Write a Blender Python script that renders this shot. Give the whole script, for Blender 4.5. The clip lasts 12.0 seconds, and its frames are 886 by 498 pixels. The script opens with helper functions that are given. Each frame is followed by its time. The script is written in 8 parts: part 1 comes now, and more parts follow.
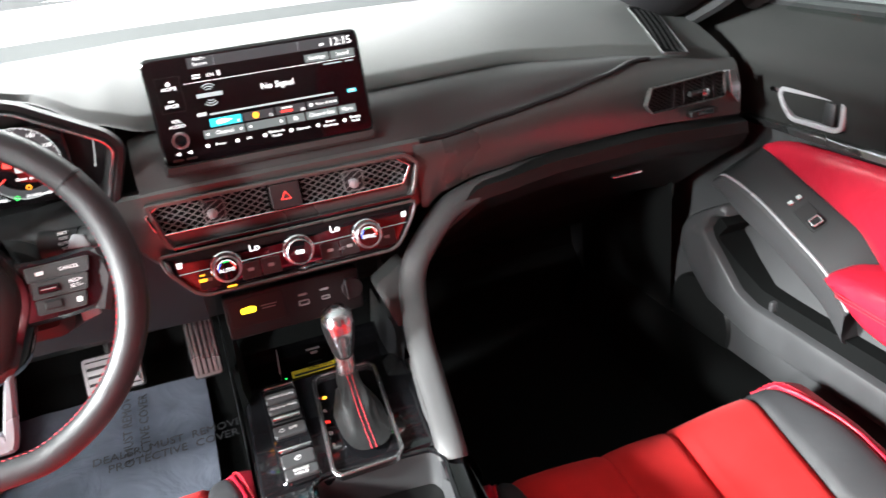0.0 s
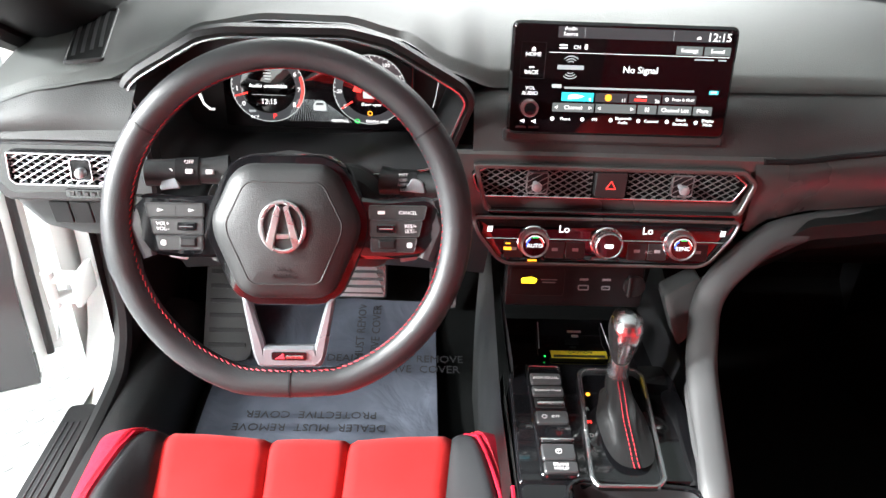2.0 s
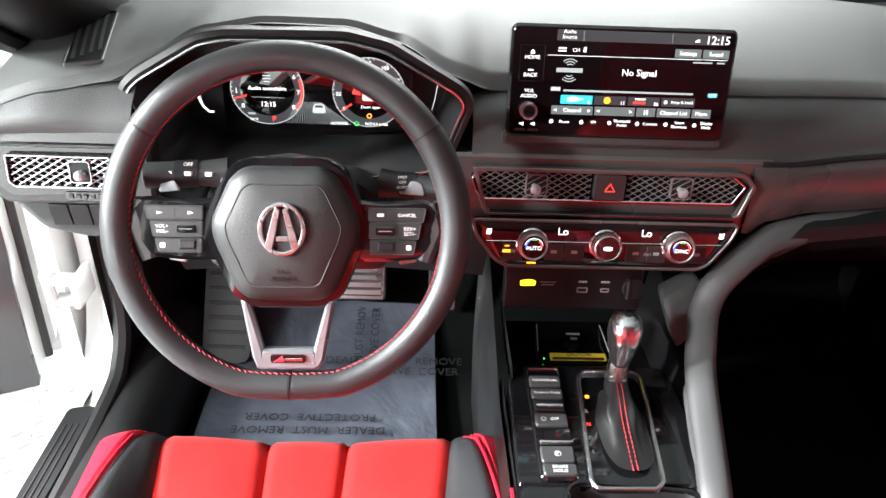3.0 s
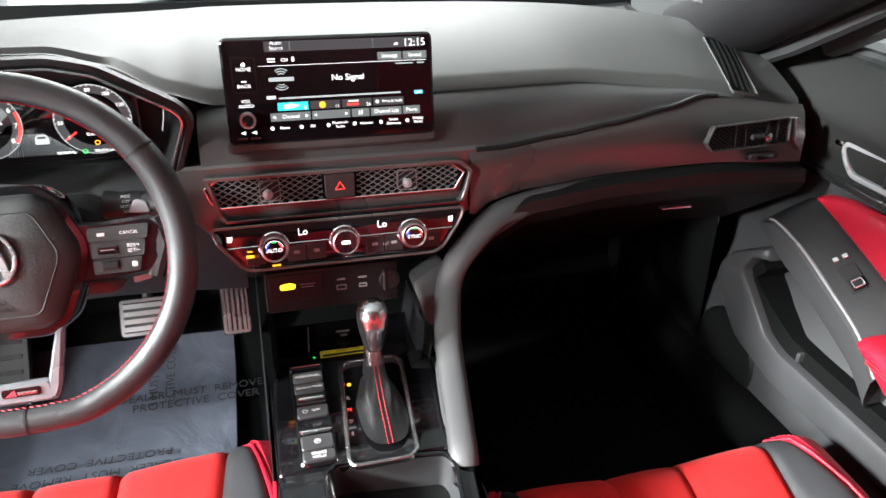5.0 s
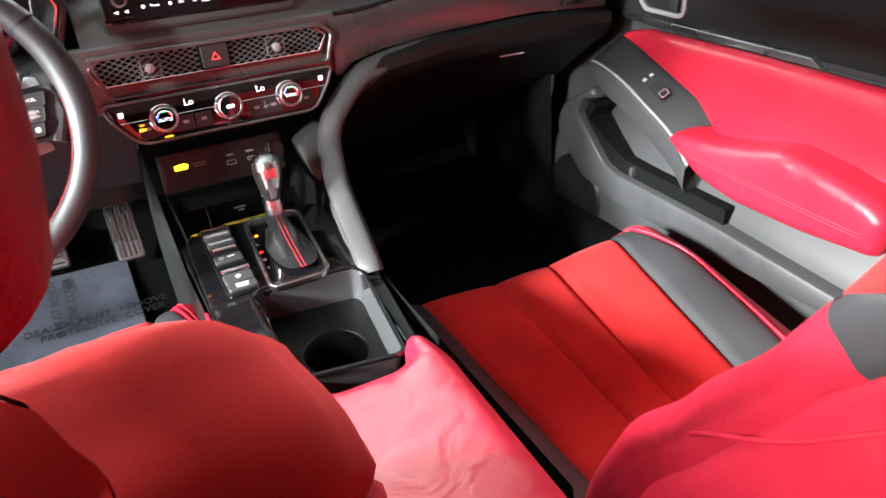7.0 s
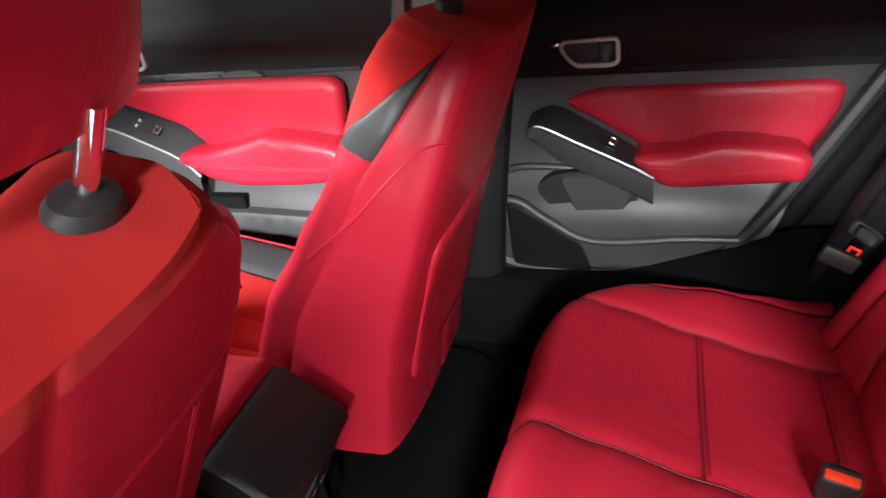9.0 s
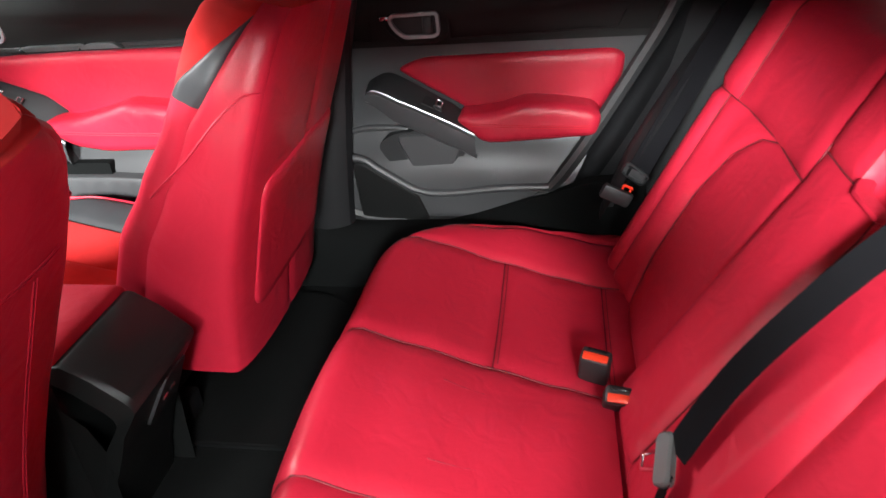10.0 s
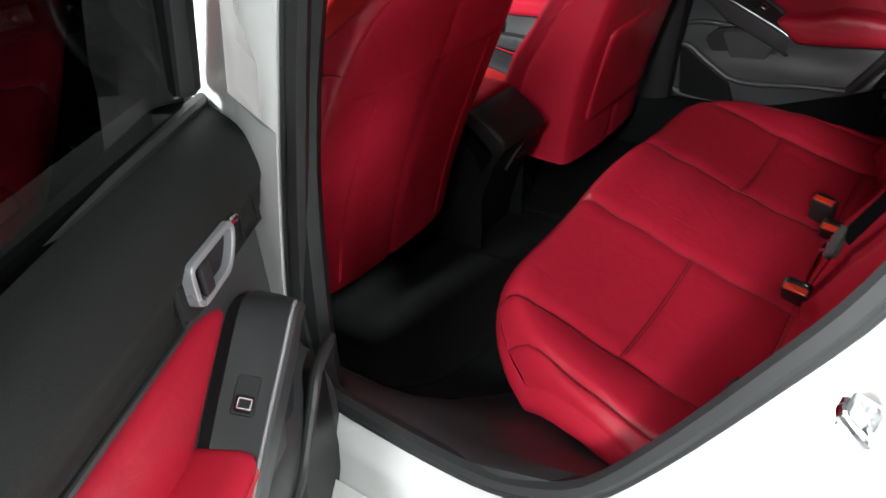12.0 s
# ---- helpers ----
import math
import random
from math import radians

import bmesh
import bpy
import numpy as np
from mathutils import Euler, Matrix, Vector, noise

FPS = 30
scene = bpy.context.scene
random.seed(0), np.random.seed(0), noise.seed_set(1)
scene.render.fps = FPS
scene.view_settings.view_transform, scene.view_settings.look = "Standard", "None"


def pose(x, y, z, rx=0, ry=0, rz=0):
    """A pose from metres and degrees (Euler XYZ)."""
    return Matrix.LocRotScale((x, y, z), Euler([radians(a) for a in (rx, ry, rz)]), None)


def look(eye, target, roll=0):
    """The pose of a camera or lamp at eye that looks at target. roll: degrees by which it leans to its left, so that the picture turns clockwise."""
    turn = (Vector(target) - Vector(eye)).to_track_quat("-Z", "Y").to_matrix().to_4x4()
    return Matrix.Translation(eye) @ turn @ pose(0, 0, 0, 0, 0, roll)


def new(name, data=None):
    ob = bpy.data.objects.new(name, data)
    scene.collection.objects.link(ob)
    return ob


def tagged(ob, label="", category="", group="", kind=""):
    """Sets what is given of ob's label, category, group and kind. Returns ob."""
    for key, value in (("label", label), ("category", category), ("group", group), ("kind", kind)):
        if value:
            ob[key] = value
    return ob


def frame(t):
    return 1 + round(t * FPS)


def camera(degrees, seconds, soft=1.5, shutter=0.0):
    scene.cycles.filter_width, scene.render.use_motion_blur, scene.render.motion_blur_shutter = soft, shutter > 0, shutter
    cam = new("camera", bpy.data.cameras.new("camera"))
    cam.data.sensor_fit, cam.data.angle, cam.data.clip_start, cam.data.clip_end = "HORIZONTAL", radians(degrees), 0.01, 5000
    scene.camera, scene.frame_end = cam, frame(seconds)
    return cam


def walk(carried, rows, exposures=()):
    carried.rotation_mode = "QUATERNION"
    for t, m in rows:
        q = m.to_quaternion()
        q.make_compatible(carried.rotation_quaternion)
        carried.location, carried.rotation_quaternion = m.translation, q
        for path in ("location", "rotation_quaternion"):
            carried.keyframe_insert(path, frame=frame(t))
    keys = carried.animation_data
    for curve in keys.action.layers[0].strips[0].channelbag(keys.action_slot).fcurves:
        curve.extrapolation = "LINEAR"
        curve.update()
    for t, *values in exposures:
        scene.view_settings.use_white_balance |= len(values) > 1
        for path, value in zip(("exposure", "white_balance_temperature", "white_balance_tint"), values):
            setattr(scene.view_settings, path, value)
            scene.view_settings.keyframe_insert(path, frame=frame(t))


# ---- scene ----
cam = camera(63.4, 12.0, shutter=0.2)
PATH = [
    (0, (-0.085, -0.232, 1.177), (0.479, 1.476, 0.301), -5.9),
    (0.5, (-0.164, -0.154, 1.22), (0.19, 1.572, 0.274), 0.0),
    (1, (-0.22, -0.14, 1.239), (-0.079, 1.599, 0.261), 1.3),
    (1.5, (-0.231, -0.141, 1.235), (-0.146, 1.586, 0.23), 2.4),
    (2, (-0.231, -0.14, 1.235), (-0.153, 1.568, 0.197), 2.6),
    (2.5, (-0.231, -0.141, 1.235), (-0.158, 1.569, 0.2), 2.5),
    (2.7, (-0.232, -0.14, 1.235), (-0.158, 1.569, 0.199), 2.5),
    (4.3, (-0.163, -0.167, 1.244), (0.115, 1.545, 0.247), 2.7),
    (4.5, (-0.134, -0.183, 1.242), (0.209, 1.519, 0.248), 2.0),
    (5, (-0.097, -0.22, 1.231), (0.375, 1.474, 0.278), 1.4),
    (5.5, (-0.077, -0.239, 1.208), (0.464, 1.424, 0.237), 1.4),
    (6, (-0.093, -0.263, 1.181), (0.445, 1.4, 0.208), 0.4),
    (6.5, (-0.131, -0.322, 1.137), (0.413, 1.333, 0.154), 0.2),
    (6.7, (-0.156, -0.37, 1.121), (0.469, 1.25, 0.128), -1.2),
    (8.3, (-0.379, -0.477, 1.141), (1.086, 0.52, 0.214), -6.1),
    (8.5, (-0.421, -0.496, 1.134), (1.134, 0.376, 0.227), -8.2),
    (9, (-0.537, -0.558, 1.126), (1.144, 0.012, 0.205), -7.2),
    (9.5, (-0.599, -0.628, 1.131), (1.127, -0.27, 0.186), -4.9),
    (10, (-0.704, -0.719, 1.131), (1.013, -0.404, 0.155), -5.2),
    (10.5, (-0.892, -0.809, 1.14), (0.747, -0.339, 0.097), -3.3),
    (11, (-1.146, -0.827, 1.159), (0.437, -0.288, 0.063), -2.8),
    (11.5, (-1.299, -0.835, 1.171), (0.187, -0.159, 0.015), -3.1),
    (12, (-1.253, -0.941, 1.176), (0.072, 0.119, 0.117), -5.3),
]
walk(cam, [(t, look(eye, target, roll)) for t, eye, target, roll in PATH],
     exposures=[(0.0, 1.45), (1.0, 1.4), (2.5, 1.3), (4.5, 1.25), (6.0, 1.45), (6.7, 1.6), (8.3, 1.35), (9.5, 1.05), (10.0, 1.35), (10.5, 1.65), (11.0, 1.25), (11.5, 0.0), (12.0, -0.05)])

from mathutils import geometry

# ---------------------------------------------------------------- world and light
world = bpy.data.worlds.new("world")
scene.world = world
world.use_nodes = True
world.node_tree.nodes["Background"].inputs[0].default_value = (0.95, 0.98, 1.0, 1)
world.node_tree.nodes["Background"].inputs[1].default_value = 0.35


def area(name, eye, target, sx, sy, watts, colour=(0.97, 1.0, 1.0)):
    lamp = bpy.data.lights.new(name, "AREA")
    lamp.shape, lamp.size, lamp.size_y, lamp.energy, lamp.color = "RECTANGLE", sx, sy, watts, colour
    ob = new(name, lamp)
    ob.matrix_world = look(eye, target)
    return ob


# ceiling tubes of the hall: over the open doors and ahead of the windscreen
area("hall_lamp", (-2.6, -1.45, 2.72), (0.0, -0.5, 0.5), 0.5, 0.5, 40)
area("hall_lamp", (-4.0, -1.45, 2.30), (0.3, -0.4, 0.6), 0.4, 0.4, 150)
area("hall_lamp", (-4.2, 0.15, 2.35), (0.0, 0.3, 0.7), 0.5, 0.6, 520)
area("hall_lamp", (0.1, 3.0, 2.75), (0, 1.0, 0.9), 2.6, 0.5, 95)
# lamp added behind the car to brighten the open rear door's trim
area("hall_lamp", (-1.35, -4.4, 2.6), (-0.95, -0.5, 0.8), 0.5, 0.3, 130)

# ---------------------------------------------------------------- materials
MATS = {}


def principled(name, colour, rough=0.5, metal=0.0, spec=0.5, coat=0.0, sheen=0.0):
    m = bpy.data.materials.new(name)
    m.use_nodes = True
    b = m.node_tree.nodes["Principled BSDF"]
    b.inputs["Base Color"].default_value = (*colour, 1)
    b.inputs["Roughness"].default_value = rough
    b.inputs["Metallic"].default_value = metal
    b.inputs["Specular IOR Level"].default_value = spec
    b.inputs["Coat Weight"].default_value = coat
    b.inputs["Sheen Weight"].default_value = sheen
    MATS[name] = m
    return m, b


def add(m, kind, **values):
    n = m.node_tree.nodes.new(kind)
    for k, v in values.items():
        n.inputs[k.replace("_", " ")].default_value = v
    return n


def grained(name, colour, rough, scale, bump, kind="voronoi", vary=0.12, metal=0.0, spec=0.5, sheen=0.0, coat=0.0, large=6.0, creases=0.0):
    """A surface with a fine grain in its relief, and soft stains and wear in colour and gloss; creases: soft folds of stretched leather."""
    m, b = principled(name, colour, rough, metal, spec, coat, sheen)
    t = m.node_tree
    co = t.nodes.new("ShaderNodeTexCoord")
    big = add(m, "ShaderNodeTexNoise", Scale=large, Detail=4.0)
    t.links.new(co.outputs["Object"], big.inputs["Vector"])
    ramp = t.nodes.new("ShaderNodeMapRange")
    ramp.inputs["From Min"].default_value, ramp.inputs["From Max"].default_value = 0.3, 0.7
    ramp.inputs["To Min"].default_value, ramp.inputs["To Max"].default_value = 1 - vary, 1 + vary
    t.links.new(big.outputs["Fac"], ramp.inputs["Value"])
    mul = t.nodes.new("ShaderNodeVectorMath")
    mul.operation = "SCALE"
    mul.inputs[0].default_value = colour
    t.links.new(ramp.outputs[0], mul.inputs["Scale"])
    t.links.new(mul.outputs[0], b.inputs["Base Color"])
    r2 = t.nodes.new("ShaderNodeMapRange")
    r2.inputs["From Min"].default_value, r2.inputs["From Max"].default_value = 0.3, 0.7
    r2.inputs["To Min"].default_value, r2.inputs["To Max"].default_value = max(0.02, rough - 0.06), min(1, rough + 0.06)
    t.links.new(big.outputs["Fac"], r2.inputs["Value"])
    t.links.new(r2.outputs[0], b.inputs["Roughness"])
    if kind == "voronoi":
        fine = add(m, "ShaderNodeTexVoronoi", Scale=scale)
        out = fine.outputs["Distance"]
    else:
        fine = add(m, "ShaderNodeTexNoise", Scale=scale, Detail=6.0, Roughness=0.7)
        out = fine.outputs["Fac"]
    t.links.new(co.outputs["Object"], fine.inputs["Vector"])
    bp = add(m, "ShaderNodeBump", Strength=bump, Distance=0.001)
    t.links.new(out, bp.inputs["Height"])
    t.links.new(bp.outputs[0], b.inputs["Normal"])
    if creases:
        folds = add(m, "ShaderNodeTexNoise", Scale=22.0, Detail=3.0, Distortion=0.8)
        t.links.new(co.outputs["Object"], folds.inputs["Vector"])
        soft = add(m, "ShaderNodeBump", Strength=creases, Distance=0.006)
        t.links.new(folds.outputs["Fac"], soft.inputs["Height"])
        t.links.new(soft.outputs[0], bp.inputs["Normal"])
    return m


RED = grained("red_leather", (0.44, 0.014, 0.034), 0.38, 900, 0.14, vary=0.08, spec=0.36, creases=0.35)
SUEDE = grained("red_suede", (0.52, 0.022, 0.022), 0.95, 420, 0.25, kind="noise", vary=0.16, spec=0.1, sheen=0.04, large=14)
BLACK_LEATHER = grained("black_leather", (0.024, 0.025, 0.027), 0.42, 900, 0.14, creases=0.15)
SOFT = grained("soft_black_dash", (0.040, 0.042, 0.042), 0.55, 700, 0.25)
DOORTOP = grained("soft_black_door_top", (0.014, 0.015, 0.0145), 0.65, 700, 0.25, spec=0.2)
KNEE = grained("grey_knee_leather", (0.046, 0.046, 0.047), 0.50, 1100, 0.12)
AIRBAG = grained("black_airbag_skin", (0.017, 0.0175, 0.018), 0.50, 800, 0.22)
BOOTSKIN = grained("soft_black_boot_leather", (0.012, 0.012, 0.0125), 0.48, 900, 0.15)
CONSOLE = grained("black_console_plastic", (0.007, 0.0075, 0.0075), 0.42, 1200, 0.1, kind="noise", spec=0.35)
KEYGREY = grained("dark_key_plastic", (0.010, 0.0105, 0.011), 0.55, 1200, 0.1, kind="noise")
PAD = grained("soft_grey_dash_top", (0.060, 0.064, 0.062), 0.50, 700, 0.25)
HARD = grained("hard_black_plastic", (0.018, 0.019, 0.020), 0.45, 1200, 0.12, kind="noise")
DOORPL = grained("grey_door_plastic", (0.045, 0.046, 0.048), 0.42, 1200, 0.12, kind="noise")
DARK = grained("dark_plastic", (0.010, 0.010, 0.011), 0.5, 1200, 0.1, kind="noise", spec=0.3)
TRIM = grained("gunmetal_trim", (0.115, 0.115, 0.113), 0.30, 300, 0.03, kind="noise", metal=0.6)
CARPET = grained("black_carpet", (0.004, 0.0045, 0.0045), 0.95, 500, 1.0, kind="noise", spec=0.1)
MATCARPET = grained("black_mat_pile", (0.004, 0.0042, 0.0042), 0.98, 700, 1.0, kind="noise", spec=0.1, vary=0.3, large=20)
GREYCARPET = grained("grey_carpet", (0.05, 0.05, 0.052), 0.95, 500, 1.0, kind="noise", spec=0.1)
PAINT = grained("white_paint", (0.72, 0.73, 0.72), 0.22, 40, 0.01, kind="noise", vary=0.02, coat=0.6)
RUBBER = grained("black_rubber", (0.020, 0.021, 0.022), 0.55, 500, 0.1, kind="noise")
CLOTH = grained("grey_headliner", (0.30, 0.30, 0.29), 0.95, 900, 0.5, kind="noise", spec=0.1)
WALL = grained("white_hall_wall", (0.24, 0.25, 0.25), 0.8, 60, 0.15, kind="noise", vary=0.05, large=1.2)
STEEL = grained("steel_plate", (0.29, 0.30, 0.30), 0.40, 200, 0.2, kind="noise", vary=0.12, metal=0.3, large=3)
SATIN = grained("satin_silver", (0.62, 0.63, 0.64), 0.28, 300, 0.02, kind="noise", metal=1.0, vary=0.04)
SPOKE = grained("dark_satin_metal", (0.26, 0.275, 0.295), 0.30, 300, 0.02, kind="noise", metal=0.5, vary=0.06)
SILVER = grained("silver_paint", (0.36, 0.37, 0.385), 0.28, 300, 0.02, kind="noise", metal=0.35, vary=0.04)
MESHMETAL = grained("mesh_metal", (0.22, 0.22, 0.22), 0.35, 300, 0.02, kind="noise", metal=0.5, vary=0.04)
WEB = grained("black_webbing", (0.006, 0.006, 0.007), 0.95, 1500, 0.4, kind="noise", spec=0.05)
PIANO, _ = principled("piano_black", (0.006, 0.006, 0.007), 0.06, coat=1.0)
CHROME, _ = principled("chrome", (0.80, 0.80, 0.82), 0.10, 1.0)
MATTE_CHROME, _ = principled("matt_chrome", (0.70, 0.70, 0.72), 0.24, 1.0)
SEAM, _ = principled("dark_red_seam", (0.12, 0.003, 0.008), 0.7)
STITCH, _ = principled("red_stitch", (0.55, 0.015, 0.03), 0.7)
ORANGE, _ = principled("buckle_red", (0.75, 0.045, 0.015), 0.4)
BEIGE, _ = principled("beige_label", (0.55, 0.46, 0.27), 0.7)
YELLOW, _ = principled("yellow_label", (0.80, 0.62, 0.03), 0.6)
WHITEINK, _ = principled("white_ink", (0.75, 0.75, 0.75), 0.6)
GREYINK, _ = principled("grey_ink", (0.30, 0.30, 0.31), 0.6)
BLACKINK, _ = principled("black_ink", (0.01, 0.01, 0.012), 0.6)
SCREENGLASS, _ = principled("screen_glass", (0.006, 0.004, 0.005), 0.05, coat=1.0)


def glow(name, colour, strength):
    m, b = principled(name, (0.02, 0.02, 0.02), 0.4)
    b.inputs["Emission Color"].default_value = (*colour, 1)
    b.inputs["Emission Strength"].default_value = strength
    return m


G_WHITE = glow("lit_white", (1, 1, 1), 0.95)
G_GREY = glow("lit_grey", (0.30, 0.33, 0.34), 0.9)
G_KEY = glow("lit_key_grey", (0.085, 0.10, 0.10), 1.0)
G_MID = glow("lit_mid_grey", (0.42, 0.44, 0.44), 0.9)
G_TEAL = glow("lit_teal", (0.02, 0.45, 0.55), 0.9)
G_RED = glow("lit_red", (1, 0.04, 0.03), 1.1)
G_ORANGE = glow("lit_orange", (1, 0.35, 0.02), 1.3)
G_YELLOW = glow("lit_yellow", (1, 0.75, 0.02), 1.3)
G_GREEN = glow("lit_green", (0.02, 0.9, 0.12), 1.0)
G_BLUE = glow("lit_blue", (0.02, 0.12, 1), 1.0)
G_DARK = glow("lit_dark_panel", (0.02, 0.022, 0.025), 1.0)


def glassy(name, colour, rough, alpha_mix):
    """Clear sheet: mostly see-through with a gloss."""
    m = bpy.data.materials.new(name)
    m.use_nodes = True
    t = m.node_tree
    for n in list(t.nodes):
        t.nodes.remove(n)
    out = t.nodes.new("ShaderNodeOutputMaterial")
    mix = t.nodes.new("ShaderNodeMixShader")
    tr = t.nodes.new("ShaderNodeBsdfTransparent")
    gl = t.nodes.new("ShaderNodeBsdfGlossy")
    fr = t.nodes.new("ShaderNodeFresnel")
    fr.inputs["IOR"].default_value = 1.45
    tr.inputs[0].default_value = (*colour, 1)
    gl.inputs["Roughness"].default_value = rough
    t.links.new(fr.outputs[0], mix.inputs[0])
    t.links.new(tr.outputs[0], mix.inputs[1])
    t.links.new(gl.outputs[0], mix.inputs[2])
    t.links.new(mix.outputs[0], out.inputs[0])
    MATS[name] = m
    return m


GLASS = glassy("window_glass", (0.80, 0.85, 0.83), 0.01, 0.1)
DARKGLASS = glassy("tinted_window_glass", (0.022, 0.024, 0.023), 0.02, 0.1)


def film_material():
    """Crinkled translucent blue-grey protective film."""
    m, b = principled("protective_film", (0.085, 0.095, 0.120), 0.25)
    t = m.node_tree
    co = t.nodes.new("ShaderNodeTexCoord")
    a = add(m, "ShaderNodeTexNoise", Scale=9.0, Detail=3.0, Distortion=1.5)
    t.links.new(co.outputs["Object"], a.inputs["Vector"])
    bp = add(m, "ShaderNodeBump", Strength=0.6, Distance=0.01)
    t.links.new(a.outputs["Fac"], bp.inputs["Height"])
    t.links.new(bp.outputs[0], b.inputs["Normal"])
    mr = t.nodes.new("ShaderNodeMapRange")
    mr.inputs["To Min"].default_value, mr.inputs["To Max"].default_value = 0.6, 1.5
    t.links.new(a.outputs["Fac"], mr.inputs["Value"])
    mul = t.nodes.new("ShaderNodeVectorMath")
    mul.operation = "SCALE"
    mul.inputs[0].default_value = (0.085, 0.095, 0.120)
    t.links.new(mr.outputs[0], mul.inputs["Scale"])
    t.links.new(mul.outputs[0], b.inputs["Base Color"])
    return m


FILM = film_material()

# ---------------------------------------------------------------- mesh helpers


def part(name, bm, material, parent=None, label="", sharp=35):
    """One mesh object from a bmesh, under its thing or part."""
    bmesh.ops.recalc_face_normals(bm, faces=bm.faces)
    me = bpy.data.meshes.new(name)
    bm.to_mesh(me)
    bm.free()
    for p in me.polygons:
        p.use_smooth = True
    me.set_sharp_from_angle(angle=radians(sharp))
    me.materials.append(material)
    ob = new(name, me)
    if parent is not None:
        ob.parent = parent
    if label:
        tagged(ob, label)
    return ob


def thing(name, label, category, group="", kind=""):
    return tagged(new(name), label, category, group, kind)


def lerp(a, b, f):
    return a + (b - a) * f


def table(rows, x):
    """Smoothly read rows (x, value...) at x."""
    if x <= rows[0][0]:
        return rows[0][1:]
    for a, b in zip(rows, rows[1:]):
        if x <= b[0]:
            f = (x - a[0]) / (b[0] - a[0])
            f = f * f * (3 - 2 * f) * 0.5 + f * 0.5
            return tuple(lerp(p, q, f) for p, q in zip(a[1:], b[1:]))
    return rows[-1][1:]


def spline(pts, n, closed=False):
    """n points along a Catmull-Rom curve."""
    pts = [Vector(p) for p in pts]
    out, k = [], len(pts)
    spans = k if closed else k - 1
    for i in range(n):
        s = i * spans / (n if closed else n - 1)
        j = min(int(s), spans - 1)
        f = s - j
        if closed:
            p0, p1, p2, p3 = pts[(j - 1) % k], pts[j % k], pts[(j + 1) % k], pts[(j + 2) % k]
        else:
            p0, p1, p2, p3 = pts[max(j - 1, 0)], pts[j], pts[j + 1], pts[min(j + 2, k - 1)]
        out.append(0.5 * (2 * p1 + (p2 - p0) * f + (2 * p0 - 5 * p1 + 4 * p2 - p3) * f * f + (3 * p1 - p0 - 3 * p2 + p3) * f ** 3))
    return out


def grid(rows, closed=False, bm=None, caps=False):
    """Skin of rows of points."""
    bm = bm or bmesh.new()
    vs = [[bm.verts.new(p) for p in r] for r in rows]
    n = len(rows[0])
    for a, b in zip(vs, vs[1:]):
        for i in range(n if closed else n - 1):
            bm.faces.new((a[i], a[(i + 1) % n], b[(i + 1) % n], b[i]))
    if caps:
        bm.faces.new(vs[0])
        bm.faces.new(vs[-1])
    return bm


def surface(f, nu, nv, bm=None):
    return grid([[f(i / nu, j / nv) for i in range(nu + 1)] for j in range(nv + 1)], bm=bm)


def rounded(poly, r, seg=4):
    """A polygon with rounded corners; r one radius or one for each corner."""
    out, n = [], len(poly)
    rs = r if isinstance(r, (list, tuple)) else [r] * n
    for i, p in enumerate(poly):
        p, a, b = Vector(p), Vector(poly[i - 1]), Vector(poly[(i + 1) % n])
        da, db = (a - p), (b - p)
        ra = min(rs[i], da.length * 0.45, db.length * 0.45)
        if ra < 1e-5:
            out.append(p)
            continue
        a1, b1 = p + da.normalized() * ra, p + db.normalized() * ra
        for k in range(seg + 1):
            f = k / seg
            out.append((1 - f) ** 2 * a1 + 2 * f * (1 - f) * p + f * f * b1)
    return out


def inset(poly, d):
    """Moves a closed 2D polygon inwards by d."""
    n = len(poly)
    turn = sum(poly[i - 1].x * poly[i].y - poly[i].x * poly[i - 1].y for i in range(n))
    s = 1 if turn > 0 else -1
    out = []
    for i in range(n):
        t = (poly[(i + 1) % n] - poly[i - 1])
        t = t.normalized() if t.length > 1e-9 else Vector((1, 0))
        out.append(poly[i] + Vector((-t.y, t.x)) * d * s)
    for _ in range(8):
        for i in range(n):
            j = (i + 1) % n
            if (out[j] - out[i]).dot(poly[j] - poly[i]) < 0:
                out[i] = out[j] = (out[i] + out[j]) / 2
    return [Vector(p) for p in out]


def pillow(poly, profile, place, bm=None, back=True):
    """Rings of a 2D polygon: profile rows (inset, height), place(u, v, h) gives the point. Closed at the top, and at the back."""
    bm = bm or bmesh.new()
    poly = [Vector(p) for p in poly]
    if profile[-1][0] > 0.0025 and len(profile) > 2 and max(k for k, r in enumerate(profile) if r[0] <= 0) < len(profile) - 1:
        return domed(poly, profile, place, bm)
    rings = []
    for d, h in profile:
        rings.append([bm.verts.new(place(q.x, q.y, h)) for q in (inset(poly, d) if d else poly)])
    n = len(poly)
    for a, b in zip(rings, rings[1:]):
        for i in range(n):
            bm.faces.new((a[i], a[(i + 1) % n], b[(i + 1) % n], b[i]))
    for ring_, flip in ((rings[-1], False), (rings[0], True)):
        if flip and not back:
            continue
        keep = [v for i, v in enumerate(ring_) if (v.co - ring_[i - 1].co).length > 1e-6]
        if len(keep) > 2:
            bm.faces.new(list(reversed(keep)) if flip else keep)
    return bm


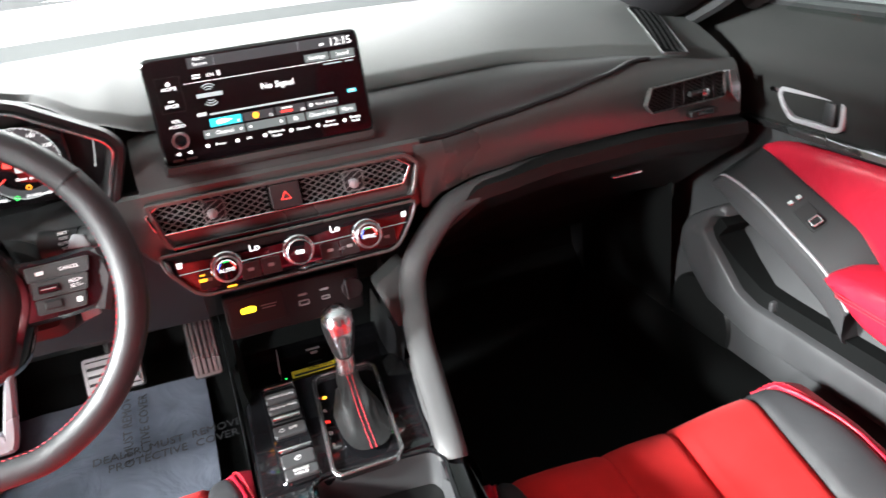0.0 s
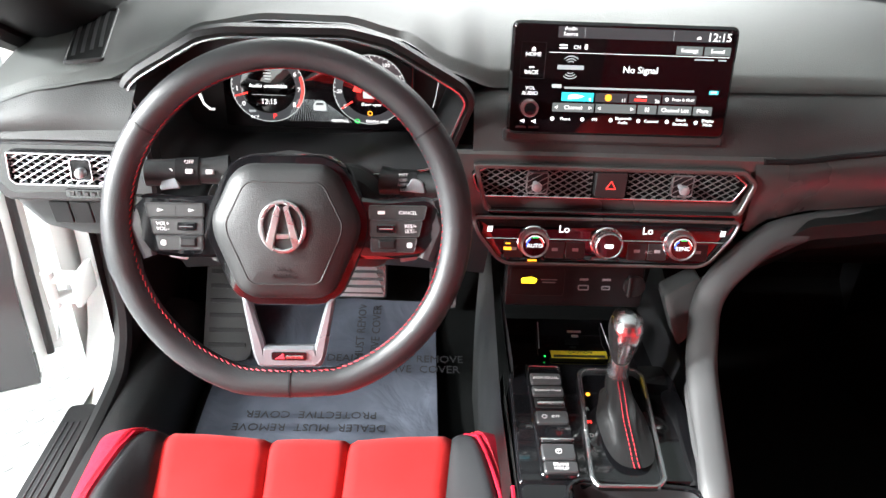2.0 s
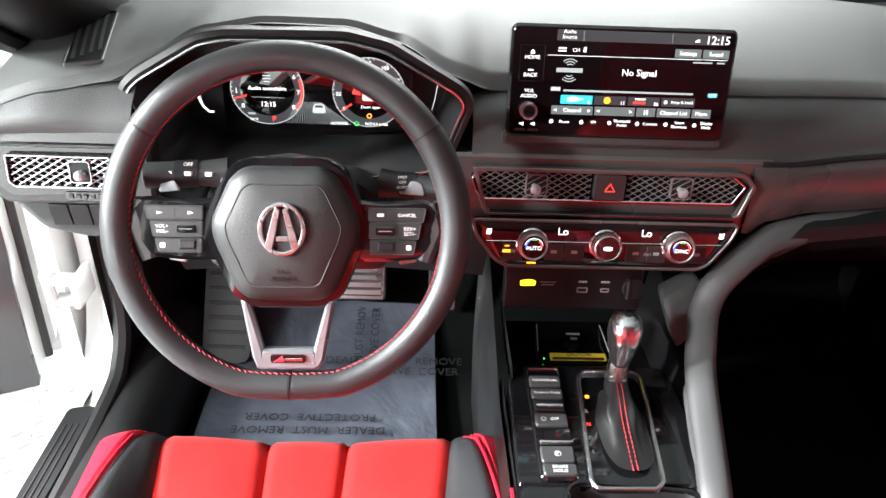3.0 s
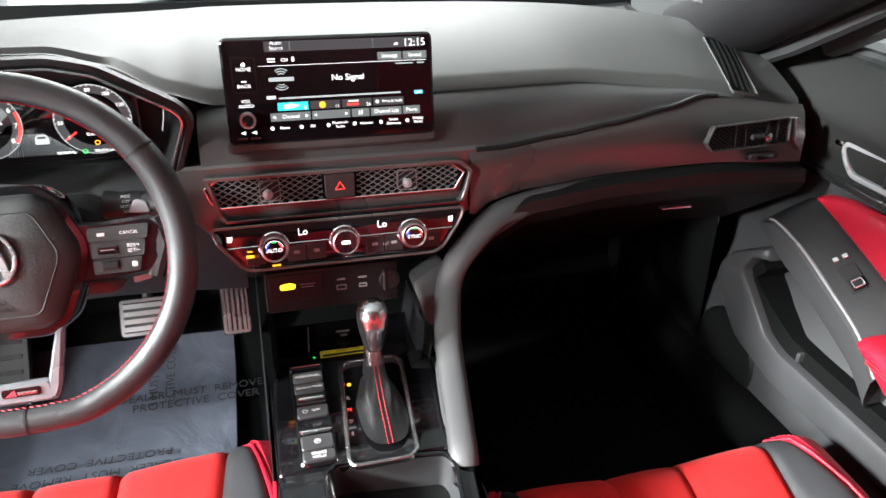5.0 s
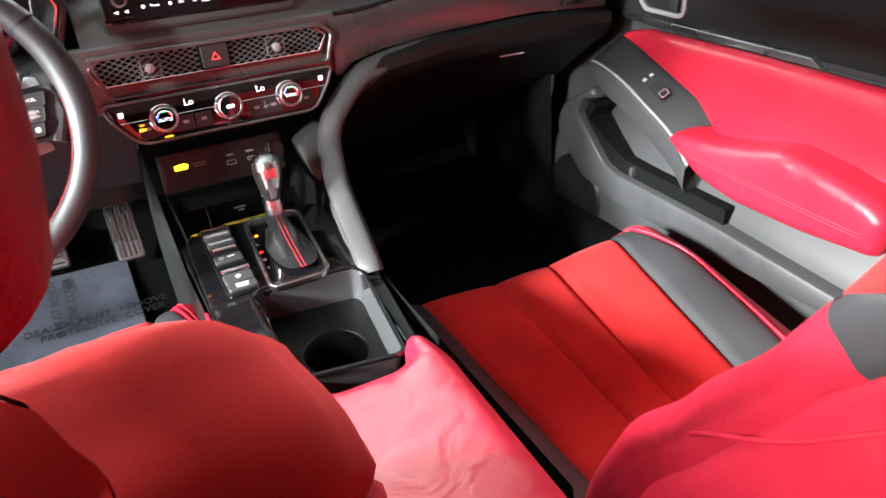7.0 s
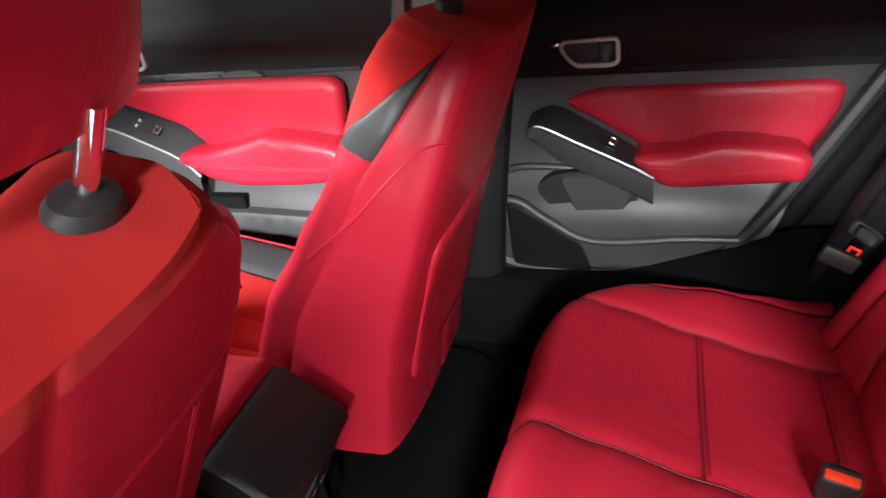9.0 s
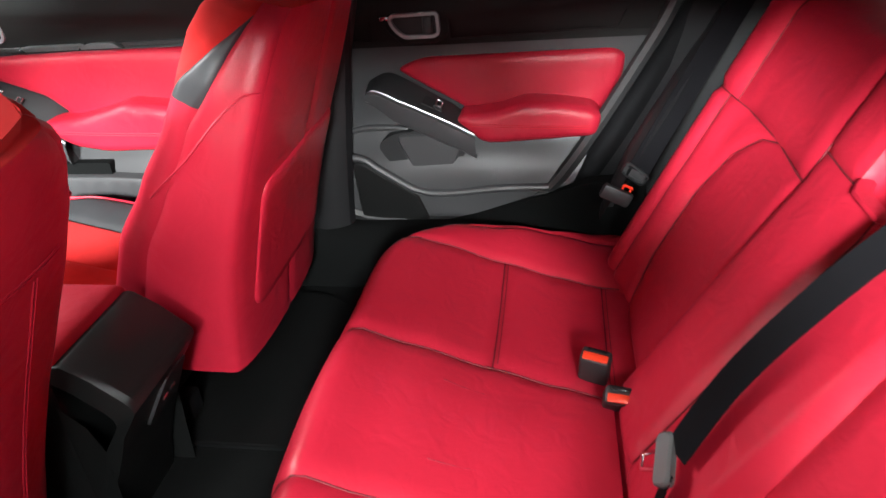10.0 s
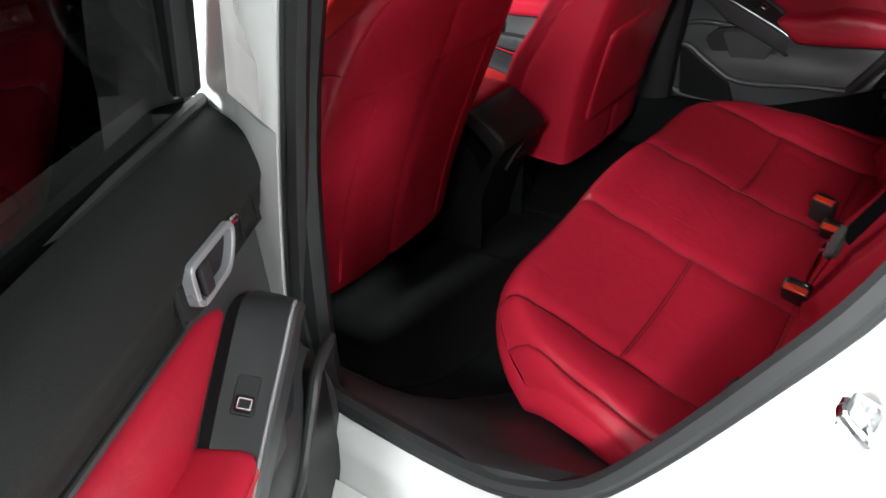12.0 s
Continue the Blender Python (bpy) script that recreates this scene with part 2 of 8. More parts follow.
def domed(poly, profile, place, bm):
    """pillow() for any outline: side walls, then a cap whose height follows the distance from the edge."""
    k = max(i for i, r in enumerate(profile) if r[0] <= 0)
    clean = [p for i, p in enumerate(poly) if (p - poly[i - 1]).length > 1e-5]
    poly = clean
    rings = []
    for d, h in profile[:k + 1]:
        rings.append([bm.verts.new(place(q.x, q.y, h)) for q in (inset(poly, d) if d else poly)])
    n = len(poly)
    for a, b in zip(rings, rings[1:]):
        for i in range(n):
            bm.faces.new((a[i], a[(i + 1) % n], b[(i + 1) % n], b[i]))
    A = np.array([(p.x, p.y) for p in poly])
    B = np.roll(A, -1, axis=0)
    E = B - A

    def depth(q):
        q = np.asarray(q, float)
        f = np.clip(((q - A) * E).sum(1) / (E * E).sum(1), 0, 1)
        d = np.sqrt((((A + E * f[:, None]) - q) ** 2).sum(1)).min()
        cross = ((A[:, 1] > q[1]) != (B[:, 1] > q[1])) & (q[0] < A[:, 0] + E[:, 0] * (q[1] - A[:, 1]) / np.where(E[:, 1] == 0, 1e-12, E[:, 1]))
        return d if cross.sum() % 2 else -d

    ds, hs = [r[0] for r in profile[k:]], [r[1] for r in profile[k:]]
    pts = [(p.x, p.y) for p in poly]
    height = [profile[k][1]] * n
    turn = sum(poly[i - 1].x * poly[i].y - poly[i].x * poly[i - 1].y for i in range(n))
    s = 1 if turn > 0 else -1
    for d in ds[1:]:
        last = None
        for i in range(n):
            a, b = poly[i], poly[(i + 1) % n]
            m = max(1, int((b - a).length / max(0.004, 1.2 * d)))
            t = (b - a).normalized()
            for j in range(m):
                q = a.lerp(b, (j + 0.5) / m) + Vector((-t.y, t.x)) * d * s
                if depth(q) > 0.96 * d and (last is None or (q - last).length > 0.4 * d):
                    pts.append((q.x, q.y))
                    height.append(float(np.interp(depth(q), ds, hs)))
                    last = q
    lo, hi = A.min(0), A.max(0)
    step = max(ds[-1] * 0.9, max(hi - lo) / 16)
    for i in range(int((hi[0] - lo[0]) / step) + 1):
        for j in range(int((hi[1] - lo[1]) / step) + 1):
            q = (lo[0] + (i + 0.5 * (j % 2)) * step, lo[1] + j * step)
            if depth(q) > ds[-1] * 1.3:
                pts.append(q)
                height.append(hs[-1])
    out = geometry.delaunay_2d_cdt([Vector(p) for p in pts], [(i, (i + 1) % n) for i in range(n)], [], 1, 1e-7)
    made = []
    for co, src in zip(out[0], out[3]):
        i = min(src) if src else None
        if i is not None and i < n:
            made.append(rings[-1][i])
        else:
            made.append(bm.verts.new(place(co.x, co.y, height[i] if i is not None else hs[-1])))
    for f in out[2]:
        if len(set(f)) == len(f):
            try:
                bm.faces.new([made[i] for i in f])
            except ValueError:
                pass
    return bm


def ringband(poly, d, profile_h, place, bm=None):
    """A frame of width d round a polygon, with height: outer wall, face and inner wall."""
    bm = bm or bmesh.new()
    poly = [Vector(p) for p in poly]
    e = min(0.0012, d * 0.3)
    inner = inset(poly, d)
    rows = [[(q, 0.0) for q in poly], [(q, profile_h - e) for q in poly], [(q, profile_h) for q in inset(poly, e)],
            [(q, profile_h) for q in inset(poly, d - e)], [(q, profile_h - e) for q in inner], [(q, 0.0) for q in inner]]
    grid([[place(q.x, q.y, h) for q, h in r] for r in rows], closed=True, bm=bm)
    return bm


def rbox(c, s, r=0.004, m=None, bm=None, seg=2):
    """A box with rounded edges: centre, sizes."""
    b2 = bmesh.new()
    bmesh.ops.create_cube(b2, size=1.0)
    for v in b2.verts:
        v.co = Vector((v.co.x * s[0], v.co.y * s[1], v.co.z * s[2]))
    r = min(r, min(s) * 0.48)
    if r > 0:
        bmesh.ops.bevel(b2, geom=b2.edges[:], offset=r, segments=seg, affect="EDGES", profile=0.5)
    mm = Matrix.Translation(c) if m is None else m @ Matrix.Translation(c)
    bmesh.ops.transform(b2, matrix=mm, verts=b2.verts)
    if bm is None:
        return b2
    me = bpy.data.meshes.new("tmp")
    b2.to_mesh(me)
    b2.free()
    bm.from_mesh(me)
    bpy.data.meshes.remove(me)
    return bm


def tube(path, r, n=10, closed=False, bm=None, caps=True, squash=1.0, up=None):
    """A round bar along a path; r one radius or one for each point."""
    path = [Vector(p) for p in path]
    rows, k = [], len(path)
    ref = Vector(up) if up else None
    for i, p in enumerate(path):
        a = path[(i - 1) % k] if closed or i else path[i]
        b = path[(i + 1) % k] if closed or i < k - 1 else path[i]
        t = (b - a).normalized()
        if ref is None:
            ref = Vector((0, 0, 1)) if abs(t.z) < 0.9 else Vector((0, 1, 0))
        s = t.cross(ref).normalized()
        u = s.cross(t).normalized()
        if not up:
            ref = u
        rad = r[i] if isinstance(r, (list, tuple)) else r
        rows.append([p + s * rad * math.cos(2 * math.pi * j / n) + u * rad * squash * math.sin(2 * math.pi * j / n) for j in range(n)])
    if closed:
        rows.append(rows[0])
        bm = grid(rows, closed=True, bm=bm)
        bmesh.ops.remove_doubles(bm, verts=bm.verts, dist=1e-6)
        return bm
    return grid(rows, closed=True, bm=bm, caps=caps)


def lathe(profile, m=None, n=28, bm=None):
    """Turned shape: profile rows (radius, height) about local z, placed by m."""
    m = m or Matrix()
    rows = [[m @ Vector((max(r, 1e-4) * math.cos(2 * math.pi * j / n), max(r, 1e-4) * math.sin(2 * math.pi * j / n), h)) for j in range(n)] for r, h in profile]
    return grid(rows, closed=True, bm=bm, caps=True)


def writing(body, size, m, material, parent, name="lettering", align="CENTER", label="", depth=0.0003):
    """Words in the built-in font as a thin mesh, in the xy plane of m."""
    cu = bpy.data.curves.new("words", "FONT")
    cu.body, cu.size, cu.align_x, cu.align_y, cu.extrude, cu.resolution_u = body, size, align, "CENTER", depth, 2
    tmp = bpy.data.objects.new("words", cu)
    scene.collection.objects.link(tmp)
    bpy.context.view_layer.update()
    me = bpy.data.meshes.new_from_object(tmp.evaluated_get(bpy.context.evaluated_depsgraph_get()))
    bpy.data.objects.remove(tmp)
    bpy.data.curves.remove(cu)
    me.transform(m)
    me.materials.clear()
    me.materials.append(material)
    ob = new(name, me)
    ob.parent = parent
    if label:
        tagged(ob, label)
    return ob


def facing(origin, right, up):
    """Axes on a face: right and up in it, z out of it."""
    r, u = Vector(right).normalized(), Vector(up)
    n = r.cross(u).normalized()
    u = n.cross(r)
    return Matrix.Translation(origin) @ Matrix((r, u, n)).transposed().to_4x4()


def onface(m):
    """place() for pillow() on the face m."""
    return lambda u, v, h: m @ Vector((u, v, h))


def rect(w, h, cx=0.0, cy=0.0, r=0.0, seg=3):
    p = [(cx - w / 2, cy - h / 2), (cx + w / 2, cy - h / 2), (cx + w / 2, cy + h / 2), (cx - w / 2, cy + h / 2)]
    return rounded(p, r, seg) if r else [Vector(q) for q in p]


def circle(r, cx=0.0, cy=0.0, n=24):
    return [Vector((cx + r * math.cos(2 * math.pi * i / n), cy + r * math.sin(2 * math.pi * i / n))) for i in range(n)]


def plate(poly, h, m, e=0.0006, bm=None):
    """A flat piece with a softened rim, standing h proud of the face m."""
    return pillow(poly, [(0, 0), (0, max(h - e, h * 0.5)), (e, h)], onface(m), bm=bm)

# ---------------------------------------------------------------- hall
ground = rbox((0, 0, -0.05), (16, 16, 0.1), 0, bm=None)
floor_ob = tagged(part("floor", ground, STEEL), "pale grey steel tread plate floor of the hall", "floor", kind="structure")
for nm, c, s in (("wall_north", (0, 6, 2), (12.2, 0.2, 4)), ("wall_south", (0, -6, 2), (12.2, 0.2, 4)),
                 ("wall_west", (-5, 0, 2), (0.2, 11.8, 4)), ("wall_east", (5, 0, 2), (0.2, 11.8, 4))):
    tagged(part(nm, rbox(c, s, 0.0), WALL), "plain white painted wall of the hall", "wall", kind="structure")
tagged(part("ceiling", rbox((0, 0, 4.1), (12.2, 12.2, 0.2), 0.0), WALL), "plain white hall ceiling", "ceiling", kind="structure")


# raised lozenges of the tread plate, beside the open front door
def lozenge(length, w, h):
    bm = bmesh.new()
    top = [(-length / 2, 0), (0, -w / 2), (length / 2, 0), (0, w / 2)]
    base = [bm.verts.new((x, y, 0)) for x, y in top]
    cap = [bm.verts.new((x * 0.7, y * 0.6, h)) for x, y in top]
    for i in range(4):
        bm.faces.new((base[i], base[(i + 1) % 4], cap[(i + 1) % 4], cap[i]))
    bm.faces.new(cap)
    return bm


loz = bmesh.new()
for i in range(34):
    for j in range(46):
        x, y = -1.75 + i * 0.030, -0.1 + j * 0.036
        a = radians(45 if (i + j) % 2 else -45)
        b2 = lozenge(0.028, 0.007, 0.0016)
        bmesh.ops.transform(b2, matrix=Matrix.Translation((x, y, 0.0)) @ Matrix.Rotation(a, 4, "Z"), verts=b2.verts)
        me = bpy.data.meshes.new("tmp")
        b2.to_mesh(me)
        b2.free()
        loz.from_mesh(me)
        bpy.data.meshes.remove(me)
tread = tagged(part("tread_pattern", loz, STEEL, floor_ob), "raised lozenges of the steel tread plate", kind="stuff")

# ---------------------------------------------------------------- car shell
car = thing("car", "white five-door car body with both near doors open", "car")


def sheet(rows, material, name, label="", parent=None, closed=False):
    return part(name, grid(rows, closed=closed), material, parent or car, label)


def rear_loop(n=72):
    """Edge of the rear door opening as (y, z)."""
    p = [(-0.247, 0.52), (-0.246, 0.445), (-0.285, 0.416), (-0.37, 0.406), (-0.46, 0.401), (-0.55, 0.404), (-0.62, 0.424), (-0.70, 0.475), (-0.78, 0.585),
         (-0.87, 0.735), (-0.925, 0.835), (-0.948, 0.91), (-0.935, 0.995), (-0.90, 1.07), (-0.85, 1.135), (-0.76, 1.19), (-0.62, 1.212), (-0.46, 1.212), (-0.405, 1.17),
         (-0.362, 1.03), (-0.307, 0.83), (-0.256, 0.61)]
    return [Vector((q.x, q.y)) for q in spline([(a, b, 0) for a, b in p], n, closed=True)]


def front_loop(n=72):
    p = [(0.852, 0.62), (0.845, 0.50), (0.81, 0.435), (0.73, 0.404), (0.40, 0.392), (0.0, 0.392), (-0.10, 0.40), (-0.135, 0.44), (-0.14, 0.52),
         (-0.165, 0.70), (-0.23, 0.97), (-0.28, 1.20), (-0.26, 1.27), (-0.1, 1.285), (0.15, 1.27), (0.45, 1.14), (0.70, 1.00), (0.83, 0.92), (0.856, 0.77)]
    return [Vector((q.x, q.y)) for q in spline([(a, b, 0) for a, b in p], n, closed=True)]


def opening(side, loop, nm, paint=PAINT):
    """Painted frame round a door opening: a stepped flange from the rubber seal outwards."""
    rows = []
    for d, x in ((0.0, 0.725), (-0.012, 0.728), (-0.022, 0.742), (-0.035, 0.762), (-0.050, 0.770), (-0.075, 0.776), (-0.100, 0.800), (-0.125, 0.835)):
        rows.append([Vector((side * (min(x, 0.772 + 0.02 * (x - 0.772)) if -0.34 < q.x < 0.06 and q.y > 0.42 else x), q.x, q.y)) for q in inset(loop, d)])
    sheet(rows, paint, nm + "_frame", "white painted door frame" if paint == PAINT else "black trimmed door frame, darkened for its shade", closed=True)
    if side < 0 and nm.startswith("rear"):
        lip = []
        for d, x in ((0.002, 0.728), (-0.007, 0.732), (-0.014, 0.738), (-0.0155, 0.735)):
            lip.append([Vector((side * x, q.x, q.y)) for q in inset(loop, d)])
        sheet(lip, RUBBER, nm + "_lip", "broad black rubber lip of the door seal", closed=True)
    seal = part(nm + "_seal", tube([(side * 0.722, q.x, q.y) for q in inset(loop, -0.004)], 0.015, 8, closed=True), RUBBER, car, "black rubber door seal")
    return seal


opening(-1, rear_loop(), "rear_opening")
opening(-1, front_loop(), "front_opening")
# far frames are black trim, with the shade there painted in by darker plastic
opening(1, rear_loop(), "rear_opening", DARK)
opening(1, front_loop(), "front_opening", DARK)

# rocker, rear quarter and front wing outside the openings
for s in (-1, 1):
    rows = []
    for y in (1.15, 0.8, 0.3, -0.2, -0.6, -0.8, -0.98):
        rows.append([(s * 0.80, y, 0.335), (s * 0.835, y, 0.325), (s * 0.85, y, 0.30), (s * 0.86, y, 0.24), (s * 0.84, y, 0.18), (s * 0.70, y, 0.16)])
    sheet(rows, PAINT, "rocker")
    quarter = surface(lambda u, v: Vector((s * (0.86 - 0.05 * abs(v - 0.5) ** 2 - 0.05 * max(0, 0.1 - u) / 0.1), lerp(-0.83, -2.0, u) - 0.25 * (1 - u) * v, lerp(0.30, 0.98, v))), 10, 10)
    part("rear_wing", quarter, PAINT, car)
    wing = surface(lambda u, v: Vector((s * (0.85 - 0.06 * u), lerp(0.93, 2.0, u), lerp(0.30, 0.96 - 0.1 * u, v))), 8, 6)
    part("front_wing", wing, PAINT, car)
bonnet = surface(lambda u, v: Vector((lerp(-0.79, 0.79, u), lerp(1.40, 2.35, v), 0.975 - 0.15 * v - 0.06 * (2 * u - 1) ** 2)), 10, 6)
part("bonnet", bonnet, PAINT, car)
nose = surface(lambda u, v: Vector((lerp(-0.79, 0.79, u), 2.35, lerp(0.25, 0.83, v))), 4, 4)
part("nose", nose, PAINT, car)
# wheels under the wings
for s in (-1, 1):
    for y in (1.62, -1.38):
        wm = facing((s * 0.775, y, 0.315), (0, -s, 0), (0, 0, 1))
        wheel_ = part("wheel", lathe([(0.06, -0.07), (0.20, -0.06), (0.215, 0.02), (0.09, 0.035), (0.06, 0.05), (0.001, 0.05)], wm, 30), SILVER, car, "silver alloy wheel")
        part("tyre", lathe([(0.215, -0.075), (0.295, -0.08), (0.315, -0.06), (0.315, 0.05), (0.295, 0.068), (0.215, 0.062)], wm, 40), RUBBER, wheel_, "black rubber tyre")
# roof, headliner, tail
roof = surface(lambda u, v: Vector((lerp(-0.60, 0.60, u), lerp(0.30, -1.45, v), 1.40 - 0.06 * (2 * u - 1) ** 2 - 0.10 * (2 * v - 0.85) ** 2)), 12, 12)
part("roof", roof, PAINT, car)
liner = surface(lambda u, v: Vector((lerp(-0.64, 0.64, u), lerp(0.25, -1.40, v), 1.35 - 0.08 * (2 * u - 1) ** 2 - 0.10 * (2 * v - 0.85) ** 2)), 12, 12)
part("headliner", liner, CLOTH, car, "light grey cloth headliner")
tail = surface(lambda u, v: Vector((lerp(-0.70, 0.70, u), lerp(-1.45, -2.05, 0.6 * (1 - v)), lerp(0.40, 1.25, v))), 6, 6)
part("tailgate", tail, HARD, car)
for s in (-1, 1):
    rail = surface(lambda u, v: Vector((s * lerp(0.60, 0.76, v), lerp(0.34, -1.2, u), lerp(1.355, 1.245, v) - 0.05 * abs(2 * u - 0.85) ** 2)), 10, 3)
    part("roof_rail", rail, PAINT, car)
    # A pillar: inner trim and outer paint
    for mat, dx, nm in ((DARK, 0.0, "pillar_trim"), (PAINT, 0.060, "pillar")):
        a = [(s * (0.715 + dx), 0.99, 0.955), (s * (0.69 + dx), 0.80, 1.03), (s * (0.66 + dx), 0.50, 1.19), (s * (0.62 + dx), 0.22, 1.32)]
        part(nm, tube(spline(a, 12), 0.072 if mat == DARK else 0.045, 16, squash=0.9), mat, car)
    # B pillar trim
    bp = [(s * 0.70, -0.205, 0.36), (s * 0.705, -0.22, 0.55), (s * 0.70, -0.26, 0.85), (s * 0.66, -0.32, 1.15), (s * 0.62, -0.34, 1.31)]
    # far trim coloured darker than the near one, carrying that side's shade
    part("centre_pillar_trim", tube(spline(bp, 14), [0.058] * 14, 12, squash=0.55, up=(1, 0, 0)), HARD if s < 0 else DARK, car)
    # C pillar trim
    cp = surface(lambda u, v: Vector((s * (0.735 - 0.05 * u - 0.02 * math.sin(3.1 * v)), lerp(-0.83, -1.13, v) - 0.40 * u, lerp(0.33, 1.12, v))), 8, 12)
    part("rear_pillar_trim", cp, DARK, car)
# dark inner skin behind the rear trim
inner_skin = surface(lambda u, v: Vector((0.80 - 0.05 * v, lerp(-0.62, -1.35, u), lerp(0.30, 1.15, v))), 4, 4)
part("inner_skin", inner_skin, DARK, car)
screen_glass = surface(lambda u, v: Vector((lerp(-0.70, 0.70, u) * lerp(1, 0.88, v), lerp(1.45, 0.26, v) + 0.10 * (1 - (2 * u - 1) ** 2) * (1 - v), lerp(0.985, 1.33, v))), 12, 8)
ws = part("windscreen", screen_glass, GLASS, car, "clear windscreen")
ws.visible_shadow = False

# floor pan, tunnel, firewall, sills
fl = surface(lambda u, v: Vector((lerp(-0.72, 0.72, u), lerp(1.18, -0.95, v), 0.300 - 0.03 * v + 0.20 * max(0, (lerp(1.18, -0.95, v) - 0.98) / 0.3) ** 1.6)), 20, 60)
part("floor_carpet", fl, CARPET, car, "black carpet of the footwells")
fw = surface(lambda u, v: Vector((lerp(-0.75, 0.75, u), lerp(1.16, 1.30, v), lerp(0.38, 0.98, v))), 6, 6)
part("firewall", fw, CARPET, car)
under = surface(lambda u, v: Vector((lerp(-0.80, 0.80, u), lerp(1.3, -2.0, v), 0.20)), 2, 2)
part("underbody", under, DARK, car)
for s in (-1, 1):
    rows = []
    for y in [1.02 - 0.06 * i for i in range(33)]:
        k = max(0.0, min(1.0, (-0.30 - y) / 0.22))
        k = k * k * (3 - 2 * k)
        r = max(0.0, min(1.0, (-0.50 - y) / 0.30))
        rows.append([(s * 0.735, y, 0.385), (s * 0.722, y, 0.402 + 0.10 * r), (s * 0.700, y, 0.407 + 0.09 * r), (s * 0.672, y, 0.402 + 0.05 * r), (s * (0.655 - 0.02 * k), y, 0.392 + 0.03 * r),
                     (s * (0.642 - 0.05 * k), y, 0.378), (s * (0.632 - 0.12 * k), y, 0.350 - 0.02 * k), (s * (0.624 - 0.17 * k), y, 0.325 - 0.01 * k), (s * (0.620 - 0.19 * k), y, 0.26)])
    # far sill takes the near-black carpet colour to imitate the shade it lies in
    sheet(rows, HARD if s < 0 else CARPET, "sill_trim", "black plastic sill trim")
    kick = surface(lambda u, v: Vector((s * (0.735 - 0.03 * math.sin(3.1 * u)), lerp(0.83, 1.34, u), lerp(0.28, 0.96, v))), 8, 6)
    # far kick panel painted darker than the near one, in place of shade
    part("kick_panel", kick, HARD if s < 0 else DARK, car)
    # near-black sheet added over the door's forward end, standing in for footwell shade
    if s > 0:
        part("kick_shade_sheet", surface(lambda u, v: Vector((0.706 - 0.02 * v, lerp(0.770, 1.10, u), lerp(0.32, 0.80, v))), 4, 4), CARPET, car)
    plate_m = facing((s * 0.772, 0.32, 0.386), (0, -1, 0), (s * 0.9, 0, -0.12)) if s > 0 else facing((s * 0.758, 0.33, 0.393), (0, 1, 0), (-0.9, 0, -0.12))
    part("scuff_plate", plate(rect(0.80, 0.045, r=0.01), 0.006, plate_m), HARD, car, "ribbed dark scuff plate")
    for o in (-0.010, 0.0, 0.010):
        part("scuff_rib", plate(rect(0.72, 0.003, 0, o), 0.0075, plate_m), DOORPL, car)
# loose carpet mat in the rear footwell, with a bound edge
for s in (-1, 1):
    mat_ = thing("floor_mat", "black carpet mat lying in the rear footwell", "floor mat", group="rear mats")
    out_ = [(s * x, y) for x, y in ((0.115, -0.03), (0.56, -0.03), (0.585, -0.15), (0.575, -0.23), (0.51, -0.305), (0.40, -0.330), (0.115, -0.330))]
    mp = rounded(out_, 0.03, 4)
    fl_z = lambda y: 0.300 - 0.03 * (1.18 - y) / 2.13
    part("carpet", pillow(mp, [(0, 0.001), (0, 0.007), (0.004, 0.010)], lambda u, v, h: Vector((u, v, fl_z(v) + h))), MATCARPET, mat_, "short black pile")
    part("edge", tube([Vector((p.x, p.y, fl_z(p.y) + 0.006)) for p in mp], 0.003, 6, closed=True), CARPET, mat_, "bound edge")
# stock label at the foot of the windscreen
part("cowl", surface(lambda u, v: Vector((lerp(-0.74, 0.74, u), lerp(1.23, 1.43, v) - 0.10 * (2 * u - 1) ** 2, lerp(0.925, 0.968, v))), 20, 4), HARD, car, "dark cowl at the foot of the windscreen")
wl = facing((-0.610, 1.20, 0.972), (-1, 0.05, -0.10), (0, -0.45, 0.85))
stick = thing("windscreen_label", "small pale yellow stock label on the windscreen, seen from inside", "label")
part("paper", plate(rect(0.17, 0.034), 0.001, wl), BEIGE, stick)
writing("250043A", 0.028, wl @ Matrix.Translation((0, 0, -0.0008)), BLACKINK, stick)

# ---------------------------------------------------------------- dashboard
dash = thing("dashboard", "black soft-touch dashboard with a gunmetal trim band", "dashboard")
# front edge of the upper pad along x: y, z
EDGE = [(-0.715, 0.62, 0.945), (-0.64, 0.625, 0.968), (-0.575, 0.645, 0.975), (-0.53, 0.65, 0.995), (-0.47, 0.652, 1.030), (-0.40, 0.652, 1.043), (-0.31, 0.652, 1.042),
        (-0.25, 0.655, 1.025), (-0.19, 0.67, 0.985), (-0.145, 0.695, 0.962), (-0.08, 0.70, 0.960), (0.10, 0.70, 0.962), (0.34, 0.70, 0.966), (0.50, 0.695, 0.952), (0.60, 0.685, 0.938), (0.715, 0.67, 0.915)]


def dash_top(u, v):
    x = lerp(-0.715, 0.715, u)
    ye, ze = table(EDGE, x)
    d = v * v * 0.35 + v * 0.65
    y = lerp(ye, 1.40 - 0.16 * (x / 0.72) ** 2, d)
    s = y - ye
    base = 1.035 - 0.05 * (x / 0.72) ** 4
    f = min(1.0, s / 0.26)
    f = 1 - (1 - f) ** 2
    z = lerp(ze, base, f)
    if v < 0.02:
        z -= 0.006
    return Vector((x, y, z))


SPLIT = 0.42


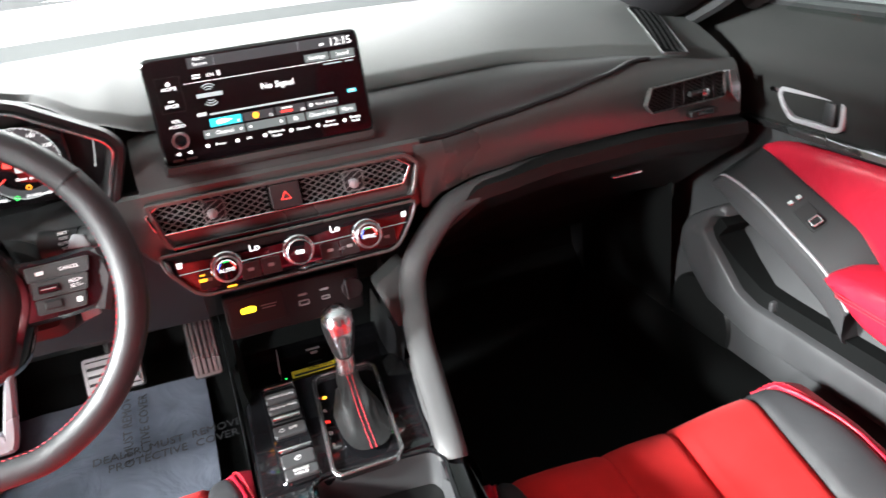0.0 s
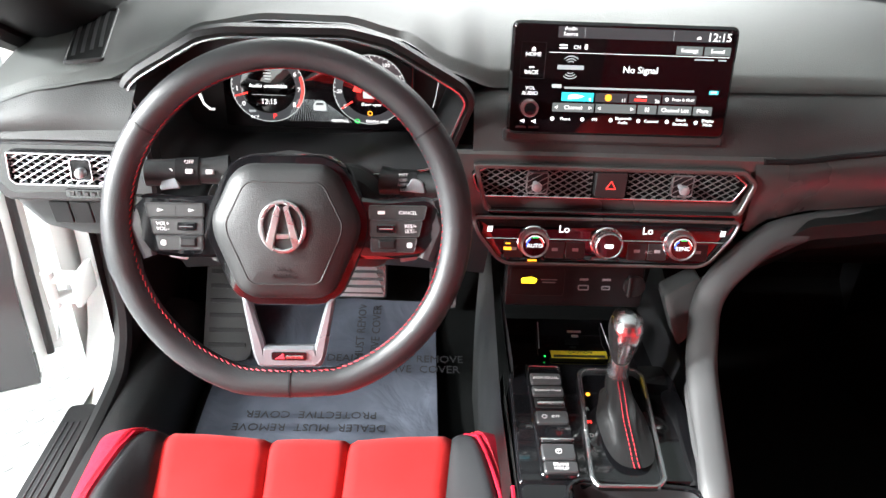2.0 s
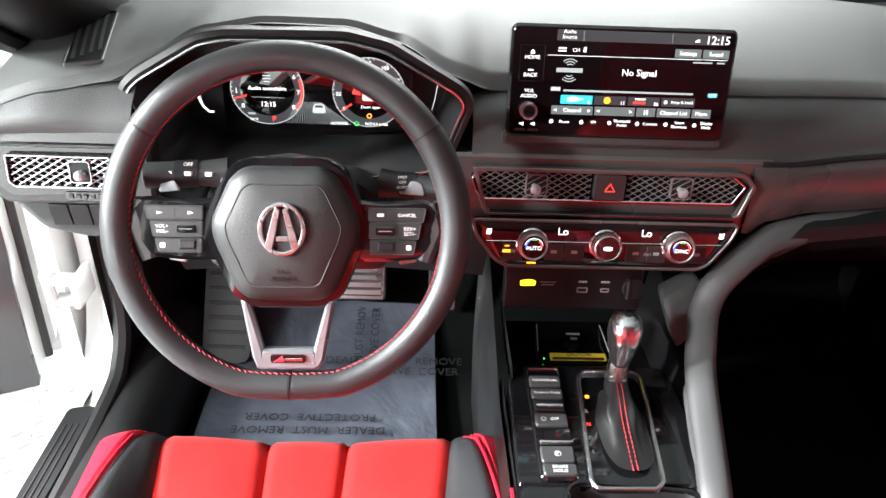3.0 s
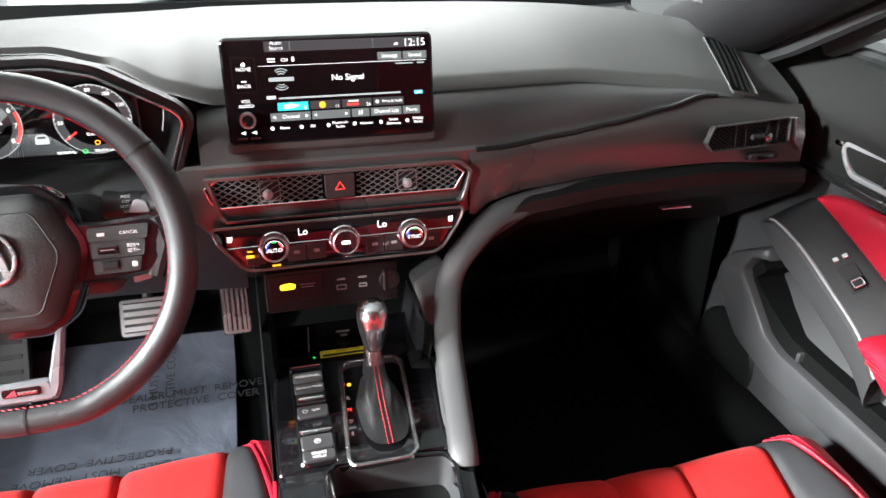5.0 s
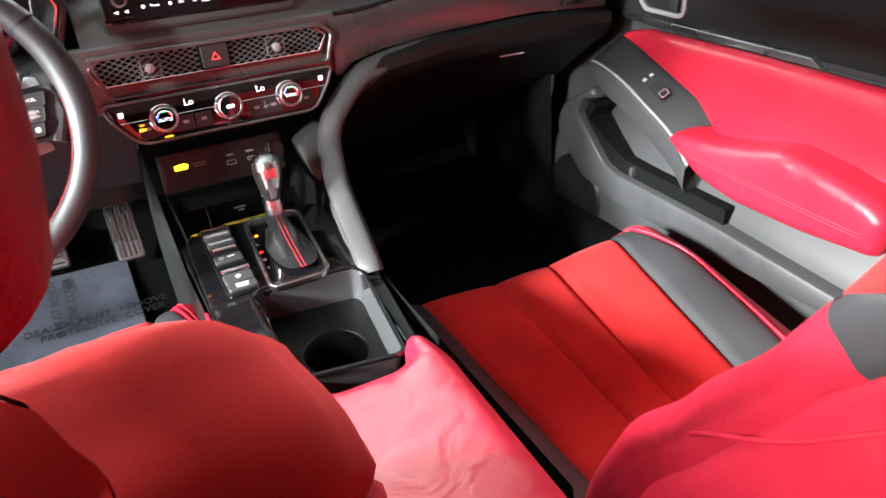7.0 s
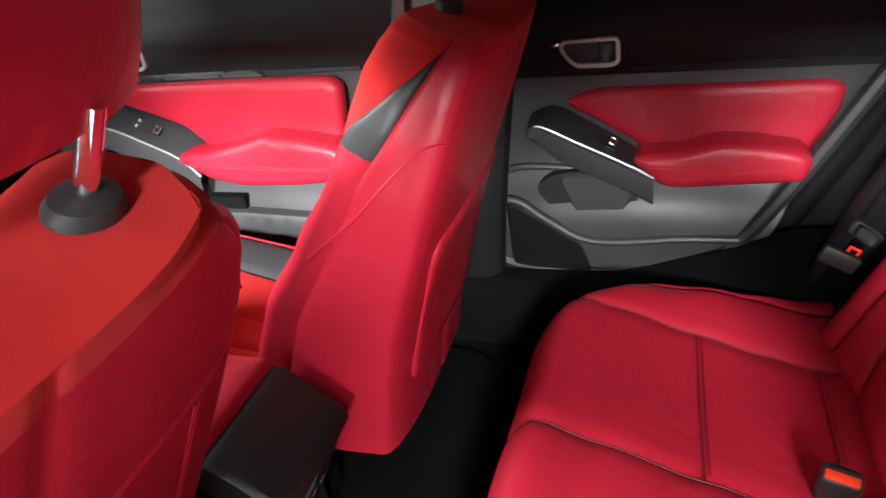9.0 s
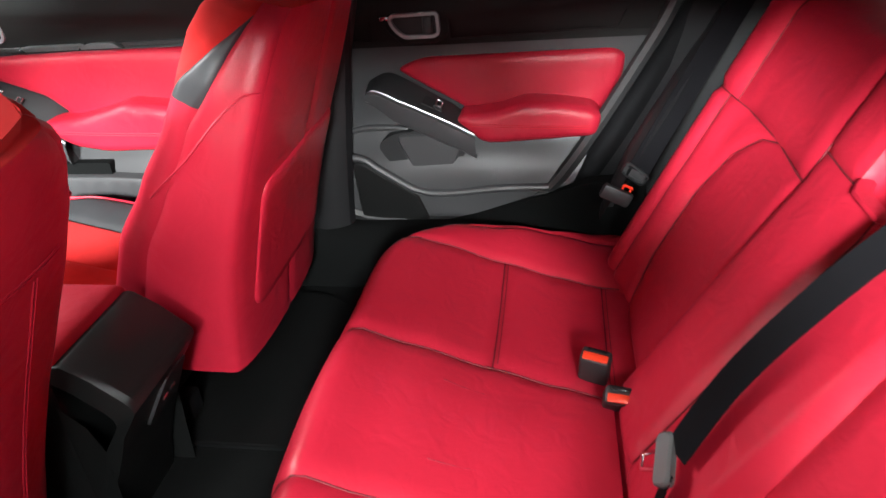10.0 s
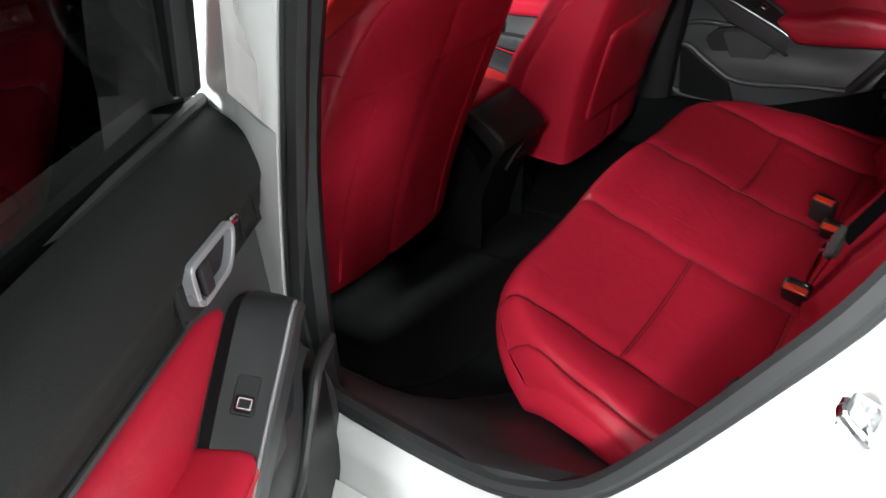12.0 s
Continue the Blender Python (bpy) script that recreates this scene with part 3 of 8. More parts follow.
def dash_far(u, v):
    p = dash_top(u, SPLIT + (1 - SPLIT) * v)
    p.z -= 0.005 * (1 - min(1, v * 12)) + 0.004 + 0.21 * max(0.0, p.y - 0.91)
    return p


part("upper_pad", surface(lambda u, v: dash_top(u, v * SPLIT), 110, 26), PAD, dash, "grained grey-black upper dash pad")
part("cowl_pad", surface(dash_far, 60, 24), SOFT, dash, "darker dash pad towards the windscreen")


# dark joint between the two pads, low ridge at the windscreen
part("pad_joint", tube([dash_far(0.03 + 0.94 * k / 40, 0.02) + Vector((0, -0.002, 0.003)) for k in range(41)], 0.0035, 6), DARK, dash, "dark joint across the dash top")
# lip under the front edge, and the soft band below it on the passenger side
def crease(x):
    return table([(-0.20, 0.640, 0.893), (0.14, 0.640, 0.893), (0.22, 0.643, 0.893), (0.31, 0.650, 0.902), (0.39, 0.655, 0.912), (0.48, 0.665, 0.926), (0.54, 0.675, 0.938), (0.72, 0.67, 0.915)], x)


def midband(u, v):
    x = lerp(-0.165, 0.715, u)
    y0, z0 = table(EDGE, x)
    y1, z1 = crease(x)
    k = max(0.0, min(1.0, (x + 0.165) / 0.04))
    z0 = lerp(0.955, z0, k)
    f = v
    bulge = 0.010 * math.sin(math.pi * min(1, f * 1.1)) * min(1, (z0 - z1) / 0.05)
    drop = 0.006 * (f < 0.05)
    return Vector((x, lerp(y0 + 0.004, y1, f) - bulge + drop, lerp(z0 - 0.005, z1, f) + bulge * 0.5))


part("soft_band", surface(midband, 70, 12), SOFT, dash, "soft black band under the upper pad")


def trim_low(x):
    return table([(-0.20, 0.627, 0.838), (0.15, 0.628, 0.845), (0.18, 0.632, 0.80), (0.206, 0.640, 0.818), (0.264, 0.648, 0.828), (0.395, 0.652, 0.838), (0.546, 0.652, 0.842), (0.72, 0.650, 0.832)], x)


def trimband(u, v):
    x = lerp(0.175, 0.715, u)
    y0, z0 = crease(x)
    y1, z1 = trim_low(x)
    e = 0.005 if v > 0.001 else 0.0
    b = 0.006 * math.sin(math.pi * v)
    return Vector((x, lerp(y0, y1, v) - e - b, lerp(z0, z1, v)))


part("trim_band", surface(trimband, 50, 10), TRIM, dash, "glossy gunmetal trim band", sharp=60)

part("crease", tube([Vector((x, *crease(x))) + Vector((0, -0.002, 0.0)) for x in [0.185 + 0.018 * k for k in range(22)]], 0.0035, 6), DARK, dash, "dark joint above the trim band")
# surround of the centre vents, and of the climate panel below
stack = facing((0.0, 0.632, 0.866), (1, 0, 0), (0, 0.12, 1))
outer = rounded([(-0.205, 0.032), (0.205, 0.032), (0.205, -0.012), (0.175, -0.060), (-0.165, -0.060), (-0.205, -0.010)], 0.01)
part("vent_surround", pillow(outer, [(0, -0.03), (0, -0.008), (0.004, -0.004)], onface(stack)), TRIM, dash, "gunmetal vent surround")
tray = rounded([(-0.165, 0.020), (0.160, 0.020), (0.178, 0.004), (0.166, -0.036), (0.152, -0.046), (-0.138, -0.046), (-0.150, -0.036)], 0.006)
part("vent_bezel", ringband(tray, 0.006, 0.010, onface(stack)), TRIM, dash)
lower_edge = rounded([(-0.146, -0.036), (0.164, -0.036), (0.152, -0.0455), (-0.137, -0.0455)], 0.004)
part("vent_sill", plate(lower_edge, 0.012, stack), PIANO, dash, "glossy black sill under the vents")

vents = thing("centre_air_vents", "centre air vents with a black diamond mesh in a satin frame", "air vent")
vhex = rounded([(-0.166, 0.006), (-0.150, 0.0165), (0.146, 0.0165), (0.166, 0.002), (0.152, -0.021), (-0.150, -0.021), (-0.160, -0.012)], 0.003)


def mesh_bars(x0, x1, z0, z1, slope, pitch, r, m, bm):
    """Crossing bars of an expanded metal mesh, clipped to a box on the face m."""
    n = int((x1 - x0 + (z1 - z0) / slope) / pitch) + 2
    for sgn in (1, -1):
        for i in range(-1, n + 1):
            xs = x0 - (z1 - z0) / slope + i * pitch
            a, b = Vector((xs, z0 if sgn > 0 else z1)), Vector((xs + (z1 - z0) / slope, z1 if sgn > 0 else z0))
            for lim, lo in ((x0, True), (x1, False)):
                for p, q in ((a, b), (b, a)):
                    if (p.x < lim) if lo else (p.x > lim):
                        if abs(q.x - p.x) > 1e-9:
                            f = (lim - p.x) / (q.x - p.x)
                            p.y += (q.y - p.y) * f
                            p.x = lim
            if (b - a).length < 0.003:
                continue
            tube([m @ Vector((a.x, a.y, 0.001 * sgn)), m @ Vector((b.x, b.y, 0.001 * sgn))], r, 5, bm=bm)
    return bm


part("duct", pillow(vhex, [(0, -0.012), (0, -0.002)], onface(stack)), CARPET, vents)
part("frame", ringband(vhex, 0.0022, 0.008, onface(stack)), MATTE_CHROME, vents, "thin satin metal frame")
for a, b in ((-0.158, -0.022), (0.022, 0.156)):
    part("mesh", mesh_bars(a, b, -0.020, 0.0155, 0.60, 0.0125, 0.00065, stack @ Matrix.Translation((0, 0, 0.004)), bmesh.new()), MESHMETAL, vents, "black diamond mesh")
for cx in (-0.090, 0.085):
    part("knob_plate", plate(rect(0.024, 0.025, cx + 0.003, -0.003, 0.004), 0.005, stack), DARK, vents)
    part("knob_frame", ringband(rect(0.026, 0.027, cx + 0.003, -0.003, 0.004), 0.0011, 0.0062, onface(stack)), MESHMETAL, vents)
    part("air_knob", lathe([(0.003, 0), (0.003, 0.010), (0.0050, 0.011), (0.0062, 0.015), (0.0055, 0.019), (0.002, 0.021)], stack @ Matrix.Translation((cx, -0.003, 0.004)), 18), SILVER, vents, "chrome knob")
hz = part("hazard_switch", plate(rect(0.037, 0.031, 0.0, -0.002, 0.003), 0.010, stack), HARD, vents, "black hazard switch with a red triangle")
part("triangle", ringband([Vector((-0.0065, -0.007)), Vector((0.0065, -0.007)), Vector((0, 0.004))], 0.0019, 0.0108, onface(stack)), G_RED, hz)

# climate panel
clim = facing((0.0, 0.604, 0.800), (1, 0, 0), (0, 0.22, 1))
climate = thing("climate_panel", "piano black climate panel with three metal knobs", "climate control")
cpoly = rounded([(-0.160, 0.024), (0.160, 0.024), (0.152, 0.006), (0.130, -0.024), (0.118, -0.030), (-0.118, -0.030), (-0.130, -0.024), (-0.154, 0.006)], 0.005)
part("panel", pillow(cpoly, [(0, -0.03), (0, -0.002), (0.003, 0.0)], onface(clim)), PIANO, climate)
part("panel_frame", ringband([p * 1.0 for p in inset([Vector(q) for q in cpoly], -0.004)], 0.004, 0.0015, onface(clim)), TRIM, climate)
part("divider", plate(rect(0.290, 0.0012, 0, 0.0), 0.0012, clim), MATTE_CHROME, climate, "thin satin line")
for i in range(10):
    x = -0.112 + i * 0.0252
    if abs(abs(x) - 0.089) < 0.014 or abs(x) < 0.014:
        continue
    part("key", plate(rect(0.0235, 0.021, x, -0.0135, 0.001), 0.0012, clim), HARD, climate)
    part("key_icon", plate(rect(0.008, 0.0045, x, -0.0125, 0.001), 0.0016, clim), GREYINK, climate)
for kx, txt in ((-0.089, "AUTO"), (0.0, ""), (0.089, "SYNC")):
    k = part("knob", lathe([(0.0155, 0), (0.0175, 0.001), (0.0175, 0.013), (0.0165, 0.017), (0.0205, 0.0175)][:4] + [(0.0150, 0.018), (0.0142, 0.0165)], clim @ Matrix.Translation((kx, -0.002, 0)), 40), SATIN, climate, "satin silver knob")
    ribs = bmesh.new()
    for i in range(48):
        a = 2 * math.pi * i / 48
        rbox((0.0176, 0, 0.0065), (0.0010, 0.0009, 0.012), 0, clim @ Matrix.Translation((kx, -0.002, 0)) @ Matrix.Rotation(a, 4, "Z"), ribs)
    part("knurl", ribs, CHROME, k)
    part("ring", ringband(circle(0.0195, kx, -0.002, 36), 0.0035, 0.004, onface(clim)), CHROME, k)
    fm = clim @ Matrix.Translation((kx, -0.002, 0.0168))
    part("knob_face", lathe([(0.0140, -0.001), (0.0140, 0.0), (0.001, 0.0004)], fm, 32), PIANO, k)
    if txt:
        writing(txt, 0.0068, fm @ Matrix.Translation((0, -0.0012, 0.0008)), G_WHITE, k)
        for a0, a1, g in ((1.25, 1.9, G_GREEN), (2.2, 3.3, G_BLUE), (-0.15, 0.95, G_RED)):
            arc = [fm @ Vector((0.0095 * math.cos(lerp(a0, a1, f / 6)), 0.0095 * math.sin(lerp(a0, a1, f / 6)), 0.0008)) for f in range(7)]
            part("arc", tube(arc, 0.0006, 5), g, k)
        arc = [fm @ Vector((0.0112 * math.cos(lerp(0.25, 2.9, f / 12)), 0.0112 * math.sin(lerp(0.25, 2.9, f / 12)), 0.0008)) for f in range(13)]
        part("arc", tube(arc, 0.0004, 5), G_WHITE, k)
    else:
        part("fan_icon", plate(rect(0.011, 0.005, 0, 0, 0.002), 0.0010, fm), G_WHITE, k)
for lx in (-0.052, 0.050):
    writing("Lo", 0.013, clim @ Matrix.Translation((lx, 0.013, 0.0008)), G_WHITE, climate)
for lx in (-0.142, 0.142):
    ic = part("seat_icon", plate(rounded([(lx - 0.003, 0.008), (lx + 0.003, 0.008), (lx + 0.004, 0.016), (lx - 0.001, 0.012), (lx - 0.002, 0.016)], 0.001), 0.001, clim), G_WHITE, climate)
writing("A/C", 0.0055, clim @ Matrix.Translation((0.0535, -0.0135, 0.0018)), GREYINK, climate)
part("indicator", plate(rect(0.006, 0.0022, -0.119, -0.006), 0.0016, clim), G_ORANGE, climate)
part("car_icon", plate(rect(0.010, 0.004, -0.119, -0.0125, 0.001), 0.0018, clim), G_ORANGE, climate)
part("indicator", plate(rect(0.011, 0.0018, -0.088, -0.0275), 0.0016, clim), G_ORANGE, climate)

# port panel below
pf = facing((-0.012, 0.667, 0.690), (1, 0, 0), (0, 0.18, 1))
ports = thing("port_panel", "black panel with two charging ports and a round socket", "socket panel")
part("panel", pillow(rect(0.19, 0.062, 0, 0, 0.006), [(0, -0.02), (0, -0.002), (0.002, 0)], onface(pf)), DARK, ports)
part("warning_light", plate(rect(0.075, 0.040, -0.052, 0.005, 0.004), 0.001, pf), CONSOLE, ports)
part("lit_icon", plate(rounded([(-0.074, 0.003), (-0.054, 0.003), (-0.052, 0.010), (-0.060, 0.013), (-0.074, 0.011)], 0.002), 0.0016, pf), G_YELLOW, ports, "lit yellow airbag-off sign")
for i, z in enumerate((0.009, 0.005)):
    part("small_print", plate(rect(0.022 - 0.004 * i, 0.0018, -0.036, z), 0.0014, pf), GREYINK, ports)
for x, w, h in ((0.012, 0.015, 0.008), (0.043, 0.012, 0.006)):
    part("port", ringband(rect(w, h, x, -0.002, 0.002), 0.0016, 0.0016, onface(pf)), GREYINK, ports)
    part("port_icon", plate(rect(0.012, 0.003, x, 0.010, 0.001), 0.001, pf), GREYINK, ports)
part("socket_lid", plate(circle(0.015, 0.082, 0.002, 24), 0.004, pf), HARD, ports)
part("socket_grip", plate(rect(0.003, 0.030, 0.074, 0.002, 0.001), 0.007, pf), DOORPL, ports)

# touchscreen: a tablet standing on the band
tv = facing((0.0, 0.653, 0.982), (1, 0, 0), (0, 0.21, 1))
disp = thing("touchscreen", "wide black touchscreen standing on the dash, radio page lit", "display")
part("housing", pillow(rect(0.256, 0.126, 0, 0, 0.009, 4), [(0.006, -0.022), (0, -0.016), (0, -0.002), (0.0025, 0.0)], onface(tv)), PIANO, disp)
part("glass", plate(rect(0.251, 0.121, 0, 0, 0.007, 4), 0.0012, tv), SCREENGLASS, disp)
part("foot", pillow(rect(0.262, 0.016, 0, -0.066, 0.006, 4), [(0.0, -0.045), (0, -0.006), (0.004, -0.002)], onface(tv)), SOFT, disp, "soft black foot of the screen")
part("button_panel", ringband(rect(0.028, 0.040, -0.103, 0.020, 0.001), 0.0004, 0.0015, onface(tv)), HARD, disp)
T = lambda x, y, h=0.0014: tv @ Matrix.Translation((x, y, h))
writing("HOME", 0.0062, T(-0.103, 0.0265), G_WHITE, disp)
part("home_icon", plate([Vector((-0.1055, 0.030)), Vector((-0.1005, 0.030)), Vector((-0.1005, 0.033)), Vector((-0.103, 0.0355)), Vector((-0.1055, 0.033))], 0.0016, tv), G_WHITE, disp)
writing("BACK", 0.0062, T(-0.104, 0.007), G_WHITE, disp)
part("back_icon", plate(rect(0.006, 0.002, -0.104, 0.0125), 0.0016, tv), G_WHITE, disp)
writing("VOL\nAUDIO", 0.0058, T(-0.104, -0.0135), G_WHITE, disp)
vk = part("volume_knob", lathe([(0.0098, 0), (0.0098, 0.010), (0.0088, 0.012), (0.0075, 0.012), (0.0070, 0.010), (0.001, 0.010)], T(-0.104, -0.0325, 0.001), 32), SATIN, disp, "satin volume knob")
part("knob_cap", lathe([(0.0070, 0), (0.0068, 0.0112), (0.001, 0.0116)], T(-0.104, -0.0325, 0.001), 24), PIANO, vk)
for x in (-0.111, -0.098):
    part("skip_icon", plate([Vector((x - 0.003, -0.048)), Vector((x + 0.003, -0.0455)), Vector((x + 0.003, -0.0505))], 0.0016, tv), G_WHITE, disp)
part("button", plate(rect(0.012, 0.003, -0.112, -0.055), 0.0016, tv), HARD, disp)
part("button", plate(rect(0.012, 0.003, -0.097, -0.055), 0.0016, tv), HARD, disp)


def bar(w, h, x, y, mat, nm="bar", z=0.0014):
    return part(nm, plate(rect(w, h, x, y), z, tv, e=0.0001), mat, disp)


bar(0.190, 0.012, 0.018, 0.0515, G_DARK, "menu_bar")
bar(0.0004, 0.011, -0.047, 0.0515, G_GREY, "rule", 0.0016)
bar(0.0004, 0.011, 0.053, 0.0515, G_GREY, "rule", 0.0016)
writing("Audio\nSource", 0.0058, T(-0.063, 0.0525, 0.0016), G_WHITE, disp)
writing("12:15", 0.0128, T(0.105, 0.0505, 0.0016), G_WHITE, disp)
part("signal_icon", plate(rounded([(0.078, 0.048), (0.085, 0.048), (0.084, 0.052), (0.080, 0.051)], 0.001), 0.0016, tv), G_WHITE, disp)
writing("CH", 0.0058, T(-0.0545, 0.0355), G_WHITE, disp)
writing("8", 0.0085, T(-0.0445, 0.0360), G_WHITE, disp)
for k in range(2):
    bar(0.009, 0.0016, -0.070, 0.0345 + 0.003 * k, G_WHITE, "station_icon")
bar(0.030, 0.0095, 0.073, 0.0358, G_KEY, "soft_key")
writing("Settings", 0.0064, T(0.073, 0.0358, 0.0017), G_WHITE, disp)
bar(0.030, 0.0095, 0.105, 0.0358, G_KEY, "soft_key")
writing("Sound", 0.0064, T(0.105, 0.0358, 0.0017), G_WHITE, disp)
bar(0.205, 0.0005, 0.017, 0.0295, G_WHITE, "rule")
bar(0.022, 0.0016, 0.091, 0.0262, G_GREY, "small_print")
bar(0.009, 0.0016, 0.112, 0.0262, G_GREY, "small_print")
writing("No Signal", 0.0105, T(0.020, 0.0125), G_WHITE, disp)
# station sign: a bar with arcs above and below
bar(0.030, 0.0048, -0.060, 0.0135, G_GREY, "station_sign")
for sgn in (1, -1):
    for k, rr in enumerate((0.0045, 0.0075, 0.0105)):
        arc = [tv @ Vector((-0.060 + rr * math.sin(lerp(-0.8, 0.8, f / 8)), 0.0135 + sgn * (0.0025 + rr * math.cos(lerp(-0.8, 0.8, f / 8)) * 0.95), 0.0016)) for f in range(9)]
        part("arc", tube(arc, 0.0006, 4), G_GREY, disp)
bar(0.011, 0.0042, -0.074, -0.0075, G_MID, "skip_key")
bar(0.150, 0.0022, 0.010, -0.0090, G_GREY, "progress_bar")
bar(0.011, 0.0045, 0.108, -0.0098, G_TEAL, "live_key")
writing("LIVE", 0.0042, T(0.108, -0.0098, 0.0017), G_WHITE, disp)
for i, (w, x, m) in enumerate(((0.037, -0.049, G_TEAL), (0.037, -0.010, G_DARK), (0.037, 0.029, G_DARK), (0.039, 0.069, G_DARK))):
    bar(w, 0.0100, x, -0.0190, m, "preset_key")
    if i < 3:
        writing(("8", "11", "26")[i], 0.0055, T(x + 0.0145, -0.0215, 0.0017), G_WHITE, disp)
part("preset_art", plate(rounded([(-0.060, -0.022), (-0.048, -0.021), (-0.040, -0.018), (-0.052, -0.0155), (-0.060, -0.017)], 0.001), 0.0018, tv), G_WHITE, disp)
part("preset_art", plate(circle(0.0042, -0.0135, -0.0190, 16), 0.0018, tv), G_ORANGE, disp)
part("preset_art", plate(rect(0.015, 0.003, 0.024, -0.0205, 0.001), 0.0018, tv), G_RED, disp)
part("preset_art", plate(rect(0.013, 0.002, 0.025, -0.0165, 0.001), 0.0018, tv), G_WHITE, disp)
part("preset_art", plate(circle(0.0024, 0.0545, -0.0190, 12), 0.0018, tv), G_WHITE, disp)
writing("Press & Hold", 0.0048, T(0.0735, -0.0190, 0.0017), G_WHITE, disp)
for w, x, txt in ((0.048, -0.053, "Channel"), (0.047, -0.0035, ""), (0.022, 0.0330, ""), (0.039, 0.0655, "Channel List"), (0.022, 0.0980, "More")):
    bar(w, 0.0100, x, -0.0312, G_KEY, "soft_key")
    if txt:
        writing(txt, 0.0064, T(x, -0.0312, 0.0017), G_WHITE, disp)
for x, sgn in ((-0.073, -1), (-0.033, 1), (-0.023, -1), (0.0155, 1)):
    part("arrow", plate([Vector((x - 0.002 * sgn, -0.0290)), Vector((x + 0.002 * sgn, -0.0312)), Vector((x - 0.002 * sgn, -0.0334))], 0.0018, tv), G_WHITE, disp)
for x in (0.0315, 0.0345):
    bar(0.0014, 0.005, x, -0.0312, G_WHITE, "pause_icon", 0.0018)
for x, txt in ((-0.061, "Phone"), (-0.027, "FM"), (0.0065, "Bluetooth\nAudio"), (0.0395, "Connect"), (0.074, "Smart\nShortcuts"), (0.106, "Display\nMode")):
    writing(txt, 0.0048, T(x, -0.0445), G_WHITE, disp)
for x in (-0.076, -0.041, -0.008, 0.0245, 0.058, 0.092):
    part("menu_icon", plate(circle(0.0026, x, -0.0445, 10), 0.0016, tv), G_WHITE, disp)

# passenger side: end vent, glove box, lower pad
pv = facing((0.612, 0.643, 0.882), (1, 0.06, 0), (0.0, 0.12, 1))
pvent = thing("air_vent", "passenger side air vent with mesh and chrome end", "air vent", group="end vents")
vp = rounded([(-0.082, -0.004), (-0.072, 0.020), (0.060, 0.024), (0.064, 0.020), (0.066, -0.014), (0.060, -0.017), (-0.070, -0.018)], 0.003)
part("duct", pillow(vp, [(0, 0.001), (0, 0.002)], onface(pv)), CARPET, pvent)
part("frame", ringband(vp, 0.002, 0.010, onface(pv)), TRIM, pvent)
part("mesh", mesh_bars(-0.075, 0.062, -0.016, 0.021, 0.62, 0.0095, 0.0009, pv @ Matrix.Translation((0, 0, 0.005)), bmesh.new()), HARD, pvent)
for x in (-0.030, -0.012, 0.026, 0.044):
    part("fin", plate(rect(0.004, 0.034, x, 0.002), 0.008, pv), DARK, pvent)
part("slider", tube([pv @ Vector((-0.006, 0, 0.012)), pv @ Vector((0.022, 0, 0.012))], 0.004, 8), HARD, pvent)
part("air_knob", lathe([(0.003, 0), (0.006, 0.003), (0.0065, 0.008), (0.003, 0.011)], pv @ Matrix.Translation((0.016, 0, 0.014)), 14), CHROME, pvent)
part("end_cap", plate(rounded([(0.068, 0.024), (0.080, 0.022), (0.090, -0.004), (0.086, -0.030), (0.072, -0.014)], 0.003), 0.014, pv), MATTE_CHROME, pvent, "chrome end cap")
part("shut_off", plate(rect(0.050, 0.010, 0.022, -0.032, 0.004), 0.012, pv), HARD, pvent)
part("shut_off_wheel", plate(rect(0.030, 0.006, 0.022, -0.032, 0.002), 0.014, pv), PIANO, pvent)

gb = [(0.150, 0.640, 0.735), (0.19, 0.636, 0.775), (0.212, 0.636, 0.80), (0.264, 0.642, 0.823), (0.395, 0.648, 0.834), (0.546, 0.648, 0.838), (0.72, 0.648, 0.828)]


def glove(u, v):
    x = lerp(0.205, 0.715, u)
    y0, z0 = table([(a, b, c) for a, b, c in gb], x)
    prof = table([(0, 0.0, 0.0), (0.12, 0.022, 0.004), (0.3, 0.026, 0.022), (0.45, 0.012, 0.045), (0.6, -0.03, 0.075), (1.0, -0.14, 0.16)], v)
    return Vector((x, y0 - prof[0], z0 - prof[1]))


part("glove_box", surface(glove, 40, 24), CONSOLE, dash, "black glove box lid below the trim")
part("glove_handle", rbox((0.50, 0.632, 0.782), (0.05, 0.012, 0.004), 0.002), MATTE_CHROME, dash, "thin metal catch")
low_dash = surface(lambda u, v: Vector((lerp(-0.70, 0.72, u), lerp(0.78, 1.05, v), lerp(0.70, 0.50, v))), 8, 6)
part("lower_dash", low_dash, DARK, dash)
back_dash = surface(lambda u, v: Vector((lerp(-0.71, 0.72, u), lerp(0.785, 0.83, v), lerp(0.97, 0.68, v))), 8, 6)
part("inner_dash", back_dash, DARK, dash)


# padded band that sweeps from the glove box down beside the console
def leg_band(sx, pts, w, mat, nm, lab):
    path = spline(pts, 36)
    sgn = lambda q: math.copysign(1, q)
    rows = []
    for i, p in enumerate(path):
        f = i / 35
        ww = lerp(w[0], w[1], f)
        t = (path[min(i + 1, 35)] - path[max(i - 1, 0)]).normalized()
        out = Vector((-0.45, -0.62, 0.64))
        out = (out - t * out.dot(t)).normalized()
        side = t.cross(out).normalized()
        rows.append([p + side * ww * sgn(math.cos(a)) * abs(math.cos(a)) ** 0.7 + out * 0.011 * math.sin(a) for a in [math.pi * 2 * k / 14 for k in range(14)]])
    return part(nm, grid(rows, closed=True, caps=True), mat, dash, lab)


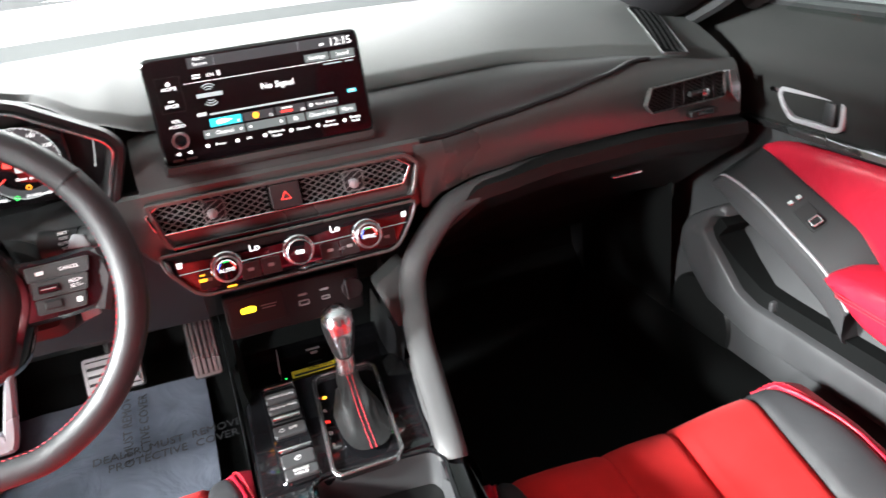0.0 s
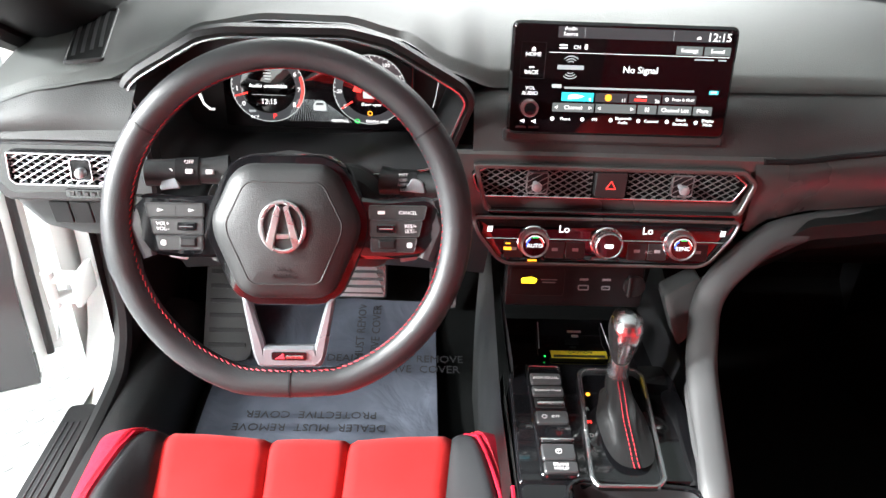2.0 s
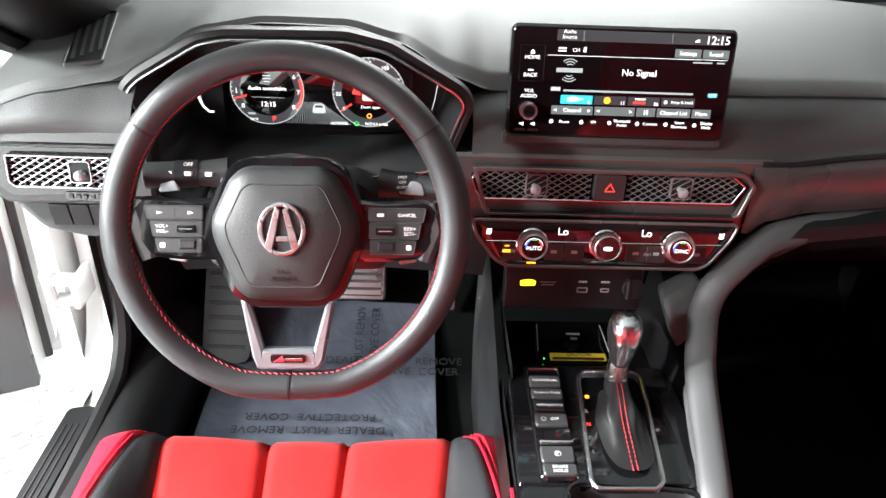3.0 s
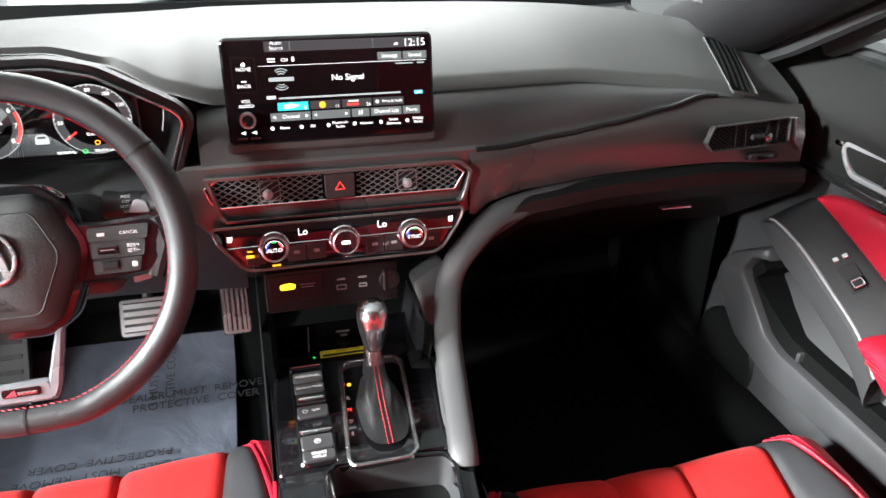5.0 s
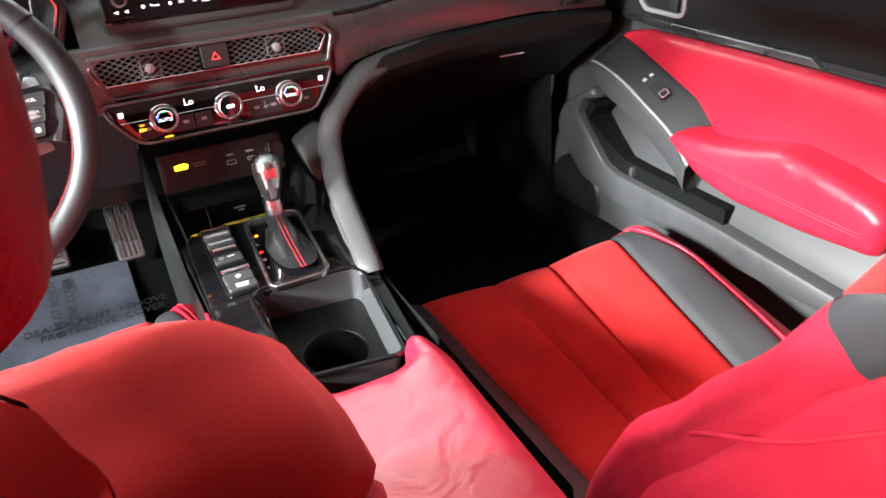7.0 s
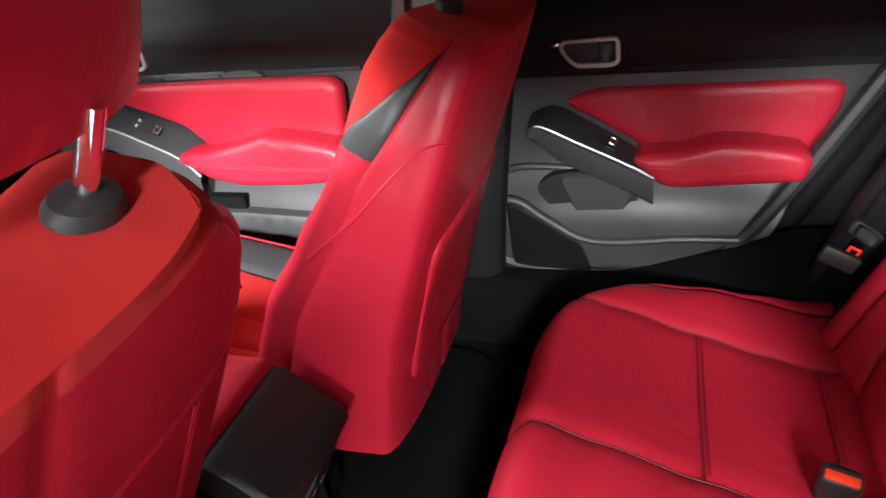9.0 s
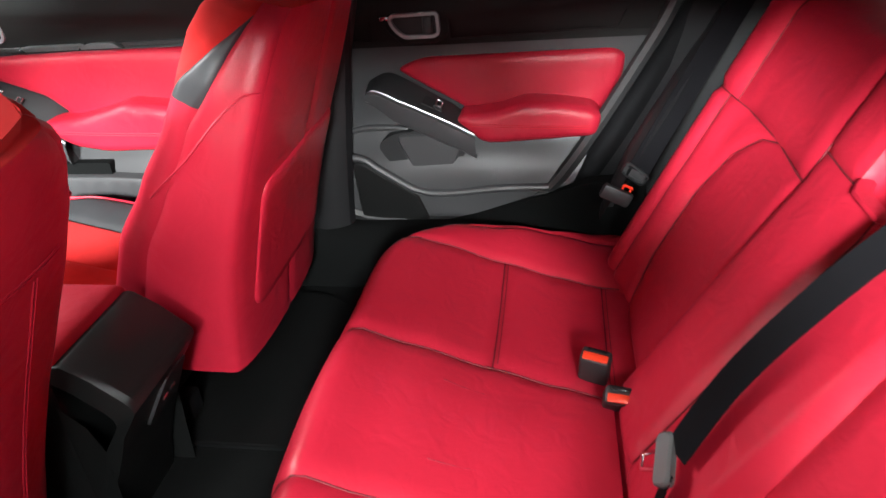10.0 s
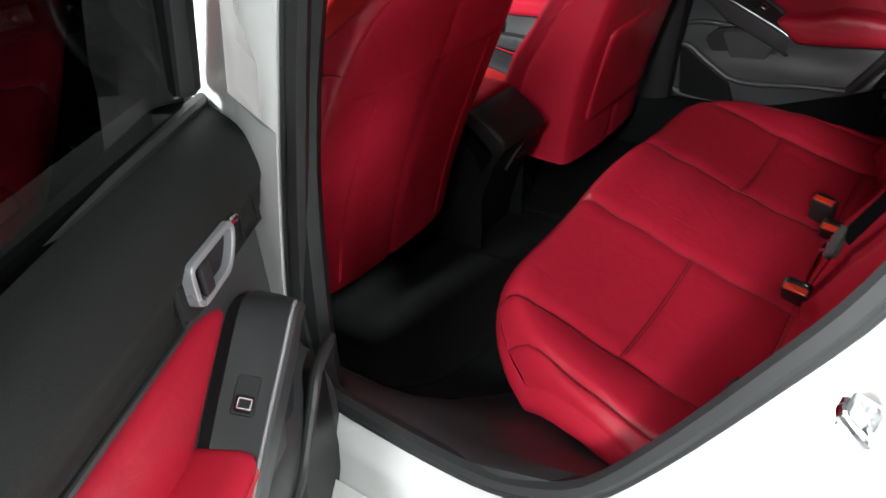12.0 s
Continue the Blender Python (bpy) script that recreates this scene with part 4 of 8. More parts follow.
leg_band(1, [(0.72, 0.655, 0.812), (0.55, 0.653, 0.818), (0.42, 0.648, 0.818), (0.338, 0.642, 0.815), (0.264, 0.634, 0.808), (0.213, 0.626, 0.796), (0.174, 0.612, 0.767), (0.149, 0.600, 0.742), (0.136, 0.585, 0.715), (0.126, 0.550, 0.690), (0.120, 0.52, 0.668), (0.111, 0.45, 0.640), (0.102, 0.385, 0.618), (0.100, 0.37, 0.606)], (0.020, 0.018), KNEE, "knee_pad", "padded black band sweeping down beside the console")
part("knee_bracket", pillow(rounded([(0.092, 0.712), (0.142, 0.735), (0.128, 0.668), (0.112, 0.655)], 0.008), [(0, -0.03), (0, 0.0), (0.006, 0.004)], lambda u, v, h: Vector((u, 0.628 - h - 0.55 * (0.735 - v), v))), SOFT, dash)
part("knee_ridge", tube(spline([(0.108, 0.52, 0.652), (0.100, 0.47, 0.640), (0.093, 0.41, 0.624)], 10), [0.003, 0.006, 0.007, 0.007, 0.007, 0.007, 0.007, 0.007, 0.006, 0.002], 8), KNEE, dash)
part("knee_panel", surface(lambda u, v: Vector((0.118 + 0.012 * v + 0.012 * u * v, lerp(0.36, 0.80, u), lerp(0.33, 0.58 + 0.15 * max(0, u - 0.35), v))), 12, 8), DARK, dash)
leg_l = surface(lambda u, v: Vector((-0.118 - 0.006 * math.sin(3.1 * v), lerp(0.40, 0.86, u), lerp(0.30, 0.60 + 0.16 * max(0, u - 0.3), v))), 14, 8)
part("knee_panel", leg_l, CONSOLE, dash)

# driver side: mid pad, end vent, switch block, column cover
def leftpad(u, v):
    x = lerp(-0.712, -0.545, u)
    y0, z0 = table(EDGE, x)
    z0 = min(z0, 0.972) - 0.004
    return Vector((x, lerp(y0 + 0.006, 0.600, v) - 0.012 * math.sin(math.pi * min(1, 1.2 * v)), lerp(z0, 0.914, v)))


part("soft_band", surface(leftpad, 14, 12), SOFT, dash)
lv = facing((-0.628, 0.604, 0.872), (1, 0, 0), (0, 0.10, 1))
part("vent_surround", pillow(rounded([(-0.092, 0.040), (0.10, 0.040), (0.10, -0.034), (-0.070, -0.034), (-0.090, -0.008)], 0.008), [(0, -0.03), (0, -0.002), (0.004, 0.002)], onface(lv)), DOORPL, dash)
part("vent_tray", pillow(rounded([(-0.072, 0.034), (0.08, 0.034), (0.08, -0.016), (-0.058, -0.024), (-0.072, -0.010)], 0.008), [(0, 0.0), (0, 0.004)], onface(lv)), PIANO, dash)
lvent = thing("air_vent", "driver side air vent with mesh and chrome knob", "air vent", group="end vents")
vl = rounded([(-0.054, 0.027), (0.060, 0.027), (0.060, -0.011), (-0.050, -0.011), (-0.056, -0.004)], 0.003)
part("duct", pillow(vl, [(0, 0.001), (0, 0.005)], onface(lv)), CARPET, lvent)
part("frame", ringband(vl, 0.002, 0.012, onface(lv)), MATTE_CHROME, lvent)
part("mesh", mesh_bars(-0.052, 0.058, -0.009, 0.025, 0.60, 0.0125, 0.0009, lv @ Matrix.Translation((0, 0, 0.0070)), bmesh.new()), SILVER, lvent)
part("knob_plate", plate(rect(0.022, 0.024, 0.024, 0.008, 0.004), 0.009, lv), DARK, lvent)
part("knob_frame", ringband(rect(0.024, 0.026, 0.024, 0.008, 0.004), 0.0014, 0.0105, onface(lv)), MATTE_CHROME, lvent)
part("air_knob", lathe([(0.003, 0), (0.0045, 0.002), (0.0060, 0.007), (0.0050, 0.012), (0.002, 0.014)], lv @ Matrix.Translation((0.026, 0.006, 0.008)), 18), SILVER, lvent)
part("shut_off", plate(rect(0.060, 0.010, 0.030, -0.022, 0.003), 0.006, lv), PIANO, lvent)
for i in range(6):
    part("shut_off_rib", plate(rect(0.005, 0.005, 0.008 + i * 0.008, -0.022), 0.008, lv), DOORPL, lvent)
sw = facing((-0.625, 0.612, 0.815), (1, 0, 0), (0, -0.15, 1))
part("lower_pad", pillow(rounded([(-0.075, 0.030), (0.15, 0.030), (0.15, -0.03), (0.0, -0.030), (-0.045, -0.018)], 0.008), [(0, -0.08), (0, -0.002), (0.004, 0.0)], onface(sw)), HARD, dash)
for i in range(4):
    key = part("switch", plate(rect(0.022, 0.030, -0.020 + i * 0.0235, 0.004, 0.002), 0.003, sw), DARK, dash)
    if i == 3:
        writing("OFF", 0.006, sw @ Matrix.Translation((-0.020 + i * 0.0235, -0.002, 0.0034)), GREYINK, key)

# instrument binnacle
rim = [(-0.556, 0.960), (-0.540, 0.975), (-0.470, 1.016), (-0.440, 1.022), (-0.310, 1.024), (-0.265, 1.014), (-0.185, 0.968), (-0.176, 0.955), (-0.200, 0.888), (-0.212, 0.872),
       (-0.245, 0.866), (-0.285, 0.862), (-0.300, 0.858), (-0.470, 0.856), (-0.485, 0.860), (-0.520, 0.866), (-0.532, 0.876)]
rimr = rounded(rim, 0.008, 3)
bf = lambda u, v, h: Vector((u, 0.648 - h + 0.35 * max(0, (0.95 - v)) * 0.0, v))
bin_ = thing("instrument_cluster", "digital instrument display in a black binnacle, dials lit", "instrument cluster")
rows = []
for d, h in ((-0.012, -0.002), (-0.010, 0.006), (-0.004, 0.009), (0.0, 0.006), (0.004, -0.01), (0.010, -0.06), (0.012, -0.102)):
    rows.append([bf(q.x, q.y, h) for q in inset([Vector(p) for p in rimr], d)])
part("hood", grid(rows, closed=True), HARD, bin_, "black hood round the dials")
part("bright_line", tube([bf(q.x, q.y, 0.009) for q in inset([Vector(p) for p in rimr], 0.001)], 0.0017, 6, closed=True), MATTE_CHROME, bin_, "thin bright metal line")
part("backplate", pillow(inset([Vector(p) for p in rimr], 0.004), [(0, -0.110), (0, -0.1005)], bf), DARK, bin_)
cl = facing((-0.3545, 0.730, 0.9325), (1, 0, 0), (0, 0.06, 1)) @ Matrix.Diagonal((0.90, 0.87, 1, 1))
part("screen", pillow(rect(0.262, 0.108, 0, 0, 0.006), [(0, -0.006), (0, 0), (0.002, 0.001)], onface(cl)), SCREENGLASS, bin_)
C = lambda x, y, h=0.0014: cl @ Matrix.Translation((x, y, h))
for dx, names, rng in ((-0.070, ("0", "1", "2", "3", "4", "5", "6", "7", "8"), 1), (0.070, ("0", "20", "40", "60", "80", "100", "120", "140", "160"), 0)):
    part("dial", ringband(circle(0.050, dx, 0.004, 40), 0.013, 0.0014, onface(cl)), G_DARK, bin_)
    part("dial_edge", ringband(circle(0.0505, dx, 0.004, 40), 0.0008, 0.0017, onface(cl)), G_MID, bin_)
    for i, s in enumerate(names):
        a = radians(215 - i * 250 / 8)
        writing(s, 0.0095 if rng else 0.0074, C(dx + 0.0425 * math.cos(a), 0.004 + 0.0425 * math.sin(a), 0.0016), G_WHITE, bin_)
    for i in range(33):
        a = radians(215 - i * 250 / 32)
        p, q = (Vector((dx + r * math.cos(a), 0.004 + r * math.sin(a), 0.0016)) for r in (0.0495, 0.0480 if i % 4 else 0.0470))
        part("tick", tube([cl @ p, cl @ q], 0.0003, 4), G_WHITE, bin_)
    a = radians(215 - (0.6 if rng else 0.0) * 250 / 8)
    part("needle", tube([C(0, 0, 0) @ Vector((dx + r * math.cos(a), 0.004 + r * math.sin(a), 0.0022)) for r in (0.030, 0.048)], [0.0012, 0.0007], 5), G_RED, bin_, "red needle")
arc = [cl @ Vector((-0.070 + 0.0475 * math.cos(radians(lerp(20, -34, f / 10))), 0.004 + 0.0475 * math.sin(radians(lerp(20, -34, f / 10))), 0.0018)) for f in range(11)]
part("red_zone", tube(arc, 0.0018, 5), G_RED, bin_)
writing("Audio unavailable", 0.0074, C(-0.070, 0.006), G_WHITE, bin_)
writing("12:15", 0.0098, C(-0.070, -0.017), G_WHITE, bin_)
part("rule", plate(rect(0.045, 0.0005, -0.070, -0.007), 0.0016, cl), G_MID, bin_)
for k in range(4):
    part("sign", plate(rect(0.012 - 0.003 * abs(k - 1.5), 0.0014, -0.070, 0.016 + k * 0.0042), 0.0016, cl), G_MID, bin_)
writing("91\u00b0F", 0.0060, C(-0.091, -0.0400), G_WHITE, bin_)
writing("P", 0.0115, C(-0.063, -0.0385), G_RED, bin_)
part("compass_bar", plate(rect(0.010, 0.004, -0.094, -0.031), 0.0016, cl), G_GREY, bin_)
writing("NORMAL", 0.0060, C(0.028, -0.0425), G_WHITE, bin_)
writing("Door open", 0.0060, C(0.072, -0.017), G_WHITE, bin_)
writing("005054 miles", 0.0060, C(0.080, -0.0420), G_WHITE, bin_)
part("warning_sign", ringband(circle(0.0036, 0.070, -0.030, 16), 0.0012, 0.0016, onface(cl)), G_ORANGE, bin_)
part("ready_sign", ringband(circle(0.0036, 0.052, -0.0420, 16), 0.0012, 0.0016, onface(cl)), G_GREEN, bin_)
part("car_sign", plate(rounded([(-0.009, -0.028), (0.009, -0.028), (0.009, -0.020), (0.006, -0.014), (-0.006, -0.014), (-0.009, -0.020)], 0.002), 0.0016, cl), G_MID, bin_)
part("car_sign_window", plate(rounded([(-0.006, -0.020), (0.006, -0.020), (0.005, -0.016), (-0.005, -0.016)], 0.001), 0.0019, cl), G_DARK, bin_)
part("lane_sign", plate(rect(0.010, 0.007, -0.011, 0.035, 0.001), 0.0016, cl), G_MID, bin_)
part("door_sign", plate(rounded([(0.060, -0.008), (0.084, -0.008), (0.082, 0.016), (0.062, 0.016)], 0.003), 0.0016, cl), G_MID, bin_)
part("door_sign_glow", plate(rounded([(0.046, 0.002), (0.058, 0.000), (0.058, 0.014), (0.050, 0.012)], 0.002), 0.0017, cl), G_RED, bin_)
for i in range(26):
    part("screen_line", tube([C(0, 0) @ Vector((-0.030 + 0.0024 * i * 0.55 + 0.02 * 0, -0.012, 0.0)), C(0, 0) @ Vector((-0.046 + 0.0036 * i, -0.044, 0.0))], 0.00018, 4), G_GREY, bin_)
# side gauges beyond the screen
for x, sgn in ((-0.160, 1), (0.158, -1)):
    g = [cl @ Vector((x - 0.008 * sgn, 0.028, 0.002)), cl @ Vector((x - 0.004 * sgn, 0.0, 0.002)), cl @ Vector((x, -0.018, 0.002))]
    part("side_gauge", tube(g, 0.0005, 4), G_MID, bin_)
part("side_gauge", tube([cl @ Vector((-0.166, -0.006, 0.002)), cl @ Vector((-0.160, -0.022, 0.002)), cl @ Vector((-0.152, -0.030, 0.002)), cl @ Vector((-0.146, -0.030, 0.002))], 0.0014, 5), G_WHITE, bin_)
part("fuel_sign", plate(rect(0.005, 0.006, 0.160, 0.030, 0.001), 0.002, cl), G_WHITE, bin_)

# steering column cover
colm = facing((-0.366, 0.585, 0.835), (1, 0, 0), (0, 0.40, 1))
part("column_cover", pillow(rounded([(-0.105, -0.06), (0.105, -0.06), (0.105, 0.030), (0.07, 0.058), (-0.07, 0.058), (-0.105, 0.030)], 0.02), [(0, -0.16), (0, -0.01), (0.012, 0.0)], onface(colm)), HARD, dash, "black steering column cover")
part("knee_bolster", surface(lambda u, v: Vector((lerp(-0.56, -0.13, u), lerp(0.63, 0.74, v) + 0.02 * math.sin(3.1 * u), lerp(0.83, 0.66, v))), 16, 8), HARD, dash)
# dash side vents for the windows and pillar speakers
for s in (-1, 1):
    a0, a1 = Vector((s * 0.606, 0.668, 0.968)), Vector((s * 0.640, 0.806, 1.012))
    along = (a1 - a0)
    along.z = 0
    along.normalize()
    across = Vector((along.y, -along.x, 0)) * -s
    mid = a0.lerp(a1, 0.5)

    def on_dash(u, v, h):
        p = mid + across * u + along * v
        ye, ze = table(EDGE, p.x)
        f = min(1.0, max(0.0, p.y - ye) / 0.26)
        return Vector((p.x, p.y, lerp(ze, 1.035 - 0.05 * (p.x / 0.72) ** 4, 1 - (1 - f) ** 2) + h))

    dv = thing("defroster_vent", "slim black window vent set in the dash top", "air vent", group="defroster vents")
    shape = rounded([(-0.024, -0.072), (0.020, -0.076), (0.027, 0.066), (-0.024, 0.078)], 0.006)
    part("frame", ringband(shape, 0.003, 0.004, on_dash), HARD, dv)
    part("duct", domed(inset(shape, 0.002), [(0, 0.0), (0, 0.0016), (0.003, 0.0018)], on_dash, bmesh.new()), CARPET, dv)
    for k in range(4):
        c = -0.014 + k * 0.0095
        lo = -0.060 + 0.004 * k
        part("fin", grid([[on_dash(c + 0.0022 * e, lerp(lo, 0.060, q / 10), 0.003) for e in (-1, 0, 1)] for q in range(11)]), HARD, dv)
    # pillar speaker: a round cover with fine rings
    tm_ = facing((s * 0.640, 0.865, 1.075), (-s * 0.75, 0.66, 0), (s * 0.12, 0.25, 0.95))
    sp_ = thing("pillar_speaker", "small round ridged speaker cover at the foot of the pillar", "speaker", group="pillar speakers")
    part("cover", lathe([(0.044, -0.010), (0.044, 0.0), (0.040, 0.004), (0.001, 0.005)], tm_, 36), HARD, sp_)
    for r_ in (0.010, 0.016, 0.022, 0.028, 0.034, 0.039):
        part("ring", tube([tm_ @ Vector((r_ * math.cos(2 * math.pi * j / 30), r_ * math.sin(2 * math.pi * j / 30), 0.0045)) for j in range(30)], 0.0013, 6, closed=True), DARK, sp_)

# ---------------------------------------------------------------- steering wheel
wh = thing("steering_wheel", "black leather steering wheel with red stitching and metal lower spoke", "steering wheel")
WM = facing((-0.366, 0.528, 0.853), (1, 0.0, 0.012), (0, 0.375, 0.927))
RR = 0.179


def rim_pt(a, r=RR):
    x, y = r * math.cos(a), r * math.sin(a)
    if y < -r * 0.955:
        y = -r * 0.955 + (y + r * 0.955) * 0.35
    return Vector((x, y, 0))


def rim_piece(a0, a1, n, mat, nm, fat=0.0152, lab=""):
    pts, rad = [], []
    for i in range(n + 1):
        a = lerp(a0, a1, i / n)
        pts.append(WM @ rim_pt(a))
        rad.append(fat * (1 + 0.10 * max(0, math.cos(2 * (a - radians(20)))) * (math.sin(a) > -0.3)))
    return part(nm, tube(pts, rad, 16, caps=True, squash=1.05), mat, wh, lab)


J = [radians(a) for a in (35, 145, 270)]
rim_piece(J[0] + 0.004, J[1] - 0.004, 40, BLACK_LEATHER, "rim", lab="black smooth leather rim")
rim_piece(J[1] + 0.004, J[2] - 0.004, 40, BLACK_LEATHER, "rim")
rim_piece(J[2] + 0.004, J[0] + 2 * math.pi - 0.004, 40, BLACK_LEATHER, "rim")
for a in J:
    rim_piece(a - 0.006, a + 0.006, 3, DARK, "rim_joint", fat=0.0160)
# red thread inside the rim
st = bmesh.new()
for i in range(150):
    a = 2 * math.pi * i / 150
    p, q = rim_pt(a, RR - 0.0155), rim_pt(a + 0.030, RR - 0.0155)
    tube([WM @ (p + Vector((0, 0, 0.0035))), WM @ (q + Vector((0, 0, 0.0080)))], 0.0006, 4, bm=st)
part("stitching", st, STITCH, wh, "red cross stitching")
# hub: airbag cover
hub = rounded([(-0.036, -0.076), (0.036, -0.076), (0.052, -0.066), (0.076, -0.010), (0.078, 0.010), (0.056, 0.056), (0.040, 0.067), (-0.040, 0.067), (-0.056, 0.056), (-0.078, 0.010), (-0.076, -0.010), (-0.052, -0.066)], 0.016, 4)
part("airbag_cover", pillow(hub, [(0.004, -0.02), (0, 0.0), (0, 0.010), (0.003, 0.017), (0.008, 0.0215), (0.016, 0.025), (0.026, 0.028), (0.040, 0.0305)], onface(WM)), AIRBAG, wh, "grained black airbag cover", sharp=60)
part("cover_contour", ringband(inset([Vector(p) for p in hub], 0.017), 0.0022, 0.0262, onface(WM)), AIRBAG, wh, "pressed contour of the cover")
part("hub_back", pillow(inset([Vector(p) for p in hub], -0.009), [(0, -0.035), (0, 0.004), (0.002, 0.008)], onface(WM)), PIANO, wh, "gloss black hub surround")
part("hub_shell", lathe([(0.055, -0.075), (0.075, -0.04), (0.08, -0.02)], WM, 24), HARD, wh)
HM = WM @ Matrix.Translation((0, 0.004, 0.0305))
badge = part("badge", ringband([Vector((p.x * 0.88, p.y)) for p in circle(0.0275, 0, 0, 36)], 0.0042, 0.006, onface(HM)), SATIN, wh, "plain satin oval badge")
for s in (-1, 1):
    part("badge_leg", plate([Vector((s * 0.0175, -0.018)), Vector((s * 0.010, -0.021)), Vector((s * 0.0012, 0.020)), Vector((s * 0.006, 0.023))], 0.006, HM), SATIN, badge)
part("badge_bar", plate(rect(0.012, 0.005, 0, -0.010), 0.005, HM), SATIN, badge)
for i, (s, w) in enumerate((("SRS", 0.0095), ("AIRBAG", 0.0075))):
    writing(s, w, WM @ Matrix.Translation((0, -0.040 - 0.0085 * i, 0.0290 - 0.0012 * i)), DARK, wh, depth=0.0012)
# side spokes with keys
for s in (-1, 1):
    arm = rounded([(s * 0.060, 0.034), (s * 0.100, 0.030), (s * 0.150, 0.034), (s * 0.164, 0.020), (s * 0.158, -0.012), (s * 0.146, -0.030), (s * 0.110, -0.034), (s * 0.066, -0.034)], 0.008)
    part("spoke", pillow(arm, [(0.002, -0.014), (0, -0.008), (0, 0.002), (0.004, 0.006)], onface(WM)), PIANO, wh, "gloss black spoke")
    part("grip_root", tube([WM @ Vector((s * 0.152, 0.030, -0.004)), WM @ Vector((s * 0.158, 0.0, -0.006)), WM @ Vector((s * 0.146, -0.034, -0.004))], [0.010, 0.013, 0.010], 10), BLACK_LEATHER, wh)
    rows_ = ((0.017, 0.0150), (0.000, 0.0170), (-0.0175, 0.0150))
    for k, (cy, hh) in enumerate(rows_):
        w = 0.058 - 0.006 * k
        cx = s * (0.115 - 0.002 * k)
        poly = rounded([(cx - w / 2, cy - hh / 2), (cx + w / 2, cy - hh / 2), (cx + w / 2 + 0.003 * (s > 0), cy + hh / 2), (cx - w / 2 - 0.003 * (s < 0), cy + hh / 2)], 0.002, 2)
        key = part("key", pillow(poly, [(0, 0.004), (0, 0.008), (0.001, 0.0092)], onface(WM)), KEYGREY, wh, "dark grey key block")
        part("key_line", tube([WM @ Vector((q.x, q.y, 0.0088)) for q in poly], 0.0004, 4, closed=True), DOORPL, key)
        tm = lambda x, y: WM @ Matrix.Translation((x, y, 0.0094))
        if k == 1:
            writing("VOL+\nVOL\u2013" if s < 0 else "RES/+\nSET/\u2013", 0.0054, tm(cx + (-0.016 if s < 0 else 0.017), cy), WHITEINK, key)
            part("roller", pillow(rect(0.020, 0.0085, cx + (0.009 if s < 0 else -0.009), cy, 0.002), [(0, 0.008), (0.0, 0.0105), (0.001, 0.0115)], onface(WM)), PIANO, key)
            part("roller_mark", plate(rect(0.014, 0.0014, cx + (0.009 if s < 0 else -0.009), cy), 0.0122, WM), MATTE_CHROME, key)
        elif k == 0:
            if s > 0:
                writing("CANCEL", 0.0050, tm(cx + 0.012, cy), WHITEINK, key)
                part("key_icon", plate(rect(0.008, 0.004, cx - 0.016, cy, 0.001), 0.0096, WM), WHITEINK, key)
            else:
                for dx in (-0.016, 0.016):
                    part("key_icon", plate([Vector((cx + dx - 0.003, cy - 0.002)), Vector((cx + dx + 0.004, cy)), Vector((cx + dx - 0.003, cy + 0.002))], 0.0096, WM), WHITEINK, key)
            part("key_gap", plate(rect(0.0010, 0.010, cx, cy), 0.0094, WM), DARK, key)
        else:
            part("thumb_wheel", pillow(rect(0.018, 0.010, cx + (0.008 if s < 0 else -0.006), cy + 0.001, 0.002), [(0, 0.008), (0, 0.0100), (0.002, 0.0118)], onface(WM)), DARK, key)
            part("key_icon", plate(rect(0.006, 0.006, cx - 0.018 * s * -1, cy, 0.002), 0.0096, WM), WHITEINK, key)
    part("paddle", pillow(rounded([(s * 0.122, 0.036), (s * 0.146, 0.034), (s * 0.142, 0.048), (s * 0.130, 0.051)], 0.004), [(0, -0.036), (0, -0.033), (0.001, -0.032)], onface(WM)), SILVER, wh, "metal shift paddle")
    part("paddle_tip", pillow(rounded([(s * 0.118, -0.044), (s * 0.138, -0.040), (s * 0.136, -0.030), (s * 0.118, -0.030)], 0.003), [(0, -0.036), (0, -0.033), (0.001, -0.032)], onface(WM)), SILVER, wh)
    # lower spoke side: satin leg
    leg = rounded([(s * 0.051, -0.072), (s * 0.041, -0.078), (s * 0.027, -0.130), (s * 0.024, -0.150), (s * 0.034, -0.153), (s * 0.039, -0.140)], 0.003)
    part("lower_leg", pillow(leg, [(0.002, -0.008), (0, 0.0), (0, 0.006), (0.003, 0.010)], onface(WM)), SPOKE, wh, "satin silver lower spoke")
base = rounded([(-0.029, -0.130), (0.029, -0.130), (0.034, -0.1535), (-0.034, -0.1535)], 0.004)
part("lower_bridge", pillow(base, [(0.002, -0.008), (0, 0.0), (0, 0.006), (0.003, 0.010)], onface(WM)), SPOKE, wh)
part("trim_badge", plate(rect(0.038, 0.0095, 0, -0.140, 0.003), 0.0115, WM), PIANO, wh, "small black trim badge")
part("trim_badge_mark", plate([Vector((-0.016, -0.1435)), Vector((-0.006, -0.1365)), Vector((-0.004, -0.1435))], 0.0120, WM), STITCH, wh)
part("trim_badge_bar", plate(rect(0.019, 0.0038, 0.006, -0.141), 0.0120, WM), MATTE_CHROME, wh)

